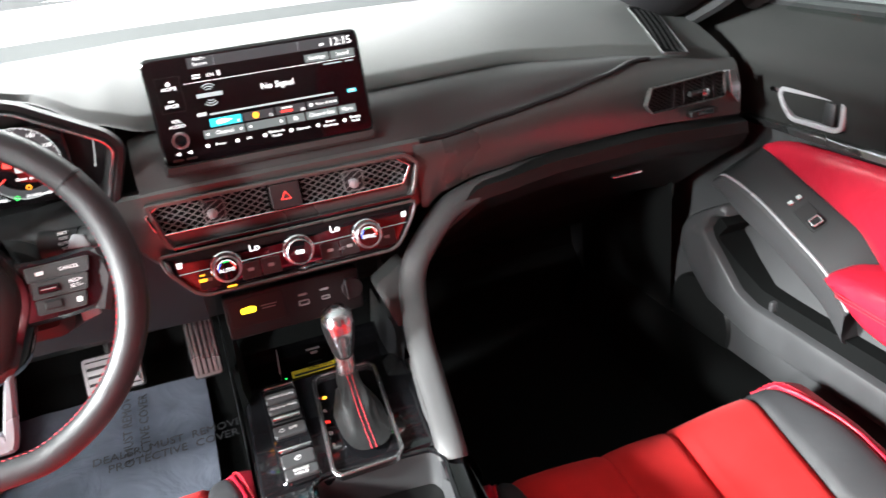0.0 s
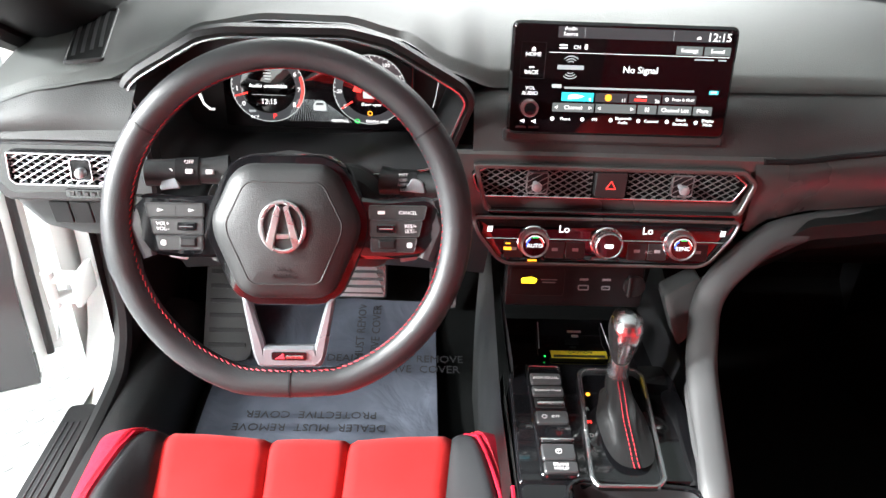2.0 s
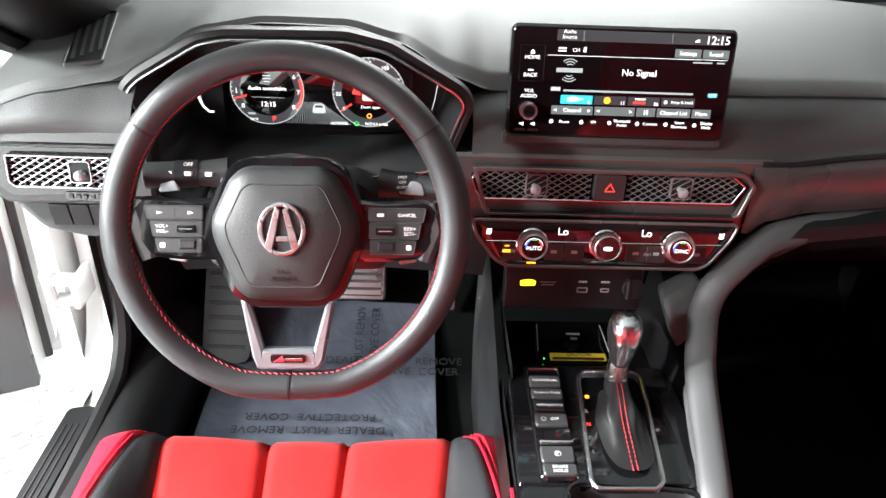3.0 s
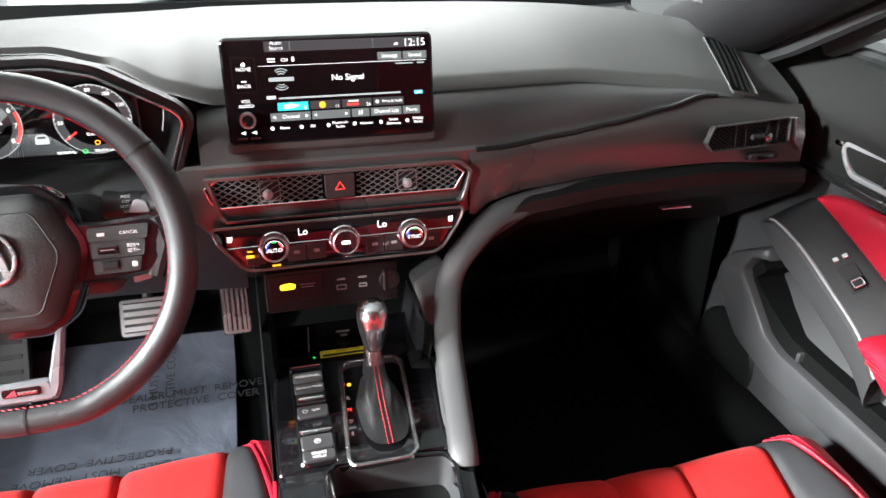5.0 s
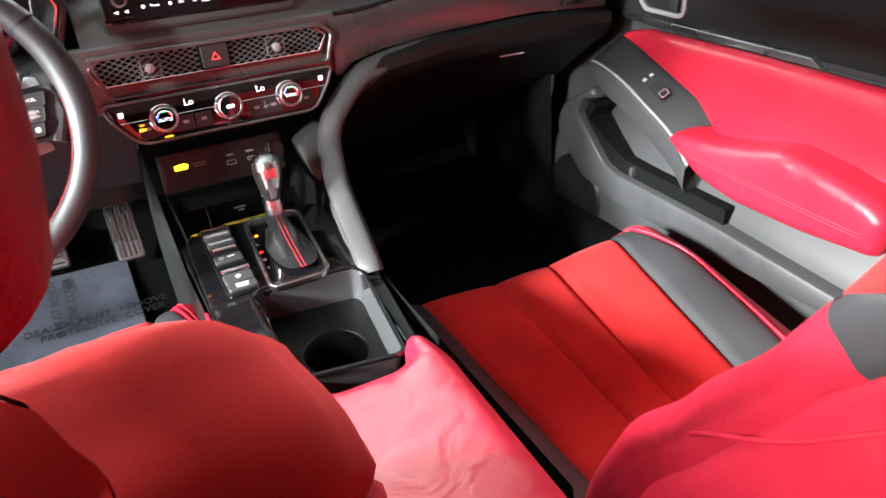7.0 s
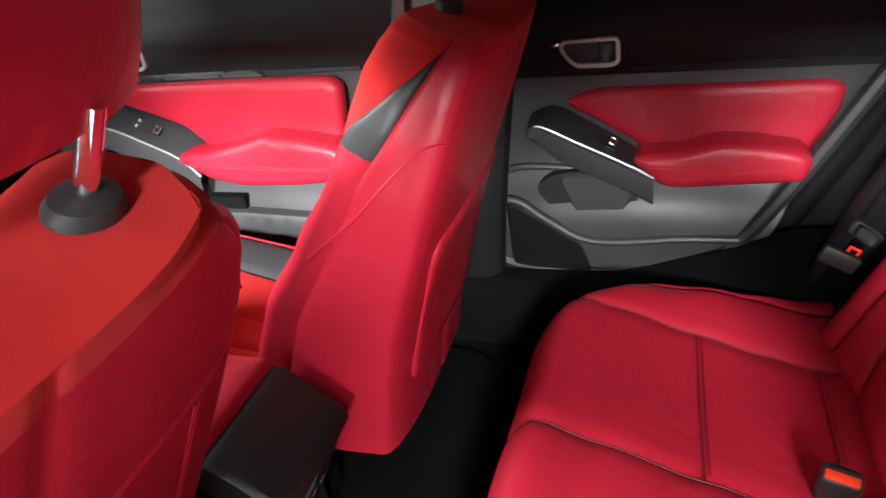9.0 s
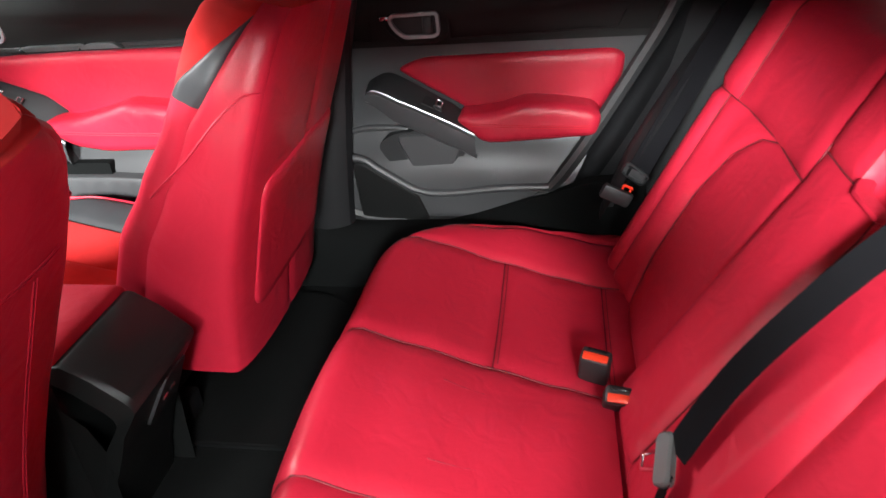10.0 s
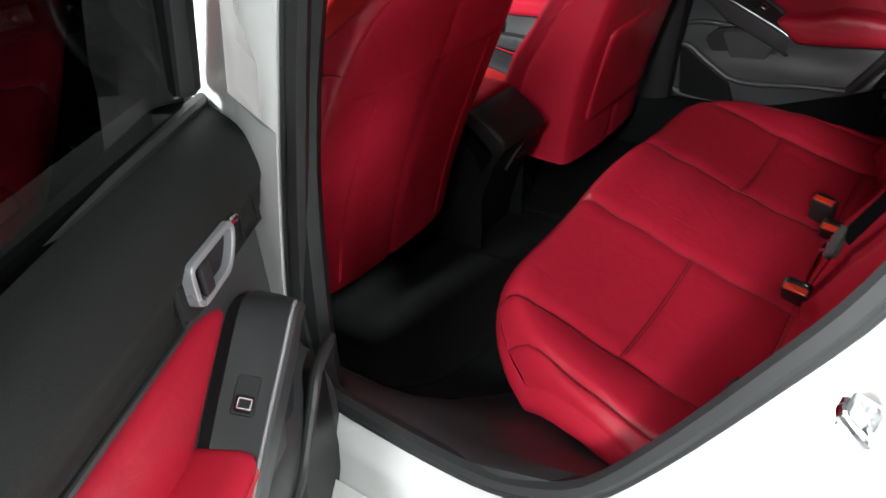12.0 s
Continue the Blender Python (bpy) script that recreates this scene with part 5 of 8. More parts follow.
# stalks
for s, words in ((-1, (("OFF", 0.020), ("AUTO", 0.005))), (1, (("OFF", 0.0), ("AUTO", -0.006)))):
    stalk = thing("stalk", "black lamp stalk with white symbols" if s < 0 else "black wiper stalk with white symbols", "control stalk", group="column stalks")
    a, b = (-0.440, 0.598, 0.884), (-0.530, 0.585, 0.884)
    if s > 0:
        a, b = (-0.270, 0.598, 0.876), (-0.205, 0.585, 0.876)
    A, B = Vector(a), Vector(b)
    part("arm", tube([A, A.lerp(B, 0.35)], [0.017, 0.014], 14), HARD, stalk)
    part("collar", tube([A.lerp(B, 0.35), A.lerp(B, 0.62)], 0.0155, 16), DARK, stalk)
    part("end", tube([A.lerp(B, 0.62), A.lerp(B, 0.98), B], [0.0145, 0.0145, 0.011], 16), HARD, stalk)
    sm = facing(A.lerp(B, 0.5), (1, 0, 0), (0, 0.5, 1))
    if s < 0:
        writing("OFF", 0.006, sm @ Matrix.Translation((0.006, 0.010, 0.0152)), WHITEINK, stalk)
        writing("AUTO", 0.0055, sm @ Matrix.Translation((-0.030, 0.002, 0.0152)), WHITEINK, stalk)
        for x in (0.006, 0.028):
            part("symbol", plate(rect(0.008, 0.005, x, 0.0, 0.001), 0.0160, sm), WHITEINK, stalk)
        part("symbol", plate(circle(0.003, -0.014, 0.0, 10), 0.0160, sm), WHITEINK, stalk)
    else:
        for i, wd in enumerate(("MIST", "OFF", "AUTO", "LO")):
            writing(wd, 0.0048, sm @ Matrix.Translation((-0.008, 0.009 - 0.0055 * i, 0.0150)), WHITEINK, stalk)

# pedals and the driver's mat
def pedal(nm, lab, cx, cy, cz, w, h, vertical):
    p = thing(nm, lab, "pedal")
    m = facing((cx, cy, cz), (1, 0, 0), (0, 0.55, 0.83))
    part("pad", plate(rect(w, h, 0, 0, 0.008), 0.010, m), RUBBER, p)
    part("metal_face", ringband(rect(w - 0.004, h - 0.004, 0, 0, 0.007), 0.006, 0.0125, onface(m)), SATIN, p, "drilled metal face")
    n = 4
    for i in range(n):
        if vertical:
            part("rib", plate(rect((w - 0.016) / n * 0.62, h - 0.016, -w / 2 + 0.008 + (i + 0.5) * (w - 0.016) / n, 0, 0.002), 0.0130, m), SATIN, p)
        else:
            part("rib", plate(rect(w - 0.016, (h - 0.016) / n * 0.62, 0, -h / 2 + 0.008 + (i + 0.5) * (h - 0.016) / n, 0.002), 0.0130, m), SATIN, p)
    part("lever", tube([(cx, cy + 0.01, cz), (cx, cy + 0.08, cz + 0.12), (cx, cy + 0.06, cz + 0.35)], 0.010, 8), DARK, p)


pedal("accelerator_pedal", "metal accelerator pedal with vertical ribs", -0.172, 1.08, 0.425, 0.056, 0.125, True)
pedal("brake_pedal", "wide metal brake pedal with rubber ribs", -0.338, 1.07, 0.425, 0.105, 0.075, False)
foot = thing("footrest", "black carpeted footrest with rubber ribs", "footrest")
fm_ = facing((-0.585, 1.02, 0.42), (1, 0, 0), (0, 0.6, 0.8))
part("pad", plate(rect(0.09, 0.26, 0, 0, 0.02), 0.02, fm_), RUBBER, foot)
for i in range(8):
    part("rib", plate(rect(0.07, 0.008, 0, -0.10 + i * 0.028), 0.024, fm_), DARK, foot)


def matz(x, y):
    return 0.318 + 0.004 * math.sin(9 * x + 5 * y) + 0.20 * max(0.0, (y - 0.98) / 0.3) ** 1.6


mat_ = thing("floor_mat_film", "bluish plastic protective sheet over the driver's floor mat", "protective sheet")
part("sheet", surface(lambda u, v: Vector((lerp(-0.60, -0.185, u), lerp(0.40, 1.09, v), matz(lerp(-0.60, -0.185, u), lerp(0.40, 1.09, v)) + 0.003 * noise.noise(Vector((u * 9, v * 9, 0))))), 30, 40), FILM, mat_, "crinkled translucent sheet")
for txt, x, y, ang in (("DEALER  MUST  REMOVE", -0.265, 0.935, 0), ("PROTECTIVE  COVER", -0.255, 0.905, 0), ("DEALER  MUST  REMOVE", -0.405, 0.755, 180), ("PROTECTIVE  COVER", -0.405, 0.785, 180),
                       ("DEALER MUST REMOVE", -0.335, 0.97, 90), ("PROTECTIVE COVER", -0.305, 0.97, 90)):
    z = matz(x, y) + 0.006
    writing(txt, 0.024, Matrix.Translation((x, y, z + 0.004)) @ Matrix.Rotation(radians(12 if y > 0.88 else 0), 4, "X") @ Matrix.Rotation(radians(ang), 4, "Z"), BLACKINK, mat_)

# ---------------------------------------------------------------- centre console
con = thing("centre_console", "piano black centre console with cup holder and red armrest", "console")
# deck: gently falling to the rear
CM = facing((0.0, 0.39, 0.612), (1, 0, 0), (0, 1, 0.09))
deck = rounded([(-0.108, -0.205), (0.086, -0.205), (0.112, -0.02), (0.116, 0.02), (0.104, 0.165), (0.096, 0.188), (-0.096, 0.188), (-0.108, 0.165), (-0.112, 0.0)], 0.012)
cup = [Vector(p) for p in rounded([(-0.062, -0.17), (0.068, -0.19), (0.088, -0.02), (0.080, -0.004), (-0.045, 0.008), (-0.060, -0.004)], 0.014, 5)]
# deck with an opening for the cup well
dk = bmesh.new()
pillow(rounded([(-0.112, 0.006), (0.114, 0.006), (0.104, 0.165), (0.096, 0.188), (-0.096, 0.188), (-0.108, 0.165)], 0.006), [(0, -0.03), (0, -0.003), (0.003, 0.0)], onface(CM), bm=dk)
part("deck", dk, PIANO, con, "piano black deck")
for poly in ([(-0.110, -0.205), (-0.058, -0.205), (-0.052, 0.0065), (-0.112, 0.0065)], [(0.078, -0.205), (0.090, -0.205), (0.114, 0.0065), (0.086, 0.0065)]):
    part("deck_side", pillow([Vector(p) for p in poly], [(0, -0.03), (0, -0.003), (0.003, -0.0005)], onface(CM)), PIANO, con)
part("cup_rim", ringband(inset(cup, -0.004), 0.005, 0.0045, onface(CM)), PIANO, con, "raised gloss rim of the cup well")
part("cup_well", grid([[CM @ Vector((q.x, q.y, h)) for q in inset(cup, d)] for d, h in ((0, 0.002), (0.002, -0.02), (0.004, -0.050))], closed=True), DOORPL, con, "dark grey cup well")
# ledge with the round cup hole through it
hole = circle(0.040, 0.014, -0.098, 40)
ledge = bmesh.new()
edge_in = []
raw = inset(cup, 0.003)
for i in range(len(raw)):
    a, b = raw[i], raw[(i + 1) % len(raw)]
    m = max(1, int((b - a).length / 0.006))
    edge_in += [a.lerp(b, k / m) for k in range(m)]
ov = [ledge.verts.new(CM @ Vector((q.x, q.y, -0.048))) for q in edge_in]
fan = []
for q in edge_in:
    a = math.atan2(q.y + 0.098, q.x - 0.014)
    fan.append((ledge.verts.new(CM @ Vector((0.014 + 0.042 * math.cos(a), -0.098 + 0.042 * math.sin(a), -0.048))), ledge.verts.new(CM @ Vector((0.014 + 0.040 * math.cos(a), -0.098 + 0.040 * math.sin(a), -0.051))), ledge.verts.new(CM @ Vector((0.014 + 0.038 * math.cos(a), -0.098 + 0.038 * math.sin(a), -0.110)))))
for i in range(len(ov)):
    k = (i + 1) % len(ov)
    ledge.faces.new((ov[i], ov[k], fan[k][0], fan[i][0]))
    ledge.faces.new((fan[i][0], fan[k][0], fan[k][1], fan[i][1]))
    ledge.faces.new((fan[i][1], fan[k][1], fan[k][2], fan[i][2]))
ledge.faces.new([f[2] for f in fan])
part("cup_ledge", ledge, CONSOLE, con, "flat ledge with a round cup hole", sharp=50)
part("cup_clip", rbox((0.058, -0.135, -0.038), (0.020, 0.006, 0.012), 0.002, CM @ Matrix.Rotation(0.5, 4, "Z")), MATTE_CHROME, con)
# side skirts
for s in (-1, 1):
    side = surface(lambda u, v: Vector((s * (0.112 + 0.012 * math.sin(3.1 * v)), lerp(0.58, -0.06, u), lerp(0.30, 0.597 + 0.012 * (1 - u), v))), 14, 8)
    part("side_skirt", side, CONSOLE, con)
    if s < 0:
        part("red_piping", tube(spline([(s * 0.117, 0.40, 0.601), (s * 0.119, 0.26, 0.592), (s * 0.117, 0.10, 0.58)], 10), 0.0024, 6), RED, con, "thin red line along the console")
# phone tray ahead of the lever
part("tray", surface(lambda u, v: Vector((lerp(-0.10, 0.125, u), lerp(0.575, 0.70, v), 0.612 - 0.016 * min(1, v * 6) + 0.05 * max(0, v - 0.75) ** 1.0)), 8, 12), PIANO, con, "black phone charging tray")
for s in (-1, 1):
    part("tray_wall", surface(lambda u, v: Vector((s * lerp(0.098, 0.106, v), lerp(0.55, 0.72, u), lerp(0.59, 0.655, v))), 6, 6), DARK, con)
cs = facing((-0.001, 0.628, 0.6015), (1, 0, 0), (0, 1, 0.12))
lab_ = part("caution_label", plate(rect(0.078, 0.014, 0, 0), 0.001, cs), YELLOW, con, "yellow caution label")
writing("CAUTION", 0.0075, cs @ Matrix.Translation((0.002, 0.0036, 0.0012)), BLACKINK, lab_)
part("label_print", plate(rect(0.072, 0.0056, 0, -0.0035), 0.0012, cs), BLACKINK, lab_)
for s in (-1, 1):
    part("tray_mark", tube([(s * 0.050 - 0.005, 0.64, 0.602), (s * 0.046 - 0.005, 0.69, 0.610)], 0.0006, 4), WHITEINK, con)
part("charge_icon", plate(rect(0.020, 0.004, 0.0, 0.045, 0.001), 0.0012, cs), GREYINK, con)
part("charge_icon", plate(rect(0.010, 0.005, 0.0, 0.036, 0.002), 0.0012, cs), GREYINK, con)
part("charge_light", plate(circle(0.0012, -0.048, -0.004, 8), 0.0016, cs), G_GREEN, con)

# button strip
bs = thing("drive_mode_buttons", "strip of dark grey drive mode and parking brake buttons", "control panel")
BM = facing((-0.064, 0.487, 0.622), (1, 0.0, 0), (0.0, 1, 0.09)) @ Matrix.Diagonal((0.95, 0.86, 1, 1))
part("frame", pillow(rounded([(-0.024, -0.103), (0.022, -0.103), (0.024, 0.100), (-0.024, 0.100)], 0.010), [(0, -0.006), (0, 0.0025), (0.002, 0.0045)], onface(BM)), PIANO, bs, "gloss black frame")
for cy, hh, txt in ((0.064, 0.020, "INDIVIDUAL"), (0.040, 0.018, "Dynamic Mode"), (-0.008, 0.022, "OFF"), (-0.066, 0.026, ""), (-0.090, 0.018, "BRAKE\nHOLD")):
    key = part("button", pillow(rect(0.040, hh, 0, cy, 0.004), [(0, 0.0), (0, 0.007), (0.0015, 0.0085)], onface(BM)), DOORPL, bs, "dark grey push button")
    if txt:
        writing(txt, {"INDIVIDUAL": 0.0062, "Dynamic Mode": 0.0056}.get(txt, 0.0062), BM @ Matrix.Translation((0.004 if txt == "OFF" else 0, cy, 0.0088)), WHITEINK, key)
    if txt == "OFF":
        part("icon", ringband(circle(0.0034, -0.010, cy, 14), 0.0007, 0.0090, onface(BM)), WHITEINK, key)
    if not txt:
        part("icon", ringband(circle(0.0040, 0, cy, 14), 0.0007, 0.0090, onface(BM)), WHITEINK, key)
        writing("P", 0.006, BM @ Matrix.Translation((0, cy, 0.0088)), WHITEINK, key)
part("toggle", pillow(rect(0.040, 0.020, 0, 0.020, 0.002), [(0, 0.0), (0, 0.004), (0.002, 0.005)], onface(BM)), HARD, bs)
part("toggle_bar", rbox((0, 0.014, 0.010), (0.036, 0.0075, 0.008), 0.003, BM), SATIN, bs, "satin metal toggle bar")
part("toggle", pillow(rect(0.042, 0.034, 0, -0.034, 0.002), [(0, 0.0), (0, 0.001), (0.002, 0.002)], onface(BM)), PIANO, bs)
part("toggle_bar", rbox((0, -0.049, 0.009), (0.042, 0.0045, 0.008), 0.002, BM), CHROME, bs, "chrome lip of the brake switch")
part("top_rim", tube([BM @ Vector((-0.021, 0.080, 0.006)), BM @ Vector((-0.019, 0.090, 0.006)), BM @ Vector((0.019, 0.090, 0.006)), BM @ Vector((0.021, 0.080, 0.006))], 0.0012, 6), MATTE_CHROME, bs)

# shift lever
sh = thing("gear_lever", "automatic gear lever with leather boot, red stitching and chrome frame", "gear lever")
GM = facing((0.018, 0.482, 0.622), (1, 0, 0), (0, 1, 0.09))
gate = rounded([(-0.046, -0.098), (0.022, -0.098), (0.034, -0.086), (0.046, 0.070), (0.036, 0.082), (-0.030, 0.082), (-0.040, 0.072), (-0.052, -0.086)], 0.006, 4)
part("gate_frame", ringband(gate, 0.005, 0.007, onface(GM)), MATTE_CHROME, sh, "satin chrome frame")
part("gate_floor", pillow(inset([Vector(p) for p in gate], 0.003), [(0, -0.004), (0, 0.001)], onface(GM)), PIANO, sh)
for i, (c, m) in enumerate((("R", WHITEINK), ("N", G_RED), ("D", WHITEINK), ("S", WHITEINK))):
    writing(c, 0.0072, GM @ Matrix.Translation((-0.036 - 0.001 * i, 0.016 - 0.020 * i, 0.0016)), m, sh)
part("gear_light", plate(circle(0.0028, -0.031, 0.040, 12), 0.0020, GM), G_ORANGE, sh)
writing("P", 0.0072, GM @ Matrix.Translation((-0.038, 0.040, 0.0016)), G_RED, sh)
# boot: a soft sleeve with folds
def boot_d(f):
    return lerp(0.066, 0.019, min(1, f / 0.75) ** 0.55) if f < 0.75 else lerp(0.019, 0.0125, ((f - 0.75) / 0.25) ** 1.3)


rows = []
for i in range(15):
    f = i / 14
    c = (GM @ Vector((0.002, -0.008, 0.002))).lerp(Vector((0.022, 0.532, 0.652)), f)
    w = lerp(0.030, 0.0150, min(1, f / 0.6) ** 0.5) if f < 0.6 else lerp(0.0150, 0.0125, (f - 0.6) / 0.4)
    d = boot_d(f)
    row = []
    for k in range(44):
        a = 2 * math.pi * k / 44
        wr = 1 + 0.16 * math.sin(3 * a + 6 * f) * math.sin(math.pi * f) + 0.07 * math.sin(7 * a - 9 * f) * math.sin(math.pi * f)
        ca, sa = math.cos(a), math.sin(a)
        row.append(c + Vector((w * wr * math.copysign(abs(ca) ** 0.7, ca), d * wr * math.copysign(abs(sa) ** 0.7, sa), 0)))
    rows.append(row)
part("boot", grid(rows, closed=True), BOOTSKIN, sh, "creased black leather boot", sharp=80)
for dx in (-0.0028, 0.0028):
    stp = bmesh.new()
    for i in range(24):
        f, g = i / 24, (i + 0.6) / 24
        pts = []
        for t in (f, g):
            c = (GM @ Vector((0.002, -0.008, 0.002))).lerp(Vector((0.022, 0.532, 0.652)), t)
            d = boot_d(t) * (1 + 0.16 * math.sin(3 * -1.5708 + 6 * t) * math.sin(math.pi * t) + 0.07 * math.sin(7 * -1.5708 - 9 * t) * math.sin(math.pi * t))
            pts.append(c + Vector((dx, -d - 0.001, 0.0008)))
        tube(pts, 0.00055, 4, bm=stp)
    part("stitching", stp, STITCH, sh, "red stitching on the boot")
axis = Vector((0.003, 0.055, 0.95)).normalized()
up0 = Vector((0.022, 0.532, 0.648))
sp = [up0 + axis * h for h in (0.0, 0.010, 0.030, 0.040)]
part("collar", tube(sp, [0.0132, 0.0138, 0.0122, 0.0116], 18, up=(0, 1, 0)), MATTE_CHROME, sh, "satin metal collar")
KNOB = [(0.026, 0.0122), (0.036, 0.0150), (0.050, 0.0188), (0.066, 0.0216), (0.078, 0.0212), (0.086, 0.0180), (0.091, 0.0120), (0.093, 0.0040)]


def knob_pt(h, a, lift=0.0):
    """A point on the knob: h along the lever, a round it from the driver's side of the front."""
    r = table(KNOB, h)[0] + lift
    q = math.cos(a)
    return up0 + axis * (h + lift * max(0.0, (h - 0.08) / 0.013)) + Vector((r * 0.90 * math.sin(a), -r * math.copysign(abs(q) ** 0.85, q) * 1.06, 0))


hs = [0.026 + 0.067 * (k / 30) for k in range(31)]
part("knob", grid([[knob_pt(h, 2 * math.pi * k / 36) for k in range(36)] for h in hs], closed=True, caps=True), BLACK_LEATHER, sh, "black leather knob", sharp=80)


def cap_half(h):
    f = max(0.0, min(1.0, (h - 0.070) / 0.016))
    return lerp(lerp(0.60, 0.82, min(1, (h - 0.03) / 0.04)), 3.1, f * f)


part("knob_cap", grid([[knob_pt(h, cap_half(h) * (k / 12 - 1), 0.0014 * (1 - abs(k / 12 - 1) ** 6)) for k in range(25)] for h in hs[2:]]), MATTE_CHROME, sh, "satin metal insert on the knob", sharp=70)

# armrest lid with a scooped front, and the rear end of the console
lid = [(-0.085, -0.158), (0.092, -0.158), (0.104, 0.10), (0.096, 0.150), (0.078, 0.160), (0.066, 0.146), (0.060, 0.122), (0.040, 0.108), (-0.030, 0.108), (-0.050, 0.120), (-0.060, 0.150), (-0.074, 0.160), (-0.092, 0.150), (-0.095, 0.10)]
LM = facing((-0.003, 0.045, 0.585), (1, 0, 0), (0, 1, -0.02))
part("armrest_lid", pillow(rounded(lid, 0.010, 4), [(0.003, 0), (0, 0.006), (0, 0.024), (0.002, 0.031), (0.006, 0.037), (0.012, 0.041), (0.022, 0.044)], onface(LM)), RED, con, "red leather armrest lid", sharp=60)
body = rbox((0, 0.02, 0.46), (0.185, 0.24, 0.25), 0.012)
part("bin", body, CONSOLE, con)
rr = []
for y, z in ((-0.060, 0.612), (-0.112, 0.618), (-0.122, 0.618), (-0.155, 0.597), (-0.190, 0.566), (-0.198, 0.556), (-0.199, 0.546), (-0.192, 0.534), (-0.172, 0.505), (-0.158, 0.47), (-0.130, 0.41), (-0.105, 0.34), (-0.09, 0.27)):
    rr.append([(-0.093, y + 0.03, z - 0.02), (-0.088, y + 0.004, z - 0.004), (-0.08, y, z), (0.078, y, z), (0.086, y + 0.004, z - 0.004), (0.091, y + 0.03, z - 0.02)])
part("rear_end", grid(rr), CONSOLE, con, "black rounded rear end of the console")
for s in (-1, 1):
    part("rear_side", surface(lambda u, v: Vector((s * 0.091, lerp(0.06, -0.125 - 0.02 * v, u) + 0.16 * u * max(0, v - 0.70) * 2, lerp(0.27, 0.600, v))), 8, 8), CONSOLE, con)
RM = facing((0.012, -0.166, 0.492), (1, 0, 0), (0, -0.42, 1))
ub = part("usb_panel", plate(rounded([(-0.040, -0.030), (0.045, -0.030), (0.058, 0.030), (0.0, 0.034)], 0.008), 0.006, RM), DARK, con, "small rear charging panel")
for k in range(2):
    part("usb_port", ringband(rect(0.013, 0.007, 0.0 + 0.022 * k, -0.004, 0.002), 0.0016, 0.0075, onface(RM)), MATTE_CHROME, ub)

# ---------------------------------------------------------------- front seats


def sgnpow(v, p):
    return math.copysign(abs(v) ** p, v)


def cushion_z(x, s, z0):
    """Height of the cushion at x from its middle and s behind its front edge."""
    w = 0.19 - 0.05 * min(1, s / 0.45)
    rise = max(0.0, min(1.0, (abs(x) - w) / 0.075))
    z = z0 - 0.19 * s + 0.034 * math.sin(rise * math.pi / 2) * min(1, 0.3 + s / 0.20) - 0.012 * math.cos(min(1, abs(x) / w) * math.pi / 2)
    if abs(x) > 0.225:
        z -= 0.9 * (abs(x) - 0.225) ** 1.2
    f = max(0.0, (0.055 - s) / 0.055)
    return z - 0.052 * f ** 2.2


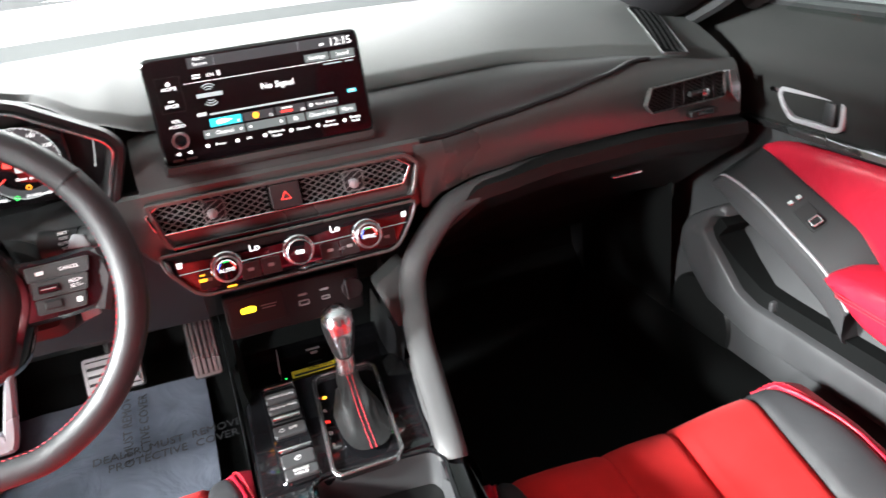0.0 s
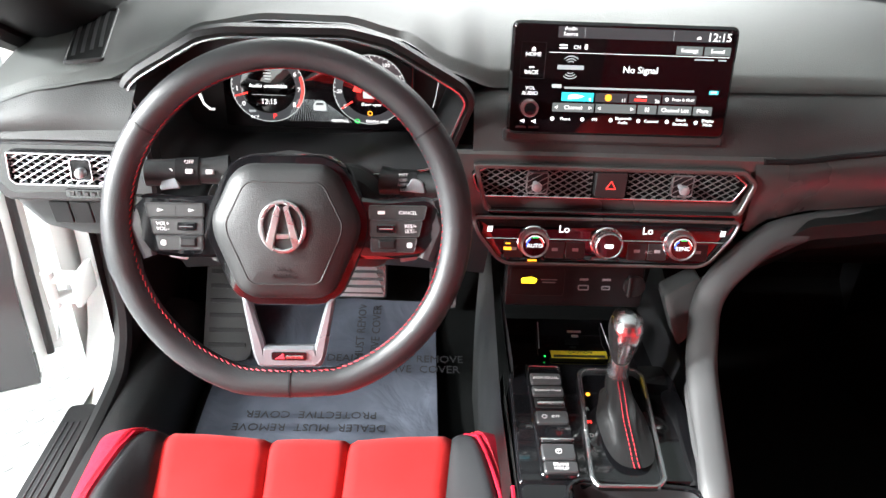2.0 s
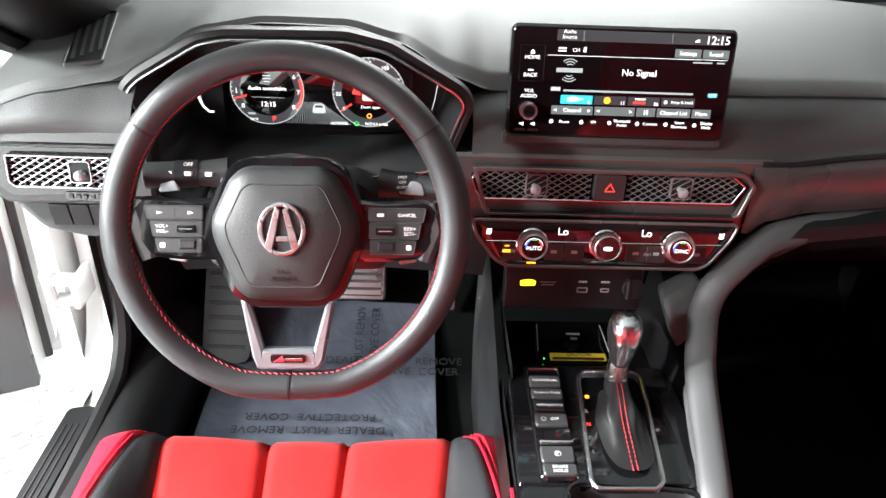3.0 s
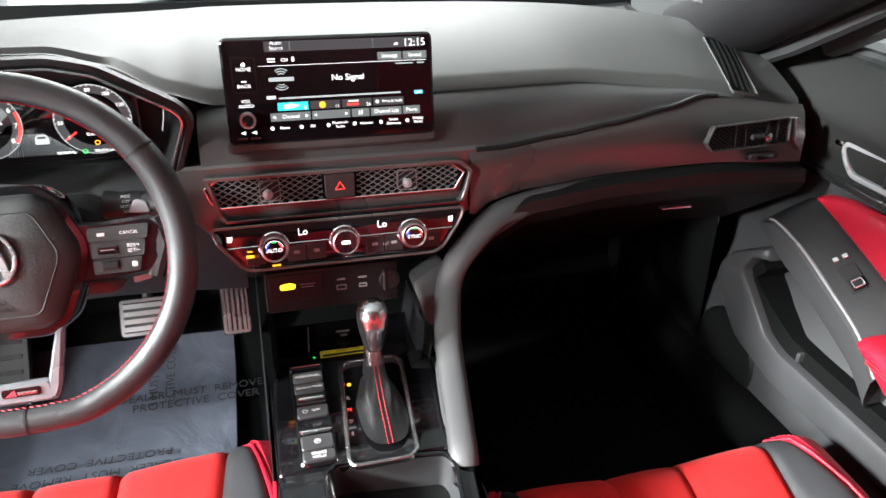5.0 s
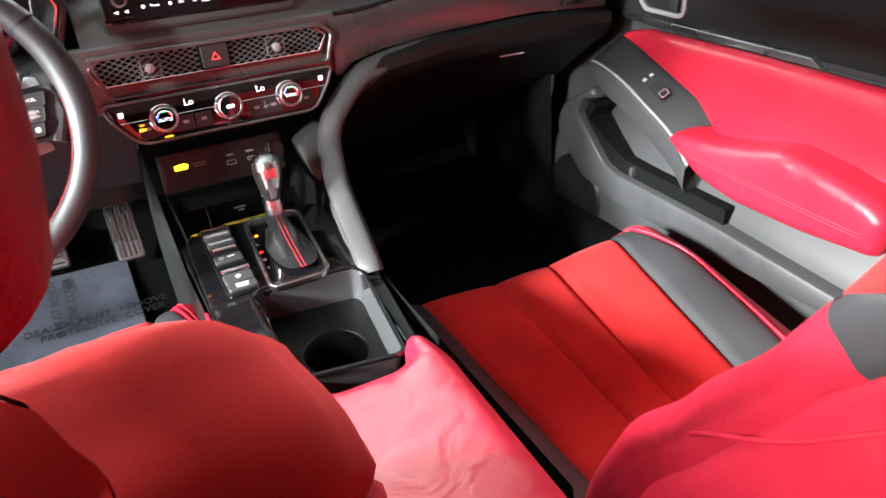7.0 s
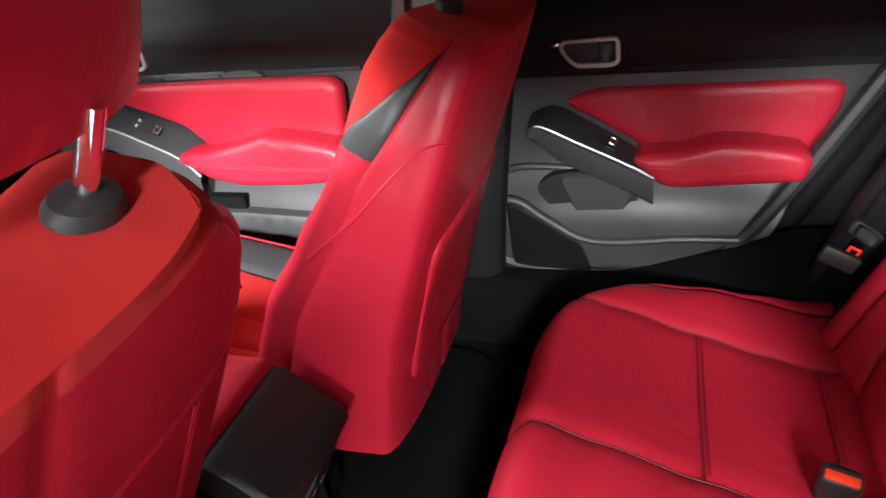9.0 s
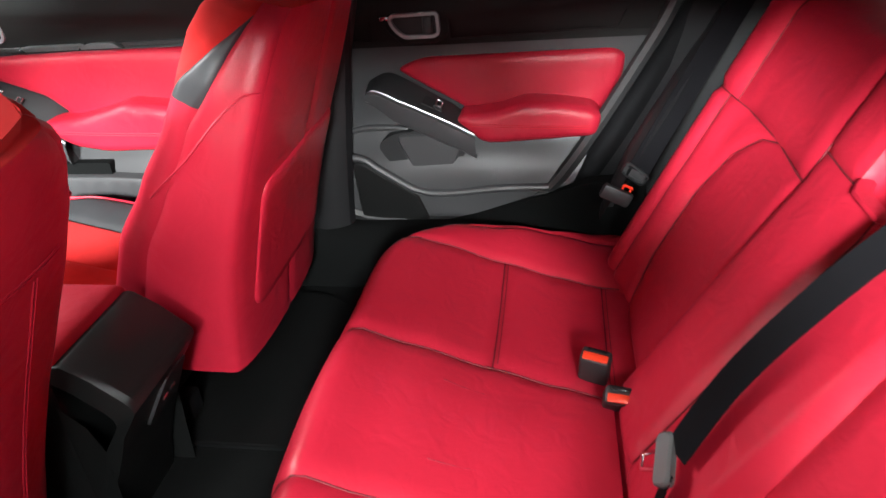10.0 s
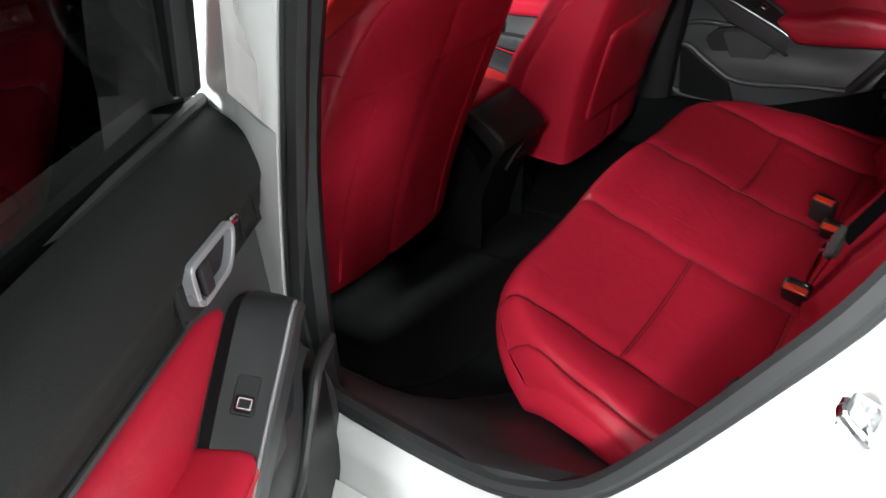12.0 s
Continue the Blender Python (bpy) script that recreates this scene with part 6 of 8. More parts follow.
def make_seat(nm, lab, cx, fy, fz, by, bz, recline, post_h, H=0.592, gap=0.050, ahead=0.034, wrap=0.10, inlay=(0.45, 0.578), cap_t=None):
    """A front seat: fy, fz its cushion's front edge, by, bz the lower rear edge of its back."""
    seat = thing(nm, lab, "car seat", group="front seats")
    base = Vector((cx, fy, 0))

    def edges(s):
        ws = 0.19 - 0.05 * min(1, max(0, s) / 0.45)
        wb = ws + lerp(0.006, 0.072, min(1, max(0, s - 0.005) / 0.16) ** 0.6)
        k = 0.053 * (1 - 0.35 * min(1, max(0, s) / 0.45))
        return [-0.262, -wb, -ws, -k, k, ws, wb, 0.262]

    L = 0.53
    cap_t = cap_t or H

    def panel(name, i, mat, label="", nu=10):
        def f(u, v):
            s = L * v ** 1.15
            e = edges(s)
            x = lerp(e[i], e[i + 1], u)
            edge = min(u, 1 - u) * (e[i + 1] - e[i])
            groove = 0.006 * max(0.0, 1 - edge / 0.009) ** 1.5 if 0 < i < 6 or (i == 0 and u > 0.5) or (i == 6 and u < 0.5) else 0.0
            puff = 0.004 * math.sin(math.pi * u) if 1 < i < 5 else 0.0
            return base + Vector((x, -s, cushion_z(x, s, fz) - groove + puff))
        return part(name, surface(f, nu, 34), mat, seat, label, sharp=70)

    panel("bolster", 0, RED, "red leather outer bolster", 14)
    panel("bolster_inlay", 1, BLACK_LEATHER, "black leather inlay")
    for i in (2, 3, 4):
        panel("cushion_panel", i, SUEDE, "red suede cushion panel", 14)
    panel("bolster_inlay", 5, BLACK_LEATHER)
    panel("bolster", 6, RED, "", 14)
    # front face and sides
    def skirt(u, v):
        a = lerp(-1, 1, u)
        x = 0.262 * a
        z0 = cushion_z(x, 0.0, fz)
        return base + Vector((x * (1 - 0.03 * v), 0.004 * math.sin(3 * v) - 0.05 * v * v, lerp(z0, 0.36 + (fz - 0.51), v)))
    part("cushion_front", surface(skirt, 30, 8), RED, seat)
    for s in (-1, 1):
        def side(u, v):
            y = -L * u
            z0 = cushion_z(s * 0.262, L * u ** 1.0, fz)
            return base + Vector((s * (0.262 + 0.012 * math.sin(3.1 * v)), y, lerp(z0, 0.36, v)))
        part("cushion_side", surface(side, 20, 6), RED, seat)
        part("piping", tube([base + Vector((s * (edges(q)[6] + 0.001), -q, cushion_z(edges(q)[6], q, fz) + 0.0005)) for q in [0.012 + 0.03 * k for k in range(17)]], 0.0022, 6), RED, seat)
        th = bmesh.new()
        for k in range(70):
            q = 0.014 + k * 0.006
            x = edges(q)[6] + 0.008
            a = base + Vector((s * x, -q, cushion_z(x, q, fz) + 0.001))
            b = base + Vector((s * (x + 0.002), -q - 0.0035, cushion_z(x + 0.002, q + 0.0035, fz) + 0.001))
            tube([a, b], 0.0007, 4, bm=th)
        part("stitching", th, STITCH, seat)
        part("rail", rbox((cx + s * 0.19, fy - 0.28, 0.315), (0.04, 0.50, 0.045), 0.006), DARK, seat)
    part("seat_base", rbox((cx, fy - 0.29, 0.355 + (fz - 0.51) * 0.5), (0.44, 0.42, 0.05), 0.01), DARK, seat)
    # backrest in its own frame: x across, t up along a spine that leans further back with height, h towards the front
    def lean(t):
        f = max(0.0, min(1.0, t / 0.36))
        return radians(recline - 11.5 * (1 - f * f * (3 - 2 * f)))

    steps = 60
    spine = [Vector((cx, by, bz))]
    for k in range(steps):
        g = lean((k + 0.5) * 0.9 / steps)
        spine.append(spine[-1] + Vector((0, -math.sin(g), math.cos(g))) * 0.9 / steps)
    a = lean(H)
    up, fr = Vector((0, -math.sin(a), math.cos(a))), Vector((0, math.cos(a), math.sin(a)))

    def place(x, t, h):
        q = max(0.0, t) / 0.9 * steps
        k = min(int(q), steps - 1)
        g = lean(t)
        return spine[k].lerp(spine[k + 1], q - k) + Vector((x, math.cos(g) * h, math.sin(g) * h))

    WID = [(0.0, 0.214, 0.225), (0.10, 0.222, 0.218), (0.20, 0.232, 0.200), (0.30, 0.240, 0.165), (0.40, 0.240, 0.140), (0.48, 0.232, 0.132), (0.53, 0.220, 0.130), (0.56, 0.206, 0.124), (0.578, 0.192, 0.118), (0.590, 0.172, 0.108), (0.600, 0.145, 0.096)]

    def ring(t, k):
        """Point k in 0..1 round the half section from the rear middle to the front middle."""
        w, d = table(WID, t)
        # rear face slightly bowed, corner, side, bolster, front
        if k < 0.28:
            f = k / 0.28
            return Vector((f * (w - 0.022), 0.010 * f ** 4 - 0.004 * math.cos(f * 1.57)))
        if k < 0.36:
            f = (k - 0.28) / 0.08
            return Vector((w - 0.022 + 0.022 * math.sin(f * 1.5708), 0.010 + 0.024 * (1 - math.cos(f * 1.5708))))
        if k < 0.58:
            f = (k - 0.36) / 0.22
            return Vector((w + 0.010 * math.sin(math.pi * f), lerp(0.034, d - 0.022, f)))
        if k < 0.68:
            f = (k - 0.58) / 0.10
            return Vector((w - 0.030 * (1 - math.cos(f * 1.5708)), d - 0.022 + 0.022 * math.sin(f * 1.5708)))
        f = (k - 0.68) / 0.32
        dip = 0.050 if t < 0.46 else lerp(0.050, 0.012, min(1, (t - 0.46) / 0.1))
        return Vector(((w - 0.030) * (1 - f), d - dip * math.sin(min(1, f * 1.7) * 1.5708) ** 1.3))

    def back(name, k0, k1, mat, side, label="", t0=0.0, t1=H, nu=12, nv=44, lift=0.0, k0f=None, k1f=None):
        def f(u, v):
            t = lerp(t0, t1, v)
            a0, a1 = (k0f(t) if k0f else k0), (k1f(t) if k1f else k1)
            k = lerp(a0, a1, u)
            q = ring(t, k)
            e = min(u, 1 - u) * abs(a1 - a0)
            g = 0.0035 * max(0.0, 1 - e / 0.012)
            n = Vector((q.x - 0.0, q.y - 0.075))
            n = n.normalized() if n.length > 1e-6 else Vector((0, -1))
            q = q + n * (lift - g)
            return place(side * q.x, t, q.y)
        return part(name, surface(f, nu, nv), mat, seat, label, sharp=75)

    for s in (-1, 1):
        back("back_panel", 0.0, 0.30, RED, s, "smooth red leather back panel", t1=0.43, nu=14)
        back("back_yoke", 0.0, 0.30, RED, s, "", t0=0.43, t1=cap_t, nu=14, nv=20)
        edge = lambda t: 0.53 - wrap * min(1.25, max(0, (t - 0.42) / 0.125))
        t_in, t_out = inlay
        front_edge = lambda t: lerp(0.67, edge(t_out), (t - t_in) / (t_out - t_in))
        back("side_panel", 0.30, 0.50, RED, s, "red leather side panel", t1=cap_t, nu=14, k1f=edge)
        if cap_t < H:
            back("shoulder_wrap", 0.0, 0.37, SUEDE, s, "", t0=cap_t, nu=20, nv=12, k1f=edge)
        back("back_bolster", 0.53, 0.68, RED, s, "", t1=t_in, nu=10, k0f=edge)
        back("bolster_inlay", 0.53, 0.64, BLACK_LEATHER, s, "black leather shoulder inlay", t0=t_in, t1=t_out, nu=8, nv=16, k0f=edge, k1f=front_edge)
        back("shoulder", 0.64, 0.68, SUEDE, s, "", t0=t_in, t1=t_out, nu=8, nv=16, k0f=front_edge)
        back("shoulder", 0.46, 0.68, SUEDE, s, "", t0=t_out, t1=H, nu=14, nv=20, k0f=edge)
        back("back_cushion", 0.68, 1.0, SUEDE, s, "red suede back cushion", nu=10)
        seam = []
        for i in range(25):
            f = i / 24
            k, t = lerp(0.57, 0.315, f), 0.30 + 0.19 * math.sin(f * 1.5708)
            q = ring(t, k)
            seam.append(place(s * (q.x + 0.0012), t, q.y))
        part("side_seam", tube(seam, 0.0018, 6), RED, seat)
    # close the top
    topr = [place(s * ring(H, k).x, H, ring(H, k).y) for s, ks in ((1, [i / 20 for i in range(21)]), (-1, [1 - i / 20 for i in range(1, 20)])) for k in ks]
    bt = bmesh.new()
    cv = bt.verts.new(place(0, H + 0.004, 0.050))
    vs = [bt.verts.new(p) for p in topr]
    for i in range(len(vs)):
        bt.faces.new((vs[i], vs[(i + 1) % len(vs)], cv))
    part("back_top", bt, SUEDE, seat)
    botr = [place(s * ring(0, k).x, 0, ring(0, k).y) for s, ks in ((1, [i / 20 for i in range(21)]), (-1, [1 - i / 20 for i in range(1, 20)])) for k in ks]
    bb = bmesh.new()
    bb.faces.new([bb.verts.new(p) for p in botr])
    part("back_foot", bb, DARK, seat)
    # map pocket on the rear of the back
    pk = pillow(rounded([(-0.165, 0.10), (0.165, 0.10), (0.178, 0.34), (0.0, 0.352), (-0.178, 0.34)], 0.03, 4), [(0.0, 0.0), (0.0, 0.003), (0.006, 0.006)], lambda u, v, h: place(u, v, -0.002 - h + 0.008 * (u / 0.19) ** 4))
    if cx > 0:
        part("map_pocket", pk, RED, seat, "red leather map pocket", sharp=60)
    else:
        pk.free()
        for line in ([(-0.20, 0.445), (0.0, 0.452), (0.20, 0.445)], [(0.15, 0.44), (0.156, 0.25), (0.148, 0.02)], [(-0.15, 0.44), (-0.156, 0.25), (-0.148, 0.02)]):
            for off in (0.0, 0.005):
                part("rear_seam", tube([place(p.x + (off if abs(line[0][0]) < 0.18 else 0), p.y + (off if abs(line[0][0]) > 0.18 else 0), -0.0035 + 0.010 * (abs(p.x) / 0.20) ** 4) for p in spline([(x, t, 0) for x, t in line], 16)], 0.0008, 5), RED, seat)
    # headrest on two posts
    for s in (-1, 1):
        pb = place(s * 0.090, H + 0.001, post_h)
        part("headrest_boot", lathe([(0.027, -0.004), (0.028, 0.004), (0.024, 0.012), (0.016, 0.016), (0.009, 0.018)], Matrix.Translation(pb) @ Matrix.Rotation(a, 4, "X") @ Matrix.Diagonal((0.85, 0.62, 0.8, 1)), 24), RUBBER, seat, "black plastic post guide")
        part("headrest_post", tube([pb + up * 0.005, pb + up * (gap + 0.012)], 0.0062, 14), CHROME, seat, "chrome headrest post")
    hr = []
    for i in range(15):
        f = i / 14
        t = H + gap + 0.200 * f
        e = math.sin(math.pi * min(1, max(0.0, f * 0.92 + 0.05))) ** 0.45
        w, d = (0.172 - 0.024 * f) * (0.88 + 0.12 * e), 0.058 * (0.70 + 0.30 * e)
        hr.append([place(w * sgnpow(math.cos(q), 0.60), t, post_h + ahead + 0.045 * f + d * sgnpow(math.sin(q), 0.75)) for q in [2 * math.pi * k / 48 for k in range(48)]])
    part("headrest", grid(hr, closed=True, caps=True), RED, seat, "red leather headrest", sharp=80)
    return seat


make_seat("passenger_seat", "red leather and suede passenger seat with black inlays", 0.376, 0.436, 0.514, -0.216, 0.400, 21.0, 0.076, 0.590, gap=0.016, ahead=0.062)
make_seat("driver_seat", "red leather and suede driver's seat with black inlays, moved forward", -0.364, 0.570, 0.545, -0.090, 0.412, 26.5, 0.052, 0.612, gap=0.049, ahead=0.044, wrap=0.136, inlay=(0.30, 0.42), cap_t=0.590)

# ---------------------------------------------------------------- rear bench
bench = thing("rear_seat", "red leather rear bench with three places", "rear seat")


def bench_front(x):
    """The cushion's front edge in plan, its corner rounded."""
    ax, n = abs(x), 9
    return sum(bench_plan(ax + 0.045 * (2 * k / (n - 1) - 1)) for k in range(n)) / n


def bench_plan(x):
    return table([(0.0, -0.378), (0.36, -0.380), (0.42, -0.390), (0.47, -0.415), (0.52, -0.460), (0.57, -0.530), (0.605, -0.610), (0.625, -0.70), (0.63, -0.80)], abs(x))[0]


def bench_base(y):
    """The cushion's fall from its front edge to the rear."""
    return table([(-0.86, 0.384), (-0.80, 0.391), (-0.72, 0.413), (-0.622, 0.445), (-0.50, 0.489), (-0.40, 0.527), (-0.30, 0.560)], y)[0]


def bench_z(x, y):
    ax = abs(x)
    s = bench_front(x) - y
    z = bench_base(y)
    if ax < 0.145:
        z += 0.010 * math.cos(ax / 0.145 * 1.5)
    elif ax < 0.457:
        z -= 0.010 * math.sin(math.pi * (ax - 0.145) / 0.312)
    else:
        rise = max(0.0, min(1.0, s / 0.16))
        z += 0.026 * math.sin(min(1.3, (ax - 0.457) / 0.115) * 1.57) * rise * rise * (3 - 2 * rise)
    f = max(0.0, (0.060 - s) / 0.060)
    return z - 0.062 * f ** 2.4


def bench_strip(a, b, y1, nm, lab="", nu=12, nv=30):
    """A panel between two seams that run back from the front edge: a(v), b(v) give x at v from front to rear."""
    def f(u, v):
        x = lerp(a(v), b(v), u)
        y = lerp(bench_front(x), y1, v)
        eu = min(u, 1 - u) * abs(b(v) - a(v))
        g = 0.006 * max(0.0, 1 - eu / 0.010) ** 1.5
        return Vector((x, y, bench_z(x, y) - g + 0.003 * math.sin(math.pi * u)))
    part("seam", tube([f(0.0, k / 24) + Vector((0, 0, 0.0018)) for k in range(25)], 0.0011, 5), SEAM, bench)
    return part(nm, surface(f, nu, nv), RED, bench, lab, sharp=70)


def bench_cross(x0, x1, y0, y1, nm="cushion_panel", lab="", nu=16, nv=14, front=False):
    """A panel between two cross seams at y0 (or the front edge) and y1."""
    def f(u, v):
        x = lerp(x0, x1, u)
        y = lerp(bench_front(x) if front else y0, y1, v)
        eu, ev = min(u, 1 - u) * abs(x1 - x0), min(1 if front else v, 1 - v) * abs(y1 - y0)
        if front:
            ev = (1 - v) * abs(y1 - bench_front(x))
        g = 0.006 * max(0.0, 1 - min(eu, ev) / 0.010) ** 1.5
        return Vector((x, y, bench_z(x, y) - g + 0.004 * math.sin(math.pi * u) * math.sin(math.pi * min(1, v * 1.2))))
    part("seam", tube([f(k / 14, 1.0) + Vector((0, 0, 0.0018)) for k in range(15)], 0.0011, 5), SEAM, bench)
    return part(nm, surface(f, nu, nv), RED, bench, lab, sharp=70)


for s in (-1, 1):
    bench_cross(s * 0.145, s * 0.457, 0, -0.622, "cushion_panel", "smooth red leather seat panel", 18, 26, True)
    bench_cross(s * 0.145, s * 0.457, -0.622, -0.800)
    bench_cross(s * 0.145, s * 0.457, -0.800, -0.860, nv=5)
    bench_strip(lambda v: s * 0.457, lambda v: s * (0.520 + 0.055 * math.sin(min(1, v * 1.6) * 1.57)), -0.835, "cushion_bolster", "raised red leather side bolster")
    bench_strip(lambda v: s * (0.520 + 0.055 * math.sin(min(1, v * 1.6) * 1.57)), lambda v: s * (0.560 + 0.068 * math.sin(min(1, v * 1.6) * 1.57)), -0.845, "cushion_bolster")
bench_strip(lambda v: -0.145, lambda v: 0.145, -0.800, "middle_cushion", "raised middle place", 18)
bench_strip(lambda v: 0.145, lambda v: 0.146, -0.800, "seam_edge", "", 1)
bench_cross(-0.145, 0.145, -0.800, -0.860, "middle_cushion", nv=5)
for s in (-1, 1):
    part("seam", tube([Vector((s * (0.075 - 0.02 * k / 12), -0.56 - 0.24 * k / 12, bench_z(0.07, -0.56 - 0.24 * k / 12) + 0.001)) for k in range(13)], 0.0011, 5), SEAM, bench)
    for y_ in (-0.622, -0.800):
        part("stitching", tube([Vector((s * lerp(0.155, 0.447, k / 20), y_ - 0.007, bench_z(lerp(0.155, 0.447, k / 20), y_ - 0.007) - 0.0005)) for k in range(21)], 0.0007, 4), SEAM, bench)


# rolled front face, running round the outer corners
def bench_edge(k):
    """Edge of the cushion in plan from one rear corner round the front to the other, k in -1..1."""
    a = abs(k)
    if a < 0.6:
        x = 0.56 * a / 0.6
        return math.copysign(x, k), bench_front(x)
    v = (a - 0.6) / 0.4
    x = 0.56 + 0.068 * math.sin(min(1, v * 1.6) * 1.57)
    return math.copysign(x, k), lerp(bench_front(x), -0.845, v)


def bench_face(u, v):
    x, y = bench_edge(2 * u - 1)
    z = bench_z(x, y) - 0.004
    out = max(0.0, min(1.0, (abs(x) - 0.40) / 0.16))
    inx = math.copysign(1, x) * out * (0.020 * math.sin(3.1 * min(1, v * 1.6)) - 0.15 * v * v)
    return Vector((x + inx, y - 0.085 * v * v * (1 - 0.6 * out) + 0.012 * math.sin(3.1 * min(1, v * 1.5)) * (1 - 0.5 * out), lerp(z, 0.275, v)))


part("cushion_front", surface(bench_face, 130, 16), RED, bench)


def backz(x, t, lift=0.0):
    """Point on the bench's back at height t along it."""
    ax = abs(x)
    h = 0.0
    if ax < 0.165:
        h = 0.040 * (1 - min(1, t / 0.42)) ** 0.8 * (1 - 0.25 * (ax / 0.165) ** 6)
    elif ax < 0.44:
        h = -0.012 * math.sin(math.pi * (ax - 0.165) / 0.275) * min(1, t / 0.1)
    else:
        k = (ax - 0.44) / 0.13
        h = 0.030 * math.sin(min(1.0, k * 1.1) * 2.3) - 0.045 * max(0, k - 0.6) ** 1.5
    h -= 0.05 * max(0, (t - 0.56) / 0.08) ** 2
    h -= 0.03 * max(0, (0.04 - t) / 0.04) ** 2
    a = radians(27)
    n = Vector((0, math.cos(a), math.sin(a)))
    return Vector((x, -0.828, 0.366)) + Vector((0, -math.sin(a), math.cos(a))) * t + n * (h + lift)


def back_outer(t):
    """Outer seam of the padded panel at height t."""
    return table([(0.0, 0.400), (0.12, 0.440), (0.25, 0.440), (0.34, 0.415), (0.39, 0.375), (0.410, 0.330), (0.415, 0.30)], t)[0]


def back_field(xa, xb, t0, t1, nm, lab="", nu=14, nv=26):
    """Leather between two edges xa(t), xb(t), drawn into the seams at its rim."""
    def f(u, v):
        t = lerp(t0, t1, v)
        x = lerp(xa(t), xb(t), u)
        e = min(min(u, 1 - u) * abs(xb(t) - xa(t)), min(v if t0 > 0.01 else 1, 1 - v) * (t1 - t0))
        return backz(x, t, 0.004 * math.sin(math.pi * u) - 0.008 * max(0.0, 1 - e / 0.012) ** 1.5)
    off = Vector((0, 0.0016, 0.0008))
    part("seam", tube([f(1.0, k / 24) + off for k in range(25)], 0.0012, 5), SEAM, bench)
    if t1 < 0.6:
        part("seam", tube([f(k / 14, 1.0) + off for k in range(15)], 0.0012, 5), SEAM, bench)
    return part(nm, surface(f, nu, nv), RED, bench, lab, sharp=70)


for s in (-1, 1):
    back_field(lambda t: s * 0.165, lambda t: s * back_outer(t), 0.0, 0.413, "back_panel", "smooth red leather back panel")
    back_field(lambda t: s * 0.165, lambda t: s * 0.47, 0.413, 0.64, "back_panel", "", 14, 14)
    back_field(lambda t: s * back_outer(t), lambda t: s * 0.49, 0.0, 0.413, "back_bolster", "", 10, 26)
    back_field(lambda t: s * 0.49, lambda t: s * (0.565 - 0.03 * max(0, (0.15 - t) / 0.15) + 0.02 * max(0, t - 0.4)), 0.0, 0.413, "back_bolster", "rounded red leather side bolster", 10, 26)
    back_field(lambda t: s * 0.47, lambda t: s * (0.565 + 0.02 * max(0, t - 0.4)), 0.413, 0.64, "back_bolster", "", 10, 14)
    rim_ = [backz(s * (0.565 - 0.03 * max(0, (0.15 - t) / 0.15) + 0.02 * max(0, t - 0.4)), t, -0.008) for t in [0.64 * k / 20 for k in range(21)]]
    part("back_side", grid([[p, p + Vector((s * 0.006, -0.016, 0)), p + Vector((s * 0.002, -0.10, -0.02))] for p in rim_]), RED, bench)
back_field(lambda t: -0.165, lambda t: -0.004, 0.0, 0.46, "centre_armrest", "folded-up centre armrest", 12, 26)
back_field(lambda t: -0.004, lambda t: 0.165, 0.0, 0.46, "centre_armrest", "", 12, 26)
back_field(lambda t: -0.165, lambda t: -0.055, 0.46, 0.64, "back_panel", "", 8, 12)
back_field(lambda t: 0.055, lambda t: 0.165, 0.46, 0.64, "back_panel", "", 8, 12)
back_field(lambda t: -0.055, lambda t: 0.055, 0.525, 0.64, "back_panel", "", 8, 8)
part("pull_recess", surface(lambda u, v: backz(lerp(-0.056, 0.056, u), lerp(0.458, 0.528, v), -0.030 * math.sin(math.pi * u) ** 0.5 * math.sin(math.pi * min(1, v * 1.02)) ** 0.5), 14, 12), RED, bench, "hollow behind the armrest pull")
pull = tube([backz(-0.05, 0.470, -0.004), backz(-0.03, 0.462, 0.004), backz(0.03, 0.462, 0.004), backz(0.05, 0.470, -0.004)], 0.010, 8, squash=0.5)
part("armrest_pull", pull, RED, bench, "red pull strap of the armrest")
for s in (-1, 1):
    hr = []
    for i in range(11):
        f = i / 10
        e = math.sin(math.pi * (0.06 + 0.88 * f)) ** 0.5
        c = backz(s * 0.31, 0.66 + 0.13 * f, -0.035)
        hr.append([c + Vector((0.12 * e * sgnpow(math.cos(q), 0.6), 0.045 * e * sgnpow(math.sin(q), 0.7), 0)) for q in [2 * math.pi * k / 28 for k in range(28)]])
    part("headrest", grid(hr, closed=True, caps=True), RED, bench)
part("parcel_shelf", rbox((0, -1.40, 0.86), (1.30, 0.50, 0.03), 0.01), CARPET, car)
# belts and buckles
def strap(pts, w, nm, parent, mat=WEB, n=24, lab="", flat=(0, 1, 0)):
    path = spline(pts, n)
    rows = []
    for i, p in enumerate(path):
        t = (path[min(i + 1, n - 1)] - path[max(i - 1, 0)]).normalized()
        nrm = Vector(flat)
        nrm = (nrm - t * nrm.dot(t)).normalized()
        s = t.cross(nrm).normalized()
        rows.append([p + s * w / 2 + nrm * 0.0008, p - s * w / 2 + nrm * 0.0008, p - s * w / 2 - nrm * 0.0008, p + s * w / 2 - nrm * 0.0008])
    return part(nm, grid(rows, closed=True, caps=True), mat, parent, lab)


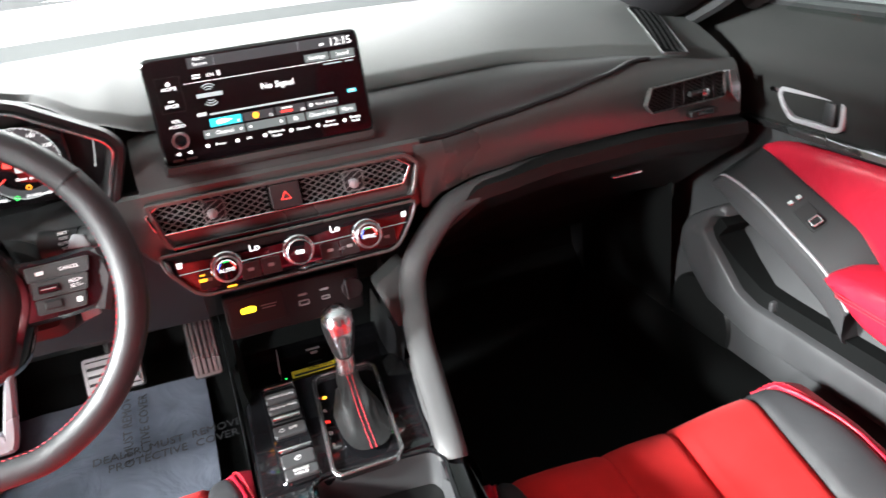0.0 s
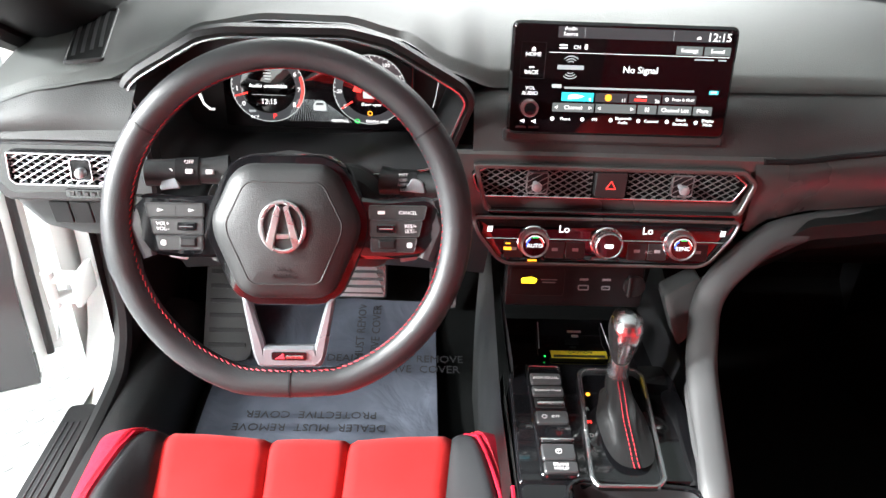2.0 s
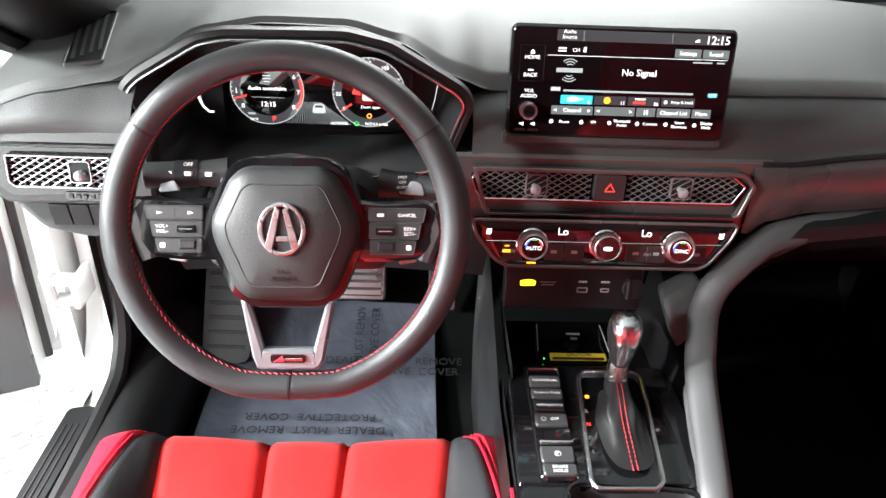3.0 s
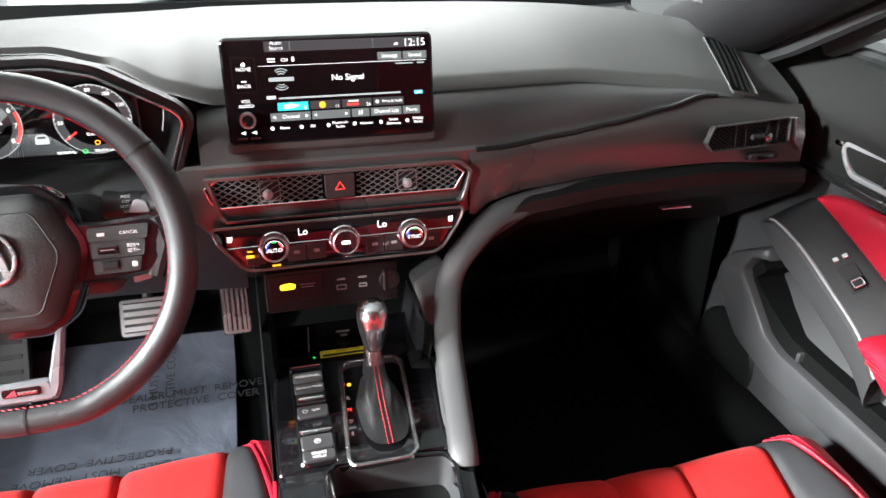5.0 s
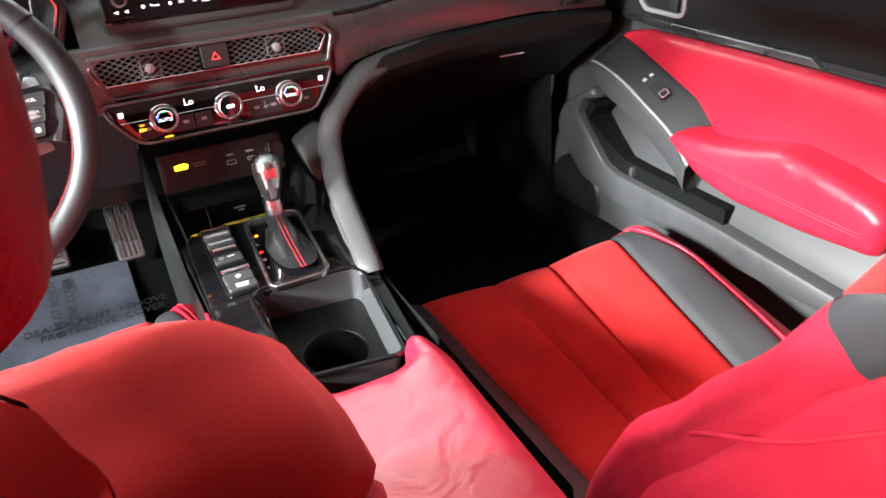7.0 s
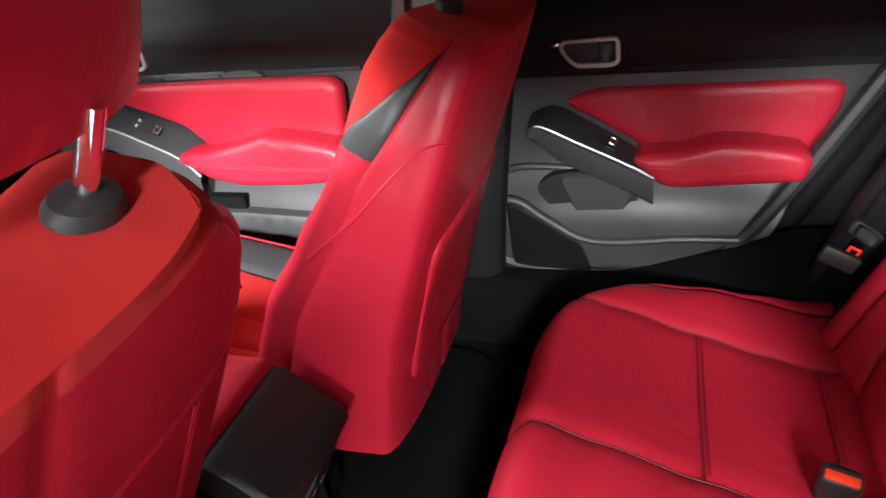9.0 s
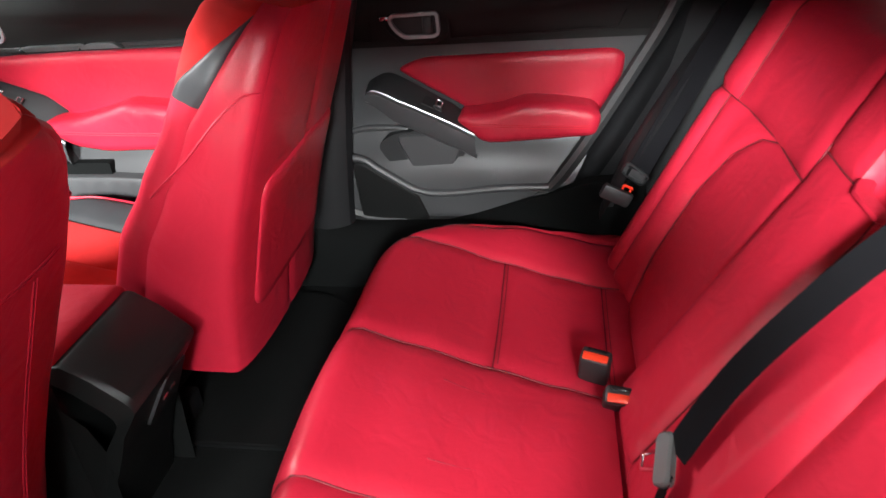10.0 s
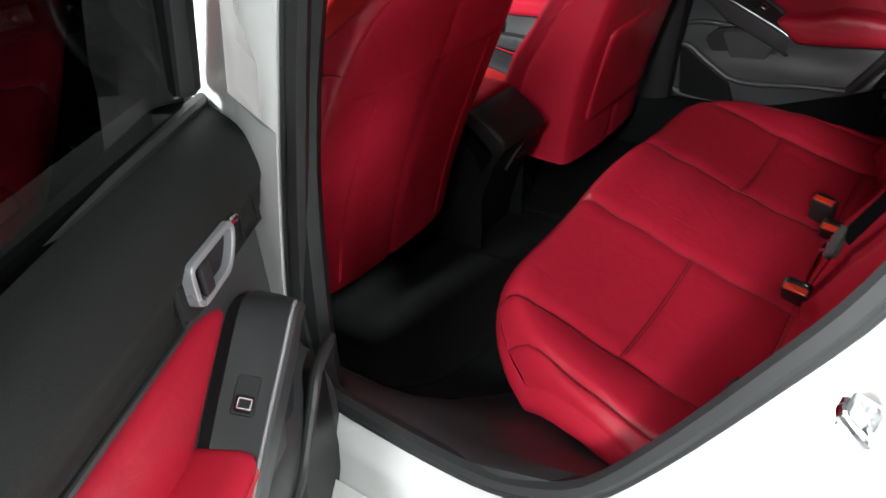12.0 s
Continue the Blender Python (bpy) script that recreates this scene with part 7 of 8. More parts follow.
def buckle(m, lab, grp="rear buckles"):
    """A buckle: y of m runs up to the slot, the red button fills half of that end."""
    b = thing("seat_belt_buckle", lab, "seat belt buckle", group=grp)
    part("body", rbox((0, -0.022, 0), (0.046, 0.056, 0.028), 0.006, m, seg=3), HARD, b)
    part("slot", rbox((0, 0.0055, -0.008), (0.030, 0.003, 0.005), 0.001, m), PIANO, b)
    part("release_button", rbox((0, 0.0055, 0.0055), (0.038, 0.006, 0.013), 0.002, m), ORANGE, b, "orange-red release button")
    return b


buckle(facing((0.172, -0.776, 0.446), (-0.25, -0.95, -0.1), (-0.15, 0.25, 0.95)), "black buckle with its button turned to the side")
buckle(facing((0.104, -0.808, 0.430), (-0.1, -1.0, -0.1), (-0.55, 0.10, 0.80)), "black buckle with an orange-red button")
buckle(facing((-0.140, -0.800, 0.438), (-0.1, -1.0, -0.1), (-0.55, 0.10, 0.80)), "black buckle with an orange-red button, webbing rising beside it")
belt = thing("seat_belt", "black middle seat belt with grey tongue, drawn over the bench back", "seat belt", group="rear belts")
strap([(-0.098, -0.848, 0.525), (-0.085, -0.905, 0.63), (-0.098, -0.985, 0.76), (-0.125, -1.060, 0.87), (-0.160, -1.13, 1.00)], 0.034, "webbing", belt, lab="black woven webbing", flat=(-0.45, 0.70, 0.55))
strap([(-0.110, -0.842, 0.510), (-0.128, -0.825, 0.465), (-0.135, -0.812, 0.42)], 0.030, "webbing", belt)
tm_ = facing((-0.098, -0.838, 0.515), (0.80, -0.15, 0.50), (0.30, 0.60, -0.72))
part("tongue", pillow(rect(0.062, 0.026, 0, 0, 0.009), [(0.003, -0.007), (0, -0.004), (0, 0.004), (0.003, 0.007)], onface(tm_)), grained("grey_tongue_plastic", (0.085, 0.09, 0.09), 0.5, 900, 0.1, kind="noise"), belt, "grey plastic tongue")
part("tongue_blade", ringband(rounded([(-0.013, 0.010), (0.013, 0.010), (0.011, 0.040), (-0.011, 0.040)], 0.003), 0.006, 0.0025, onface(tm_)), CHROME, belt, "metal latch plate")
for s in (-1, 1):
    side_belt = thing("seat_belt", "grey outer seat belt hanging by the rear pillar" if s > 0 else "black outer seat belt behind the open rear door", "seat belt", group="rear belts")
    strap([(s * 0.566, -0.868, 0.575), (s * 0.585, -0.925, 0.68), (s * 0.60, -1.02, 0.86), (s * 0.60, -1.12, 1.06)], 0.045, "webbing", side_belt, flat=(1, 0.25, 0))
    part("latch", pillow(rect(0.052, 0.026, 0, 0, 0.009), [(0.003, -0.008), (0, -0.005), (0, 0.005), (0.003, 0.008)], onface(facing((s * 0.562, -0.862, 0.572), (0, 0.65, 0.5), (0, -0.5, 0.85)))), HARD, side_belt, "dark plastic belt tongue")
    part("red_tag", ringband(rounded([(-0.010, -0.022), (0.010, -0.022), (0.010, 0.006), (-0.010, 0.006)], 0.003), 0.005, 0.004, onface(facing((s * 0.548, -0.848, 0.548), (0, 0.8, 0.4), (0, -0.5, 0.85)))), ORANGE if s > 0 else HARD, side_belt, "red-tinted latch plate" if s > 0 else "")

# black side pad with a fine ribbed cover, and the belt guide beside the bench
for s in (-1, 1):
    pad_ = thing("bench_side_pad", "ribbed black side pad between the bench and the door frame", "side pad", group="bench side pads")

    def pad_at(u, v):
        c = table([(0.0, 0.585, -0.800, 0.470), (0.25, 0.575, -0.850, 0.570), (0.55, 0.585, -0.920, 0.690), (0.8, 0.61, -0.975, 0.790), (1.0, 0.635, -1.01, 0.87)], v)
        w = 0.100 * math.sin(math.pi * min(1, 0.10 + 0.86 * v)) ** 0.7
        b = math.sin(math.pi * u)
        return Vector((s * (c[0] + lerp(-0.012, w, u)), c[1] + 0.028 * b * w / 0.10 - 0.03 * u, c[2] + 0.010 * b))
    part("pad", surface(pad_at, 12, 24), DARK, pad_)
    if s < 0:
        ribs = bmesh.new()
        for k in range(60):
            v = 0.05 + 0.9 * k / 60
            tube([pad_at(0.06 + 0.86 * j / 10, v + 0.02 * j / 10) + Vector((0, 0.0008, 0.0004)) for j in range(11)], 0.0011, 4, bm=ribs)
        part("ribs", ribs, HARD, pad_, "fine raised ribs of the cover")
    part("belt_guide", rbox((0, 0, 0), (0.016, 0.030, 0.060), 0.006, facing((s * 0.548, -0.828, 0.535), (1, 0, 0), (0, -0.45, 0.9))), HARD, pad_, "dark grey belt guide")

# ---------------------------------------------------------------- doors


def make_door(nm, lab, M, rear):
    """A door in the shape of the passenger side's, placed by M (which may mirror and swing it open)."""
    d = thing(nm, lab, "car door", group="doors", kind="")

    def P(y, z, h=0.0, x=0.765):
        return M @ Vector((x - h, y, z))

    def on(x):
        return lambda u, v, h: M @ Vector((x - h, u, v))

    y0, y1 = (-0.275, -0.955) if rear else (0.775, -0.065)
    belt_z = (lambda y: 0.925 + 0.0) if rear else (lambda y: 0.985 - 0.02 * (y - 0.7) * -1 * 0.2)
    crease_z = 0.795 if rear else 0.816
    # rear edge slopes on the rear door
    def yr(z):
        return -0.735 - 0.50 * max(0.0, z - 0.45) if rear else -0.035 - 0.10 * (z - 0.45)

    def yf(z):
        return -0.245 if rear else 0.86 + 0.03 * (z - 0.6)

    XU = 0.755 if rear else 0.768
    # upper trim: rolls outwards to the glass
    def upper(u, v):
        y = lerp(yf(0.9), yr(0.9), u)
        z = lerp(crease_z, belt_z(y), v)
        y = lerp(yf(z), yr(z), u)
        h = 0.0 + 0.012 * math.sin(math.pi * min(1, v * 1.3)) - (0.056 * max(0, (v - 0.74) / 0.26) ** 1.8 if rear else 0.045 * max(0, (v - 0.6) / 0.4) ** 2)
        h += 0.010 * (1 / (1 + math.exp(-((v - 0.42 + 0.35 * (u - 0.3)) * 40)))) if not rear else 0.006 * (1 / (1 + math.exp(-(v - 0.35) * 40)))
        return P(y, z, h, XU - 0.003)
    part("upper_trim", surface(upper, 30, 20), DOORTOP, d, "soft black upper door trim")
    if rear:
        part("trim_end", grid([[upper(0, j / 12), upper(0, j / 12) + M.to_3x3() @ Vector((0.004, 0.006, 0)), upper(0, j / 12) + M.to_3x3() @ Vector((0.020, 0.010, -0.002))] for j in range(13)]), DOORTOP, d, "rounded end of the trim")
        part("trim_lip", grid([[P(lerp(yf(crease_z), yr(crease_z), k / 20), crease_z + dz, 0, x) for x, dz in ((XU - 0.003, 0.0), (XU - 0.002, -0.008), (0.752, -0.014), (0.779, -0.012))] for k in range(21)]), DOORTOP, d, "rounded lower lip of the trim")
    # main lower panel with the pocket bulge
    zb = 0.335

    def lower(u, v):
        z = lerp(zb, crease_z, v)
        y = lerp(yf(z), yr(z), u)
        b = 0.055 * (1 / (1 + math.exp((z - (0.555 if not rear else 0.545) - 0.02 * math.sin(3 * u)) * 45)))
        return P(y, z, b - 0.004)
    part("inner_panel", surface(lower, 30, 40), DOORPL, d, "dark grey hard plastic door panel")
    # shell: outer skin and edges
    def shell(u, v):
        z = lerp(0.28, 0.925, v)
        y = lerp(yf(z) + 0.03, yr(z) - 0.05, u)
        return P(y, z, 0, 0.905 - 0.05 * abs(v - 0.55) ** 1.5)
    part("outer_skin", surface(shell, 16, 12), PAINT, d, "white painted outer skin")
    ring_in = []
    for k in range(25):
        ring_in.append((lerp(zb, 0.90 if rear else 0.95, k / 24)))
    for yy, nm2 in ((yf, "front_edge"), (yr, "rear_edge")):
        sgn = 1 if nm2 == "front_edge" else -1
        rows = []
        for z in ring_in:
            rows.append([P(yy(z) + sgn * o, z, 0, x) for x, o in ((0.74 if z < 0.55 else 0.765, 0.0), (0.79, 0.010), (0.82, 0.012), (0.835, 0.028), (0.90, 0.030 if sgn > 0 else 0.05))])
        part(nm2, grid(rows), PAINT, d, "white painted door edge")
        part("weather_strip", tube([P(yy(z) + sgn * 0.014, z, 0, 0.80) for z in ring_in], 0.009, 8), RUBBER, d)
    rows = [[P(lerp(yf(zb), yr(zb), k / 12), zb - o, 0, x) for x, o in ((0.71, 0.0), (0.80, 0.02), (0.88, 0.05))] for k in range(13)]
    part("bottom_edge", grid(rows), PAINT, d)
    # window: frame and glass
    top = [(0.72, 0.99), (0.40, 1.155), (0.12, 1.265), (-0.16, 1.29), (-0.22, 1.25), (-0.165, 0.96)] if not rear else [(-0.29, 0.96), (-0.35, 1.20), (-0.40, 1.265), (-0.62, 1.275), (-0.92, 1.25), (-1.03, 1.16), (-1.04, 1.06), (-0.965, 0.95)]
    xo = lambda z: 0.80 - 0.30 * max(0, z - 0.95)
    fr = [P(y, z, 0, xo(z)) for y, z in top]
    part("window_frame", tube([p for a in zip(fr, fr[1:]) for p in (a[0], a[0].lerp(a[1], 0.5))] + [fr[-1]], 0.020, 8), RUBBER, d)
    gl = bmesh.new()
    gl.faces.new([gl.verts.new(P(y, z, 0, xo(z) + 0.004)) for y, z in [(top[0][0], 0.93)] + top[1:-1] + [(top[-1][0], 0.83)]])
    g = part("window_glass", gl, DARKGLASS if rear else GLASS, d, "dark tinted window glass" if rear else "clear window glass")
    g.visible_shadow = rear
    part("glass_seal", tube([P(lerp(yf(0.95), yr(0.95) + 0.03, k / 10), belt_z(lerp(yf(0.95), yr(0.95), k / 10)) + 0.004, 0, 0.802) for k in range(11)], 0.009, 8), RUBBER, d, "rubber window seal")
    # release handle
    hy, hz = ((-0.437, 0.826) if rear else (0.549, 0.853))
    w = 0.105 if rear else 0.125
    hp = rounded([(hy + w / 2, hz + 0.012), (hy + w / 2 - 0.008, hz + 0.024), (hy - w / 2 + 0.006, hz + 0.026), (hy - w / 2, hz + 0.018), (hy - w / 2 - 0.001, hz - 0.018), (hy - w / 2 + 0.012, hz - 0.026), (hy + w / 2 - 0.030, hz - 0.026), (hy + w / 2 - 0.010, hz - 0.008)], 0.010, 4)
    XH = XU - 0.012 if rear else XU
    hb = part("handle_bezel", ringband(hp, 0.0075, 0.016, on(XH)), SILVER, d, "satin chrome release bezel")
    part("handle_cup", pillow(inset([Vector(p) for p in hp], 0.004), [(0, -0.012), (0, 0.006)], on(XH)), KEYGREY, hb)
    part("handle_finger", rbox((0, 0, 0), (0.012, 0.020, 0.010), 0.004, M @ Matrix.Translation((XH - 0.010, hy + w / 2 + 0.006, hz + 0.016))), CHROME, hb, "chrome lock finger")
    part("handle_lever", rbox((0, 0, 0), (0.010, 0.020, 0.034), 0.004, M @ Matrix.Translation((XH - 0.014, hy - w / 2 + 0.024, hz))), HARD, hb)
    part("handle_plate", pillow(inset([Vector(p) for p in hp], -0.014), [(0, -0.004), (0, 0.001), (0.004, 0.004)], on(XH)), DOORTOP, hb)
    # pressed line behind the handle
    if rear:
        gp = rounded([(-0.505, 0.792), (-0.505, 0.838), (-0.855, 0.842), (-0.835, 0.800)], 0.006)
        part("pressed_panel", ringband(gp, 0.003, 0.004, on(XH)), DOORTOP, d)
        part("pressed_panel", ringband(rounded([(-0.30, 0.795), (-0.30, 0.838), (-0.345, 0.840), (-0.348, 0.795)], 0.008), 0.003, 0.004, on(XH)), DOORTOP, d)
    # red insert
    if rear:
        pad = [(-0.384, 0.730), (-0.415, 0.746), (-0.45, 0.755), (-0.832, 0.757), (-0.855, 0.745), (-0.852, 0.705), (-0.80, 0.60), (-0.54, 0.60), (-0.545, 0.628), (-0.515, 0.650), (-0.455, 0.686), (-0.415, 0.710)]
    else:
        pad = [(0.622, 0.780), (0.600, 0.791), (0.56, 0.799), (0.335, 0.803), (0.065, 0.802), (0.040, 0.785), (0.042, 0.755), (0.058, 0.62), (0.36, 0.62), (0.372, 0.664), (0.42, 0.708), (0.50, 0.738), (0.57, 0.764)]
    part("red_insert", pillow(rounded(pad, 0.014, 4), [(0, -0.004), (0, 0.008), (0.003, 0.015), (0.010, 0.020), (0.022, 0.022)], on(0.780 if rear else 0.752)), RED, d, "padded red leather insert", sharp=60)
    # armrest: a soft red bar
    if rear:
        arm = [(-0.512, 0.634), (-0.525, 0.648), (-0.60, 0.655), (-0.655, 0.672), (-0.72, 0.668), (-0.79, 0.655), (-0.810, 0.635), (-0.798, 0.594), (-0.60, 0.583), (-0.565, 0.585)]
    else:
        arm = [(0.422, 0.652), (0.410, 0.668), (0.33, 0.672), (0.25, 0.690), (0.20, 0.706), (0.12, 0.698), (0.05, 0.684), (0.022, 0.665), (0.030, 0.606), (0.15, 0.595), (0.27, 0.594), (0.345, 0.608)]
    part("armrest", pillow(rounded(arm, 0.014, 4), [(0, -0.02), (0, 0.055), (0.004, 0.066), (0.012, 0.073), (0.020, 0.075)], on(0.768 if rear else 0.745)), RED, d, "red leather armrest", sharp=60)
    for o in (0.0, 0.005):
        ys = (-0.535, -0.785) if rear else (0.385, 0.055)
        zz = 0.628 if rear else 0.645
        part("armrest_stitch", tube([M @ Vector((0.6915 if rear else 0.6685, lerp(ys[0], ys[1], k / 12), zz + o - 0.012 * math.sin(k / 12 * 1.57))) for k in range(13)], 0.0009, 5), STITCH, d)
    # switch block: a tilted dark top, a silver line along its inner edge, and the grab rail below
    if rear:
        inn, outl, xi, xo2 = [(-0.328, 0.700), (-0.350, 0.707), (-0.40, 0.683), (-0.46, 0.654), (-0.518, 0.625), (-0.550, 0.606)], [(-0.328, 0.713), (-0.360, 0.728), (-0.390, 0.723), (-0.455, 0.685), (-0.515, 0.647), (-0.545, 0.625)], 0.700, 0.750
    else:
        inn, outl, xi, xo2 = [(0.668, 0.722), (0.640, 0.734), (0.57, 0.718), (0.50, 0.688), (0.43, 0.654), (0.385, 0.612)], [(0.655, 0.755), (0.628, 0.772), (0.57, 0.758), (0.50, 0.732), (0.42, 0.702), (0.378, 0.655)], 0.698, 0.752
    n = 22
    A = spline([M @ Vector((xi, y, z)) for y, z in inn], n)
    B = spline([M @ Vector((xo2, y, z)) for y, z in outl], n)
    dn = lambda p, dx, dz: p + M.to_3x3() @ Vector((dx, 0, dz))
    part("switch_panel", grid([[dn(b, 0.02, -0.01), b, b.lerp(a, 0.10), b.lerp(a, 0.5) + Vector((0, 0, 0.001)), a.lerp(b, 0.10), a, dn(a, 0.001, -0.008)] for a, b in zip(A, B)]), HARD, d, "dark window switch panel")
    part("silver_line", tube([dn(p, -0.001, -0.001) for p in A[3:]], 0.0024, 8), SILVER, d, "thin silver line")
    part("pull_bezel", grid([[dn(a, 0.0, -0.003), dn(a, -0.006, -0.008), dn(a, -0.006, -0.008 - 0.030 * min(1, 0.15 + i / 8)), dn(a, -0.001, -0.010 - 0.042 * min(1, 0.15 + i / 8)), dn(a, 0.010, -0.012 - 0.046 * min(1, 0.15 + i / 8)), dn(a, 0.045, -0.012 - 0.046 * min(1, 0.15 + i / 8))] for i, a in enumerate(A)]), DOORPL, d, "grey grab rail under the switches")
    kf = 0.60 if rear else 0.62
    ia = int(n * kf)
    ctr = A[ia].lerp(B[ia], 0.5)
    along = (A[ia - 3] - A[ia + 3]).normalized()
    acr = (B[ia] - A[ia]).normalized()
    if along.cross(acr).z < 0:
        along = -along
    flip_ = -1 if (along - (A[ia - 3] - A[ia + 3]).normalized()).length > 0.1 else 1
    sm = facing(ctr, along, acr) @ Matrix.Translation((0, 0, 0.0005))
    part("switch_well", plate(rect(0.046, 0.026, 0, 0, 0.004), 0.0018, sm), KEYGREY, d)
    swt = part("window_switch", pillow(rect(0.018, 0.020, -0.011 * flip_, 0, 0.004), [(0, 0), (0, 0.007), (0.002, 0.009)], onface(sm)), DARK, d, "window switch with a bright lip")
    part("switch_lip", ringband(rect(0.014, 0.017, -0.012 * flip_, 0, 0.003), 0.0026, 0.0100, onface(sm)), MATTE_CHROME, swt)
    if not rear:
        for k in (-1, 1):
            part("lock_switch", pillow(rect(0.008, 0.009, 0.036 * flip_, 0.007 * k, 0.002), [(0, 0), (0, 0.003), (0.001, 0.004)], onface(sm)), MATTE_CHROME, d)
        part("trim_strip", pillow(rounded([(0.68, 0.806), (0.68, 0.817), (0.235, 0.818), (0.215, 0.806)], 0.001), [(0, -0.002), (0, 0.008), (0.002, 0.010)], on(0.762)), SATIN, d, "satin silver trim strip")
        part("trim_strip_end", pillow(rounded([(0.205, 0.806), (0.225, 0.817), (0.0, 0.818), (0.0, 0.808)], 0.001), [(0, -0.002), (0, 0.004), (0.002, 0.006)], on(0.762)), HARD, d)
    # map pocket and speaker
    if rear:
        # the hollow's shade is coloured in: a sheet darker than the door panel
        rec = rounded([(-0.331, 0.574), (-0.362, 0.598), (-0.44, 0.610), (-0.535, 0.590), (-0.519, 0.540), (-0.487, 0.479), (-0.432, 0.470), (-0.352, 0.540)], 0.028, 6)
        part("grip_recess_shade", pillow(rec, [(0, 0.0), (0, 0.0345)], on(0.765)), HARD, d, "grip recess, its shade put in as darker plastic")
        wall_ = rounded([(-0.372, 0.600), (-0.535, 0.600), (-0.508, 0.548), (-0.480, 0.487), (-0.437, 0.480), (-0.415, 0.500), (-0.398, 0.545)], 0.026, 6)
        part("recess_wall", pillow(wall_, [(0, 0.02), (0, 0.036), (0.004, 0.041)], on(0.765)), DOORPL, d)
        for pts, x, r in (([(-0.222, 0.553), (-0.293, 0.553), (-0.333, 0.527), (-0.380, 0.495), (-0.419, 0.474), (-0.48, 0.467), (-0.60, 0.477), (-0.70, 0.478)], 0.7135, 0.0085), ([(-0.245, 0.592), (-0.30, 0.606), (-0.36, 0.606), (-0.42, 0.600)], 0.755, 0.007)):
            part("pocket_rim", tube(spline([P(y, z, 0.0, x) for y, z in pts], 28), [r] * 28, 10), DOORPL, d, "rounded rim of the map pocket")
        low = rounded([(-0.275, 0.545), (-0.295, 0.543), (-0.33, 0.520), (-0.415, 0.464), (-0.44, 0.40), (-0.44, 0.345), (-0.285, 0.345)], 0.012, 4)
        part("speaker_cover", pillow(low, [(0, 0.02), (0, 0.052), (0.004, 0.056)], on(0.765)), CONSOLE, d, "black speaker cover in the lower door")
    else:
        front = rounded([(0.640, 0.684), (0.690, 0.655), (0.723, 0.632), (0.742, 0.605), (0.745, 0.568), (0.716, 0.536), (0.662, 0.492), (0.56, 0.470), (0.30, 0.470), (0.05, 0.480), (0.05, 0.515), (0.30, 0.530), (0.50, 0.533), (0.555, 0.533), (0.592, 0.544), (0.643, 0.589), (0.680, 0.620), (0.664, 0.652), (0.625, 0.664)], 0.008, 3)
        part("pocket_front", pillow(front, [(0, 0.0), (0, 0.064), (0.003, 0.071), (0.008, 0.074)], on(0.765)), DOORPL, d, "rounded front of the map pocket")
        # no real opening: the slot's inner shade is a flat near-black sheet
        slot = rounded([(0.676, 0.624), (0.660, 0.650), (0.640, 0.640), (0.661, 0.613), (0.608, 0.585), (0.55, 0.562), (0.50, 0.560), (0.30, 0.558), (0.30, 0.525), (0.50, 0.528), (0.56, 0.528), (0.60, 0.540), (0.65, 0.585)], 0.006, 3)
        part("pocket_slot_shade", pillow(slot, [(0, 0.0), (0, 0.058)], on(0.765)), CARPET, d, "near-black sheet painting the shade in the map pocket's slot")
        part("pocket_clip", rbox((0, 0, 0), (0.03, 0.008, 0.018), 0.003, M @ Matrix.Translation((0.712, 0.520, 0.548))), DOORPL, d)
        part("speaker_cover", pillow(circle(0.085, 0.70, 0.430, 36), [(0, -0.02), (0, 0.050), (0.006, 0.056), (0.02, 0.058)], on(0.765)), CONSOLE, d, "speaker cover in the lower door")
    return d


make_door("front_door", "closed front passenger door with red leather insert and armrest", Matrix(), False)
make_door("rear_door", "closed rear door with red leather insert and armrest", Matrix(), True)
MIRROR = Matrix.Diagonal((-1, 1, 1, 1))


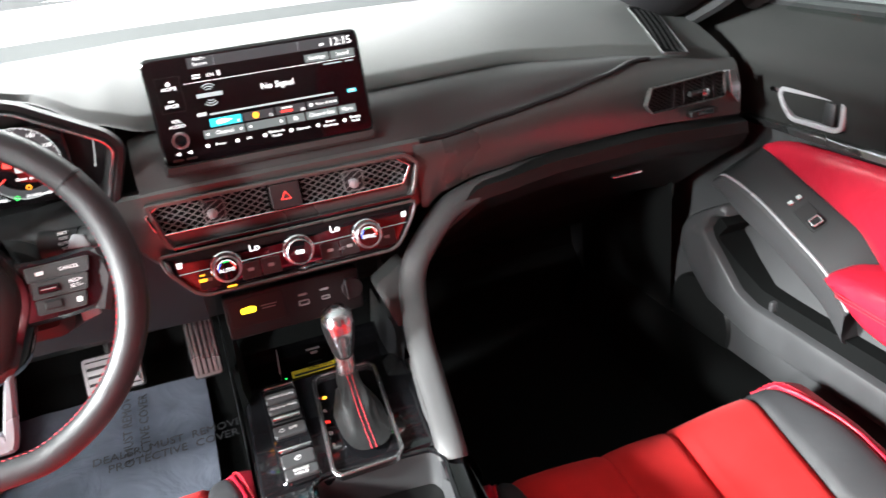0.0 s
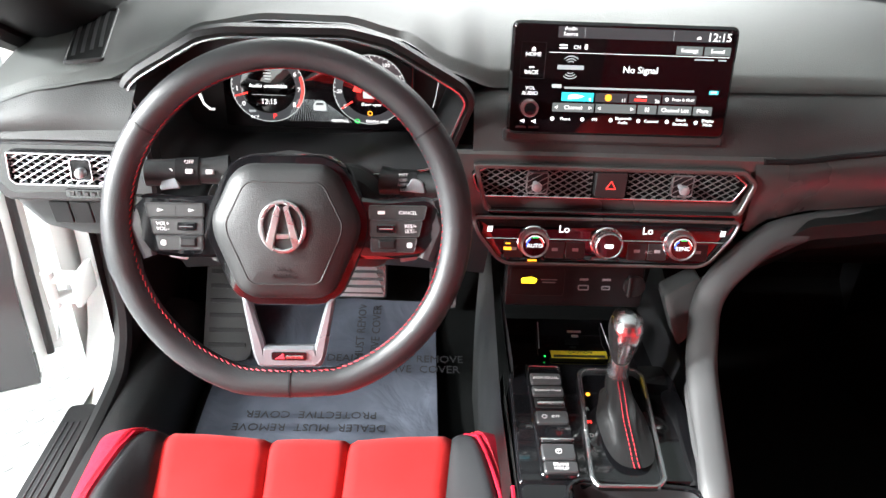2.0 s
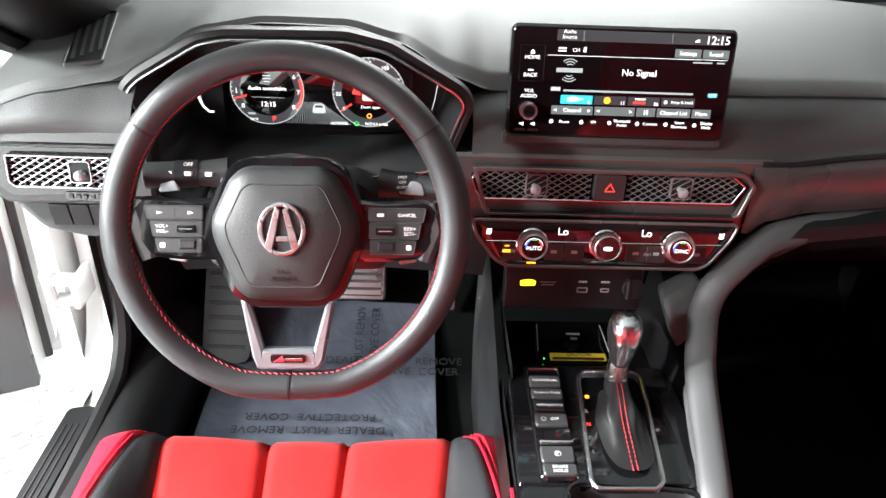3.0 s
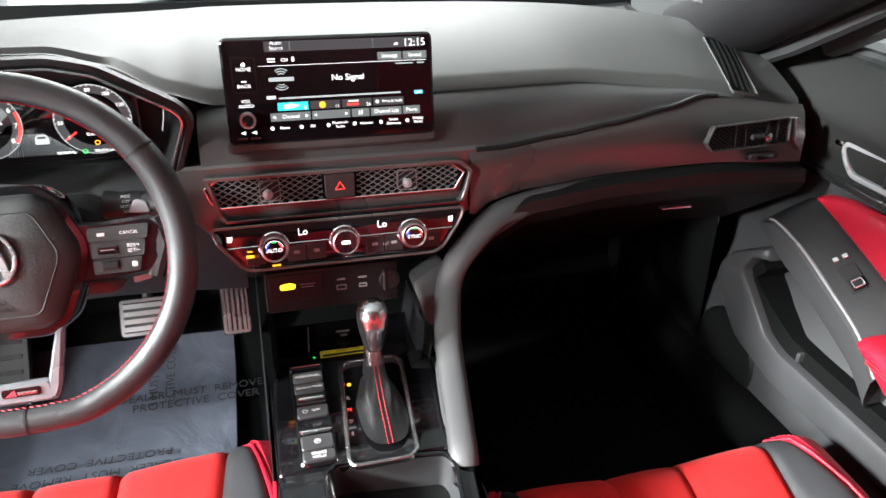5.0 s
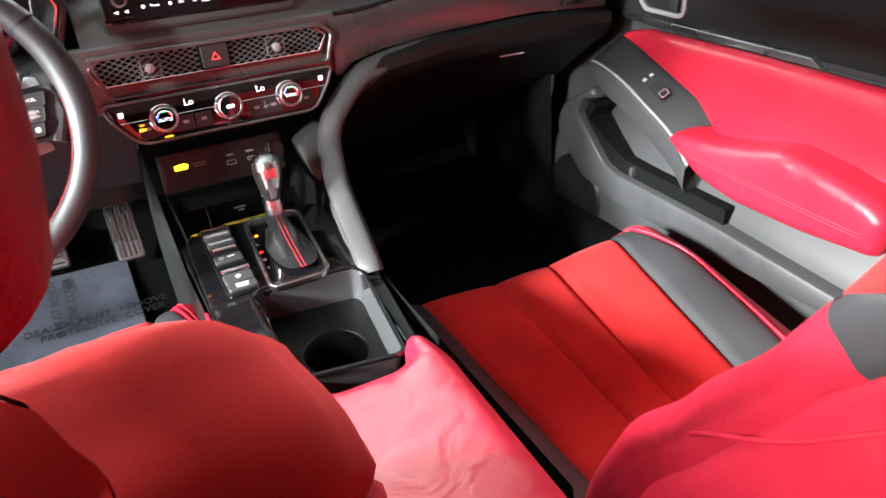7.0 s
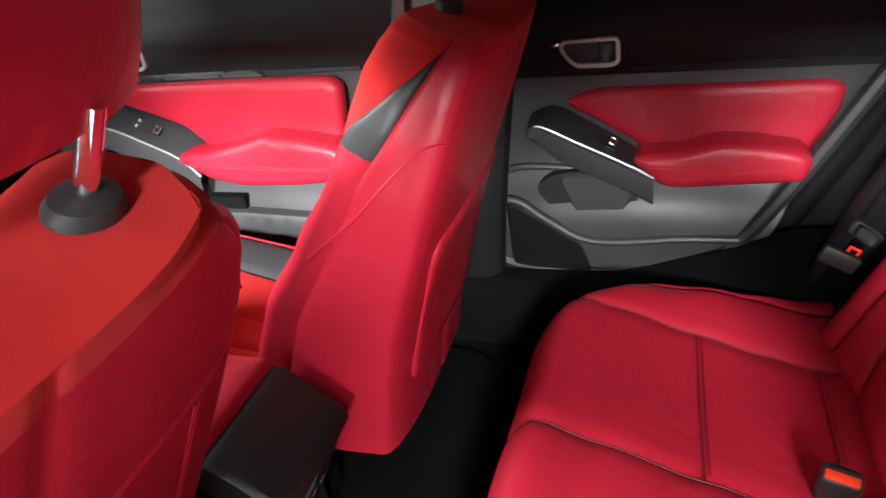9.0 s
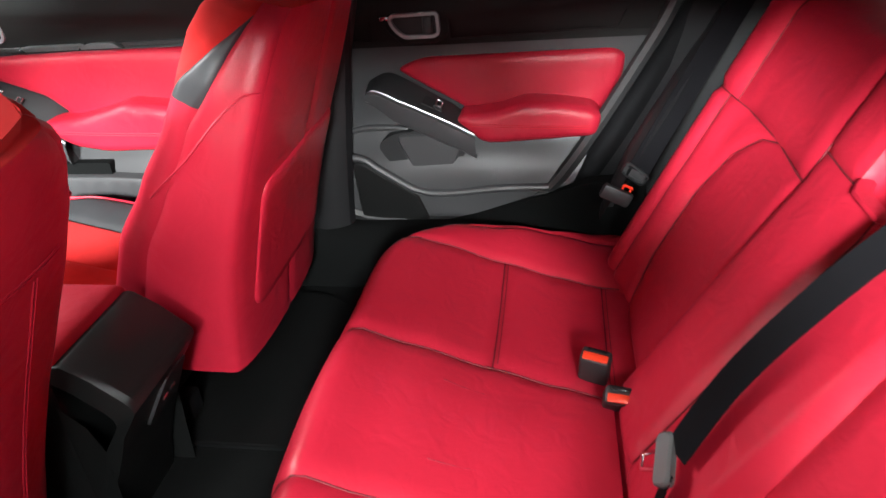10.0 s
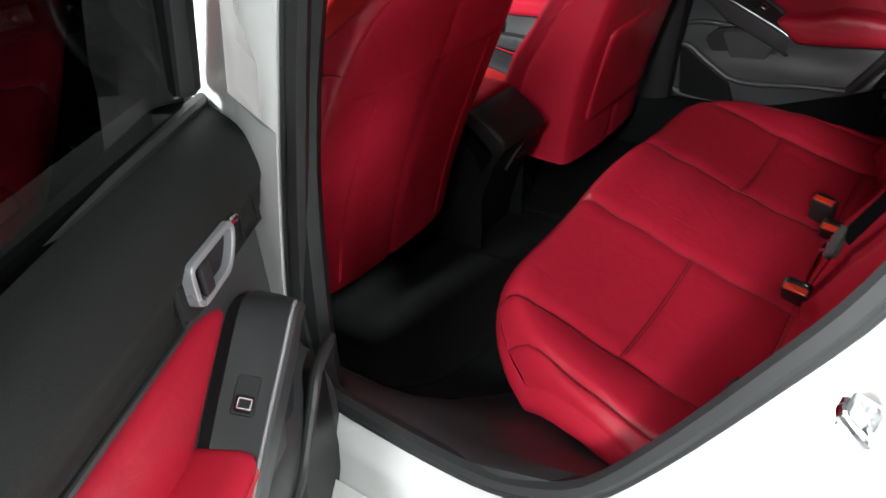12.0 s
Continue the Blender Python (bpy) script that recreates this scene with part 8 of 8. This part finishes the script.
def swing(hx, hy, deg):
    return Matrix.Translation((hx, hy, 0)) @ Matrix.Rotation(radians(deg), 4, "Z") @ Matrix.Translation((-hx, -hy, 0)) @ MIRROR


make_door("rear_door", "wide open rear door showing its black trim and red insert", Matrix.Translation((0.0, 0.043, -0.030)) @ swing(-0.80, -0.275, -62.0), True)
make_door("front_door", "wide open driver's door with white edge", Matrix.Translation((-0.085, 0.125, 0.02)) @ swing(-0.87, 0.84, -66), False)

# hinge and striker on the painted frame
st_ = new("door_striker")
st_.parent = car
tagged(st_, "bare metal door striker bolted to the frame")
sx = facing((-0.790, -0.940, 0.775), (0, -1, 0), (0, 0, 1)) @ Matrix.Diagonal((0.66, 0.66, 0.66, 1))
part("plate", plate(rounded([(-0.022, -0.030), (0.016, -0.034), (0.024, 0.020), (-0.010, 0.034)], 0.008), 0.004, sx), SATIN, st_)
part("loop", tube(spline([sx @ Vector((0.012, -0.016, 0.002)), sx @ Vector((0.018, -0.014, 0.026)), sx @ Vector((-0.012, 0.016, 0.030)), sx @ Vector((-0.014, 0.016, 0.002))], 14), 0.0048, 10), CHROME, st_, "steel striker loop")
for p in ((-0.012, -0.018), (0.012, 0.014)):
    part("bolt", lathe([(0.007, 0.003), (0.007, 0.008), (0.004, 0.009)], sx @ Matrix.Translation((p[0], p[1], 0)), 12), SATIN, st_)
for z in (0.52, 0.82):
    hg = new("door_hinge")
    hg.parent = car
    part("leaf", rbox((-0.80, 0.90, z), (0.012, 0.07, 0.06), 0.005), PAINT, hg)
    part("knuckle", tube([(-0.845, 0.875, z - 0.035), (-0.845, 0.875, z + 0.035)], 0.010, 12), PAINT, hg)
    part("arm", rbox((-0.825, 0.885, z + 0.02), (0.05, 0.03, 0.012), 0.004), PAINT, hg)
    part("arm", rbox((-0.825, 0.885, z - 0.02), (0.05, 0.03, 0.012), 0.004), PAINT, hg)
    part("bolt", lathe([(0.008, 0), (0.008, 0.006), (0.004, 0.007)], facing((-0.806, 0.92, z), (0, -1, 0), (0, 0, 1)), 8), SATIN, hg)
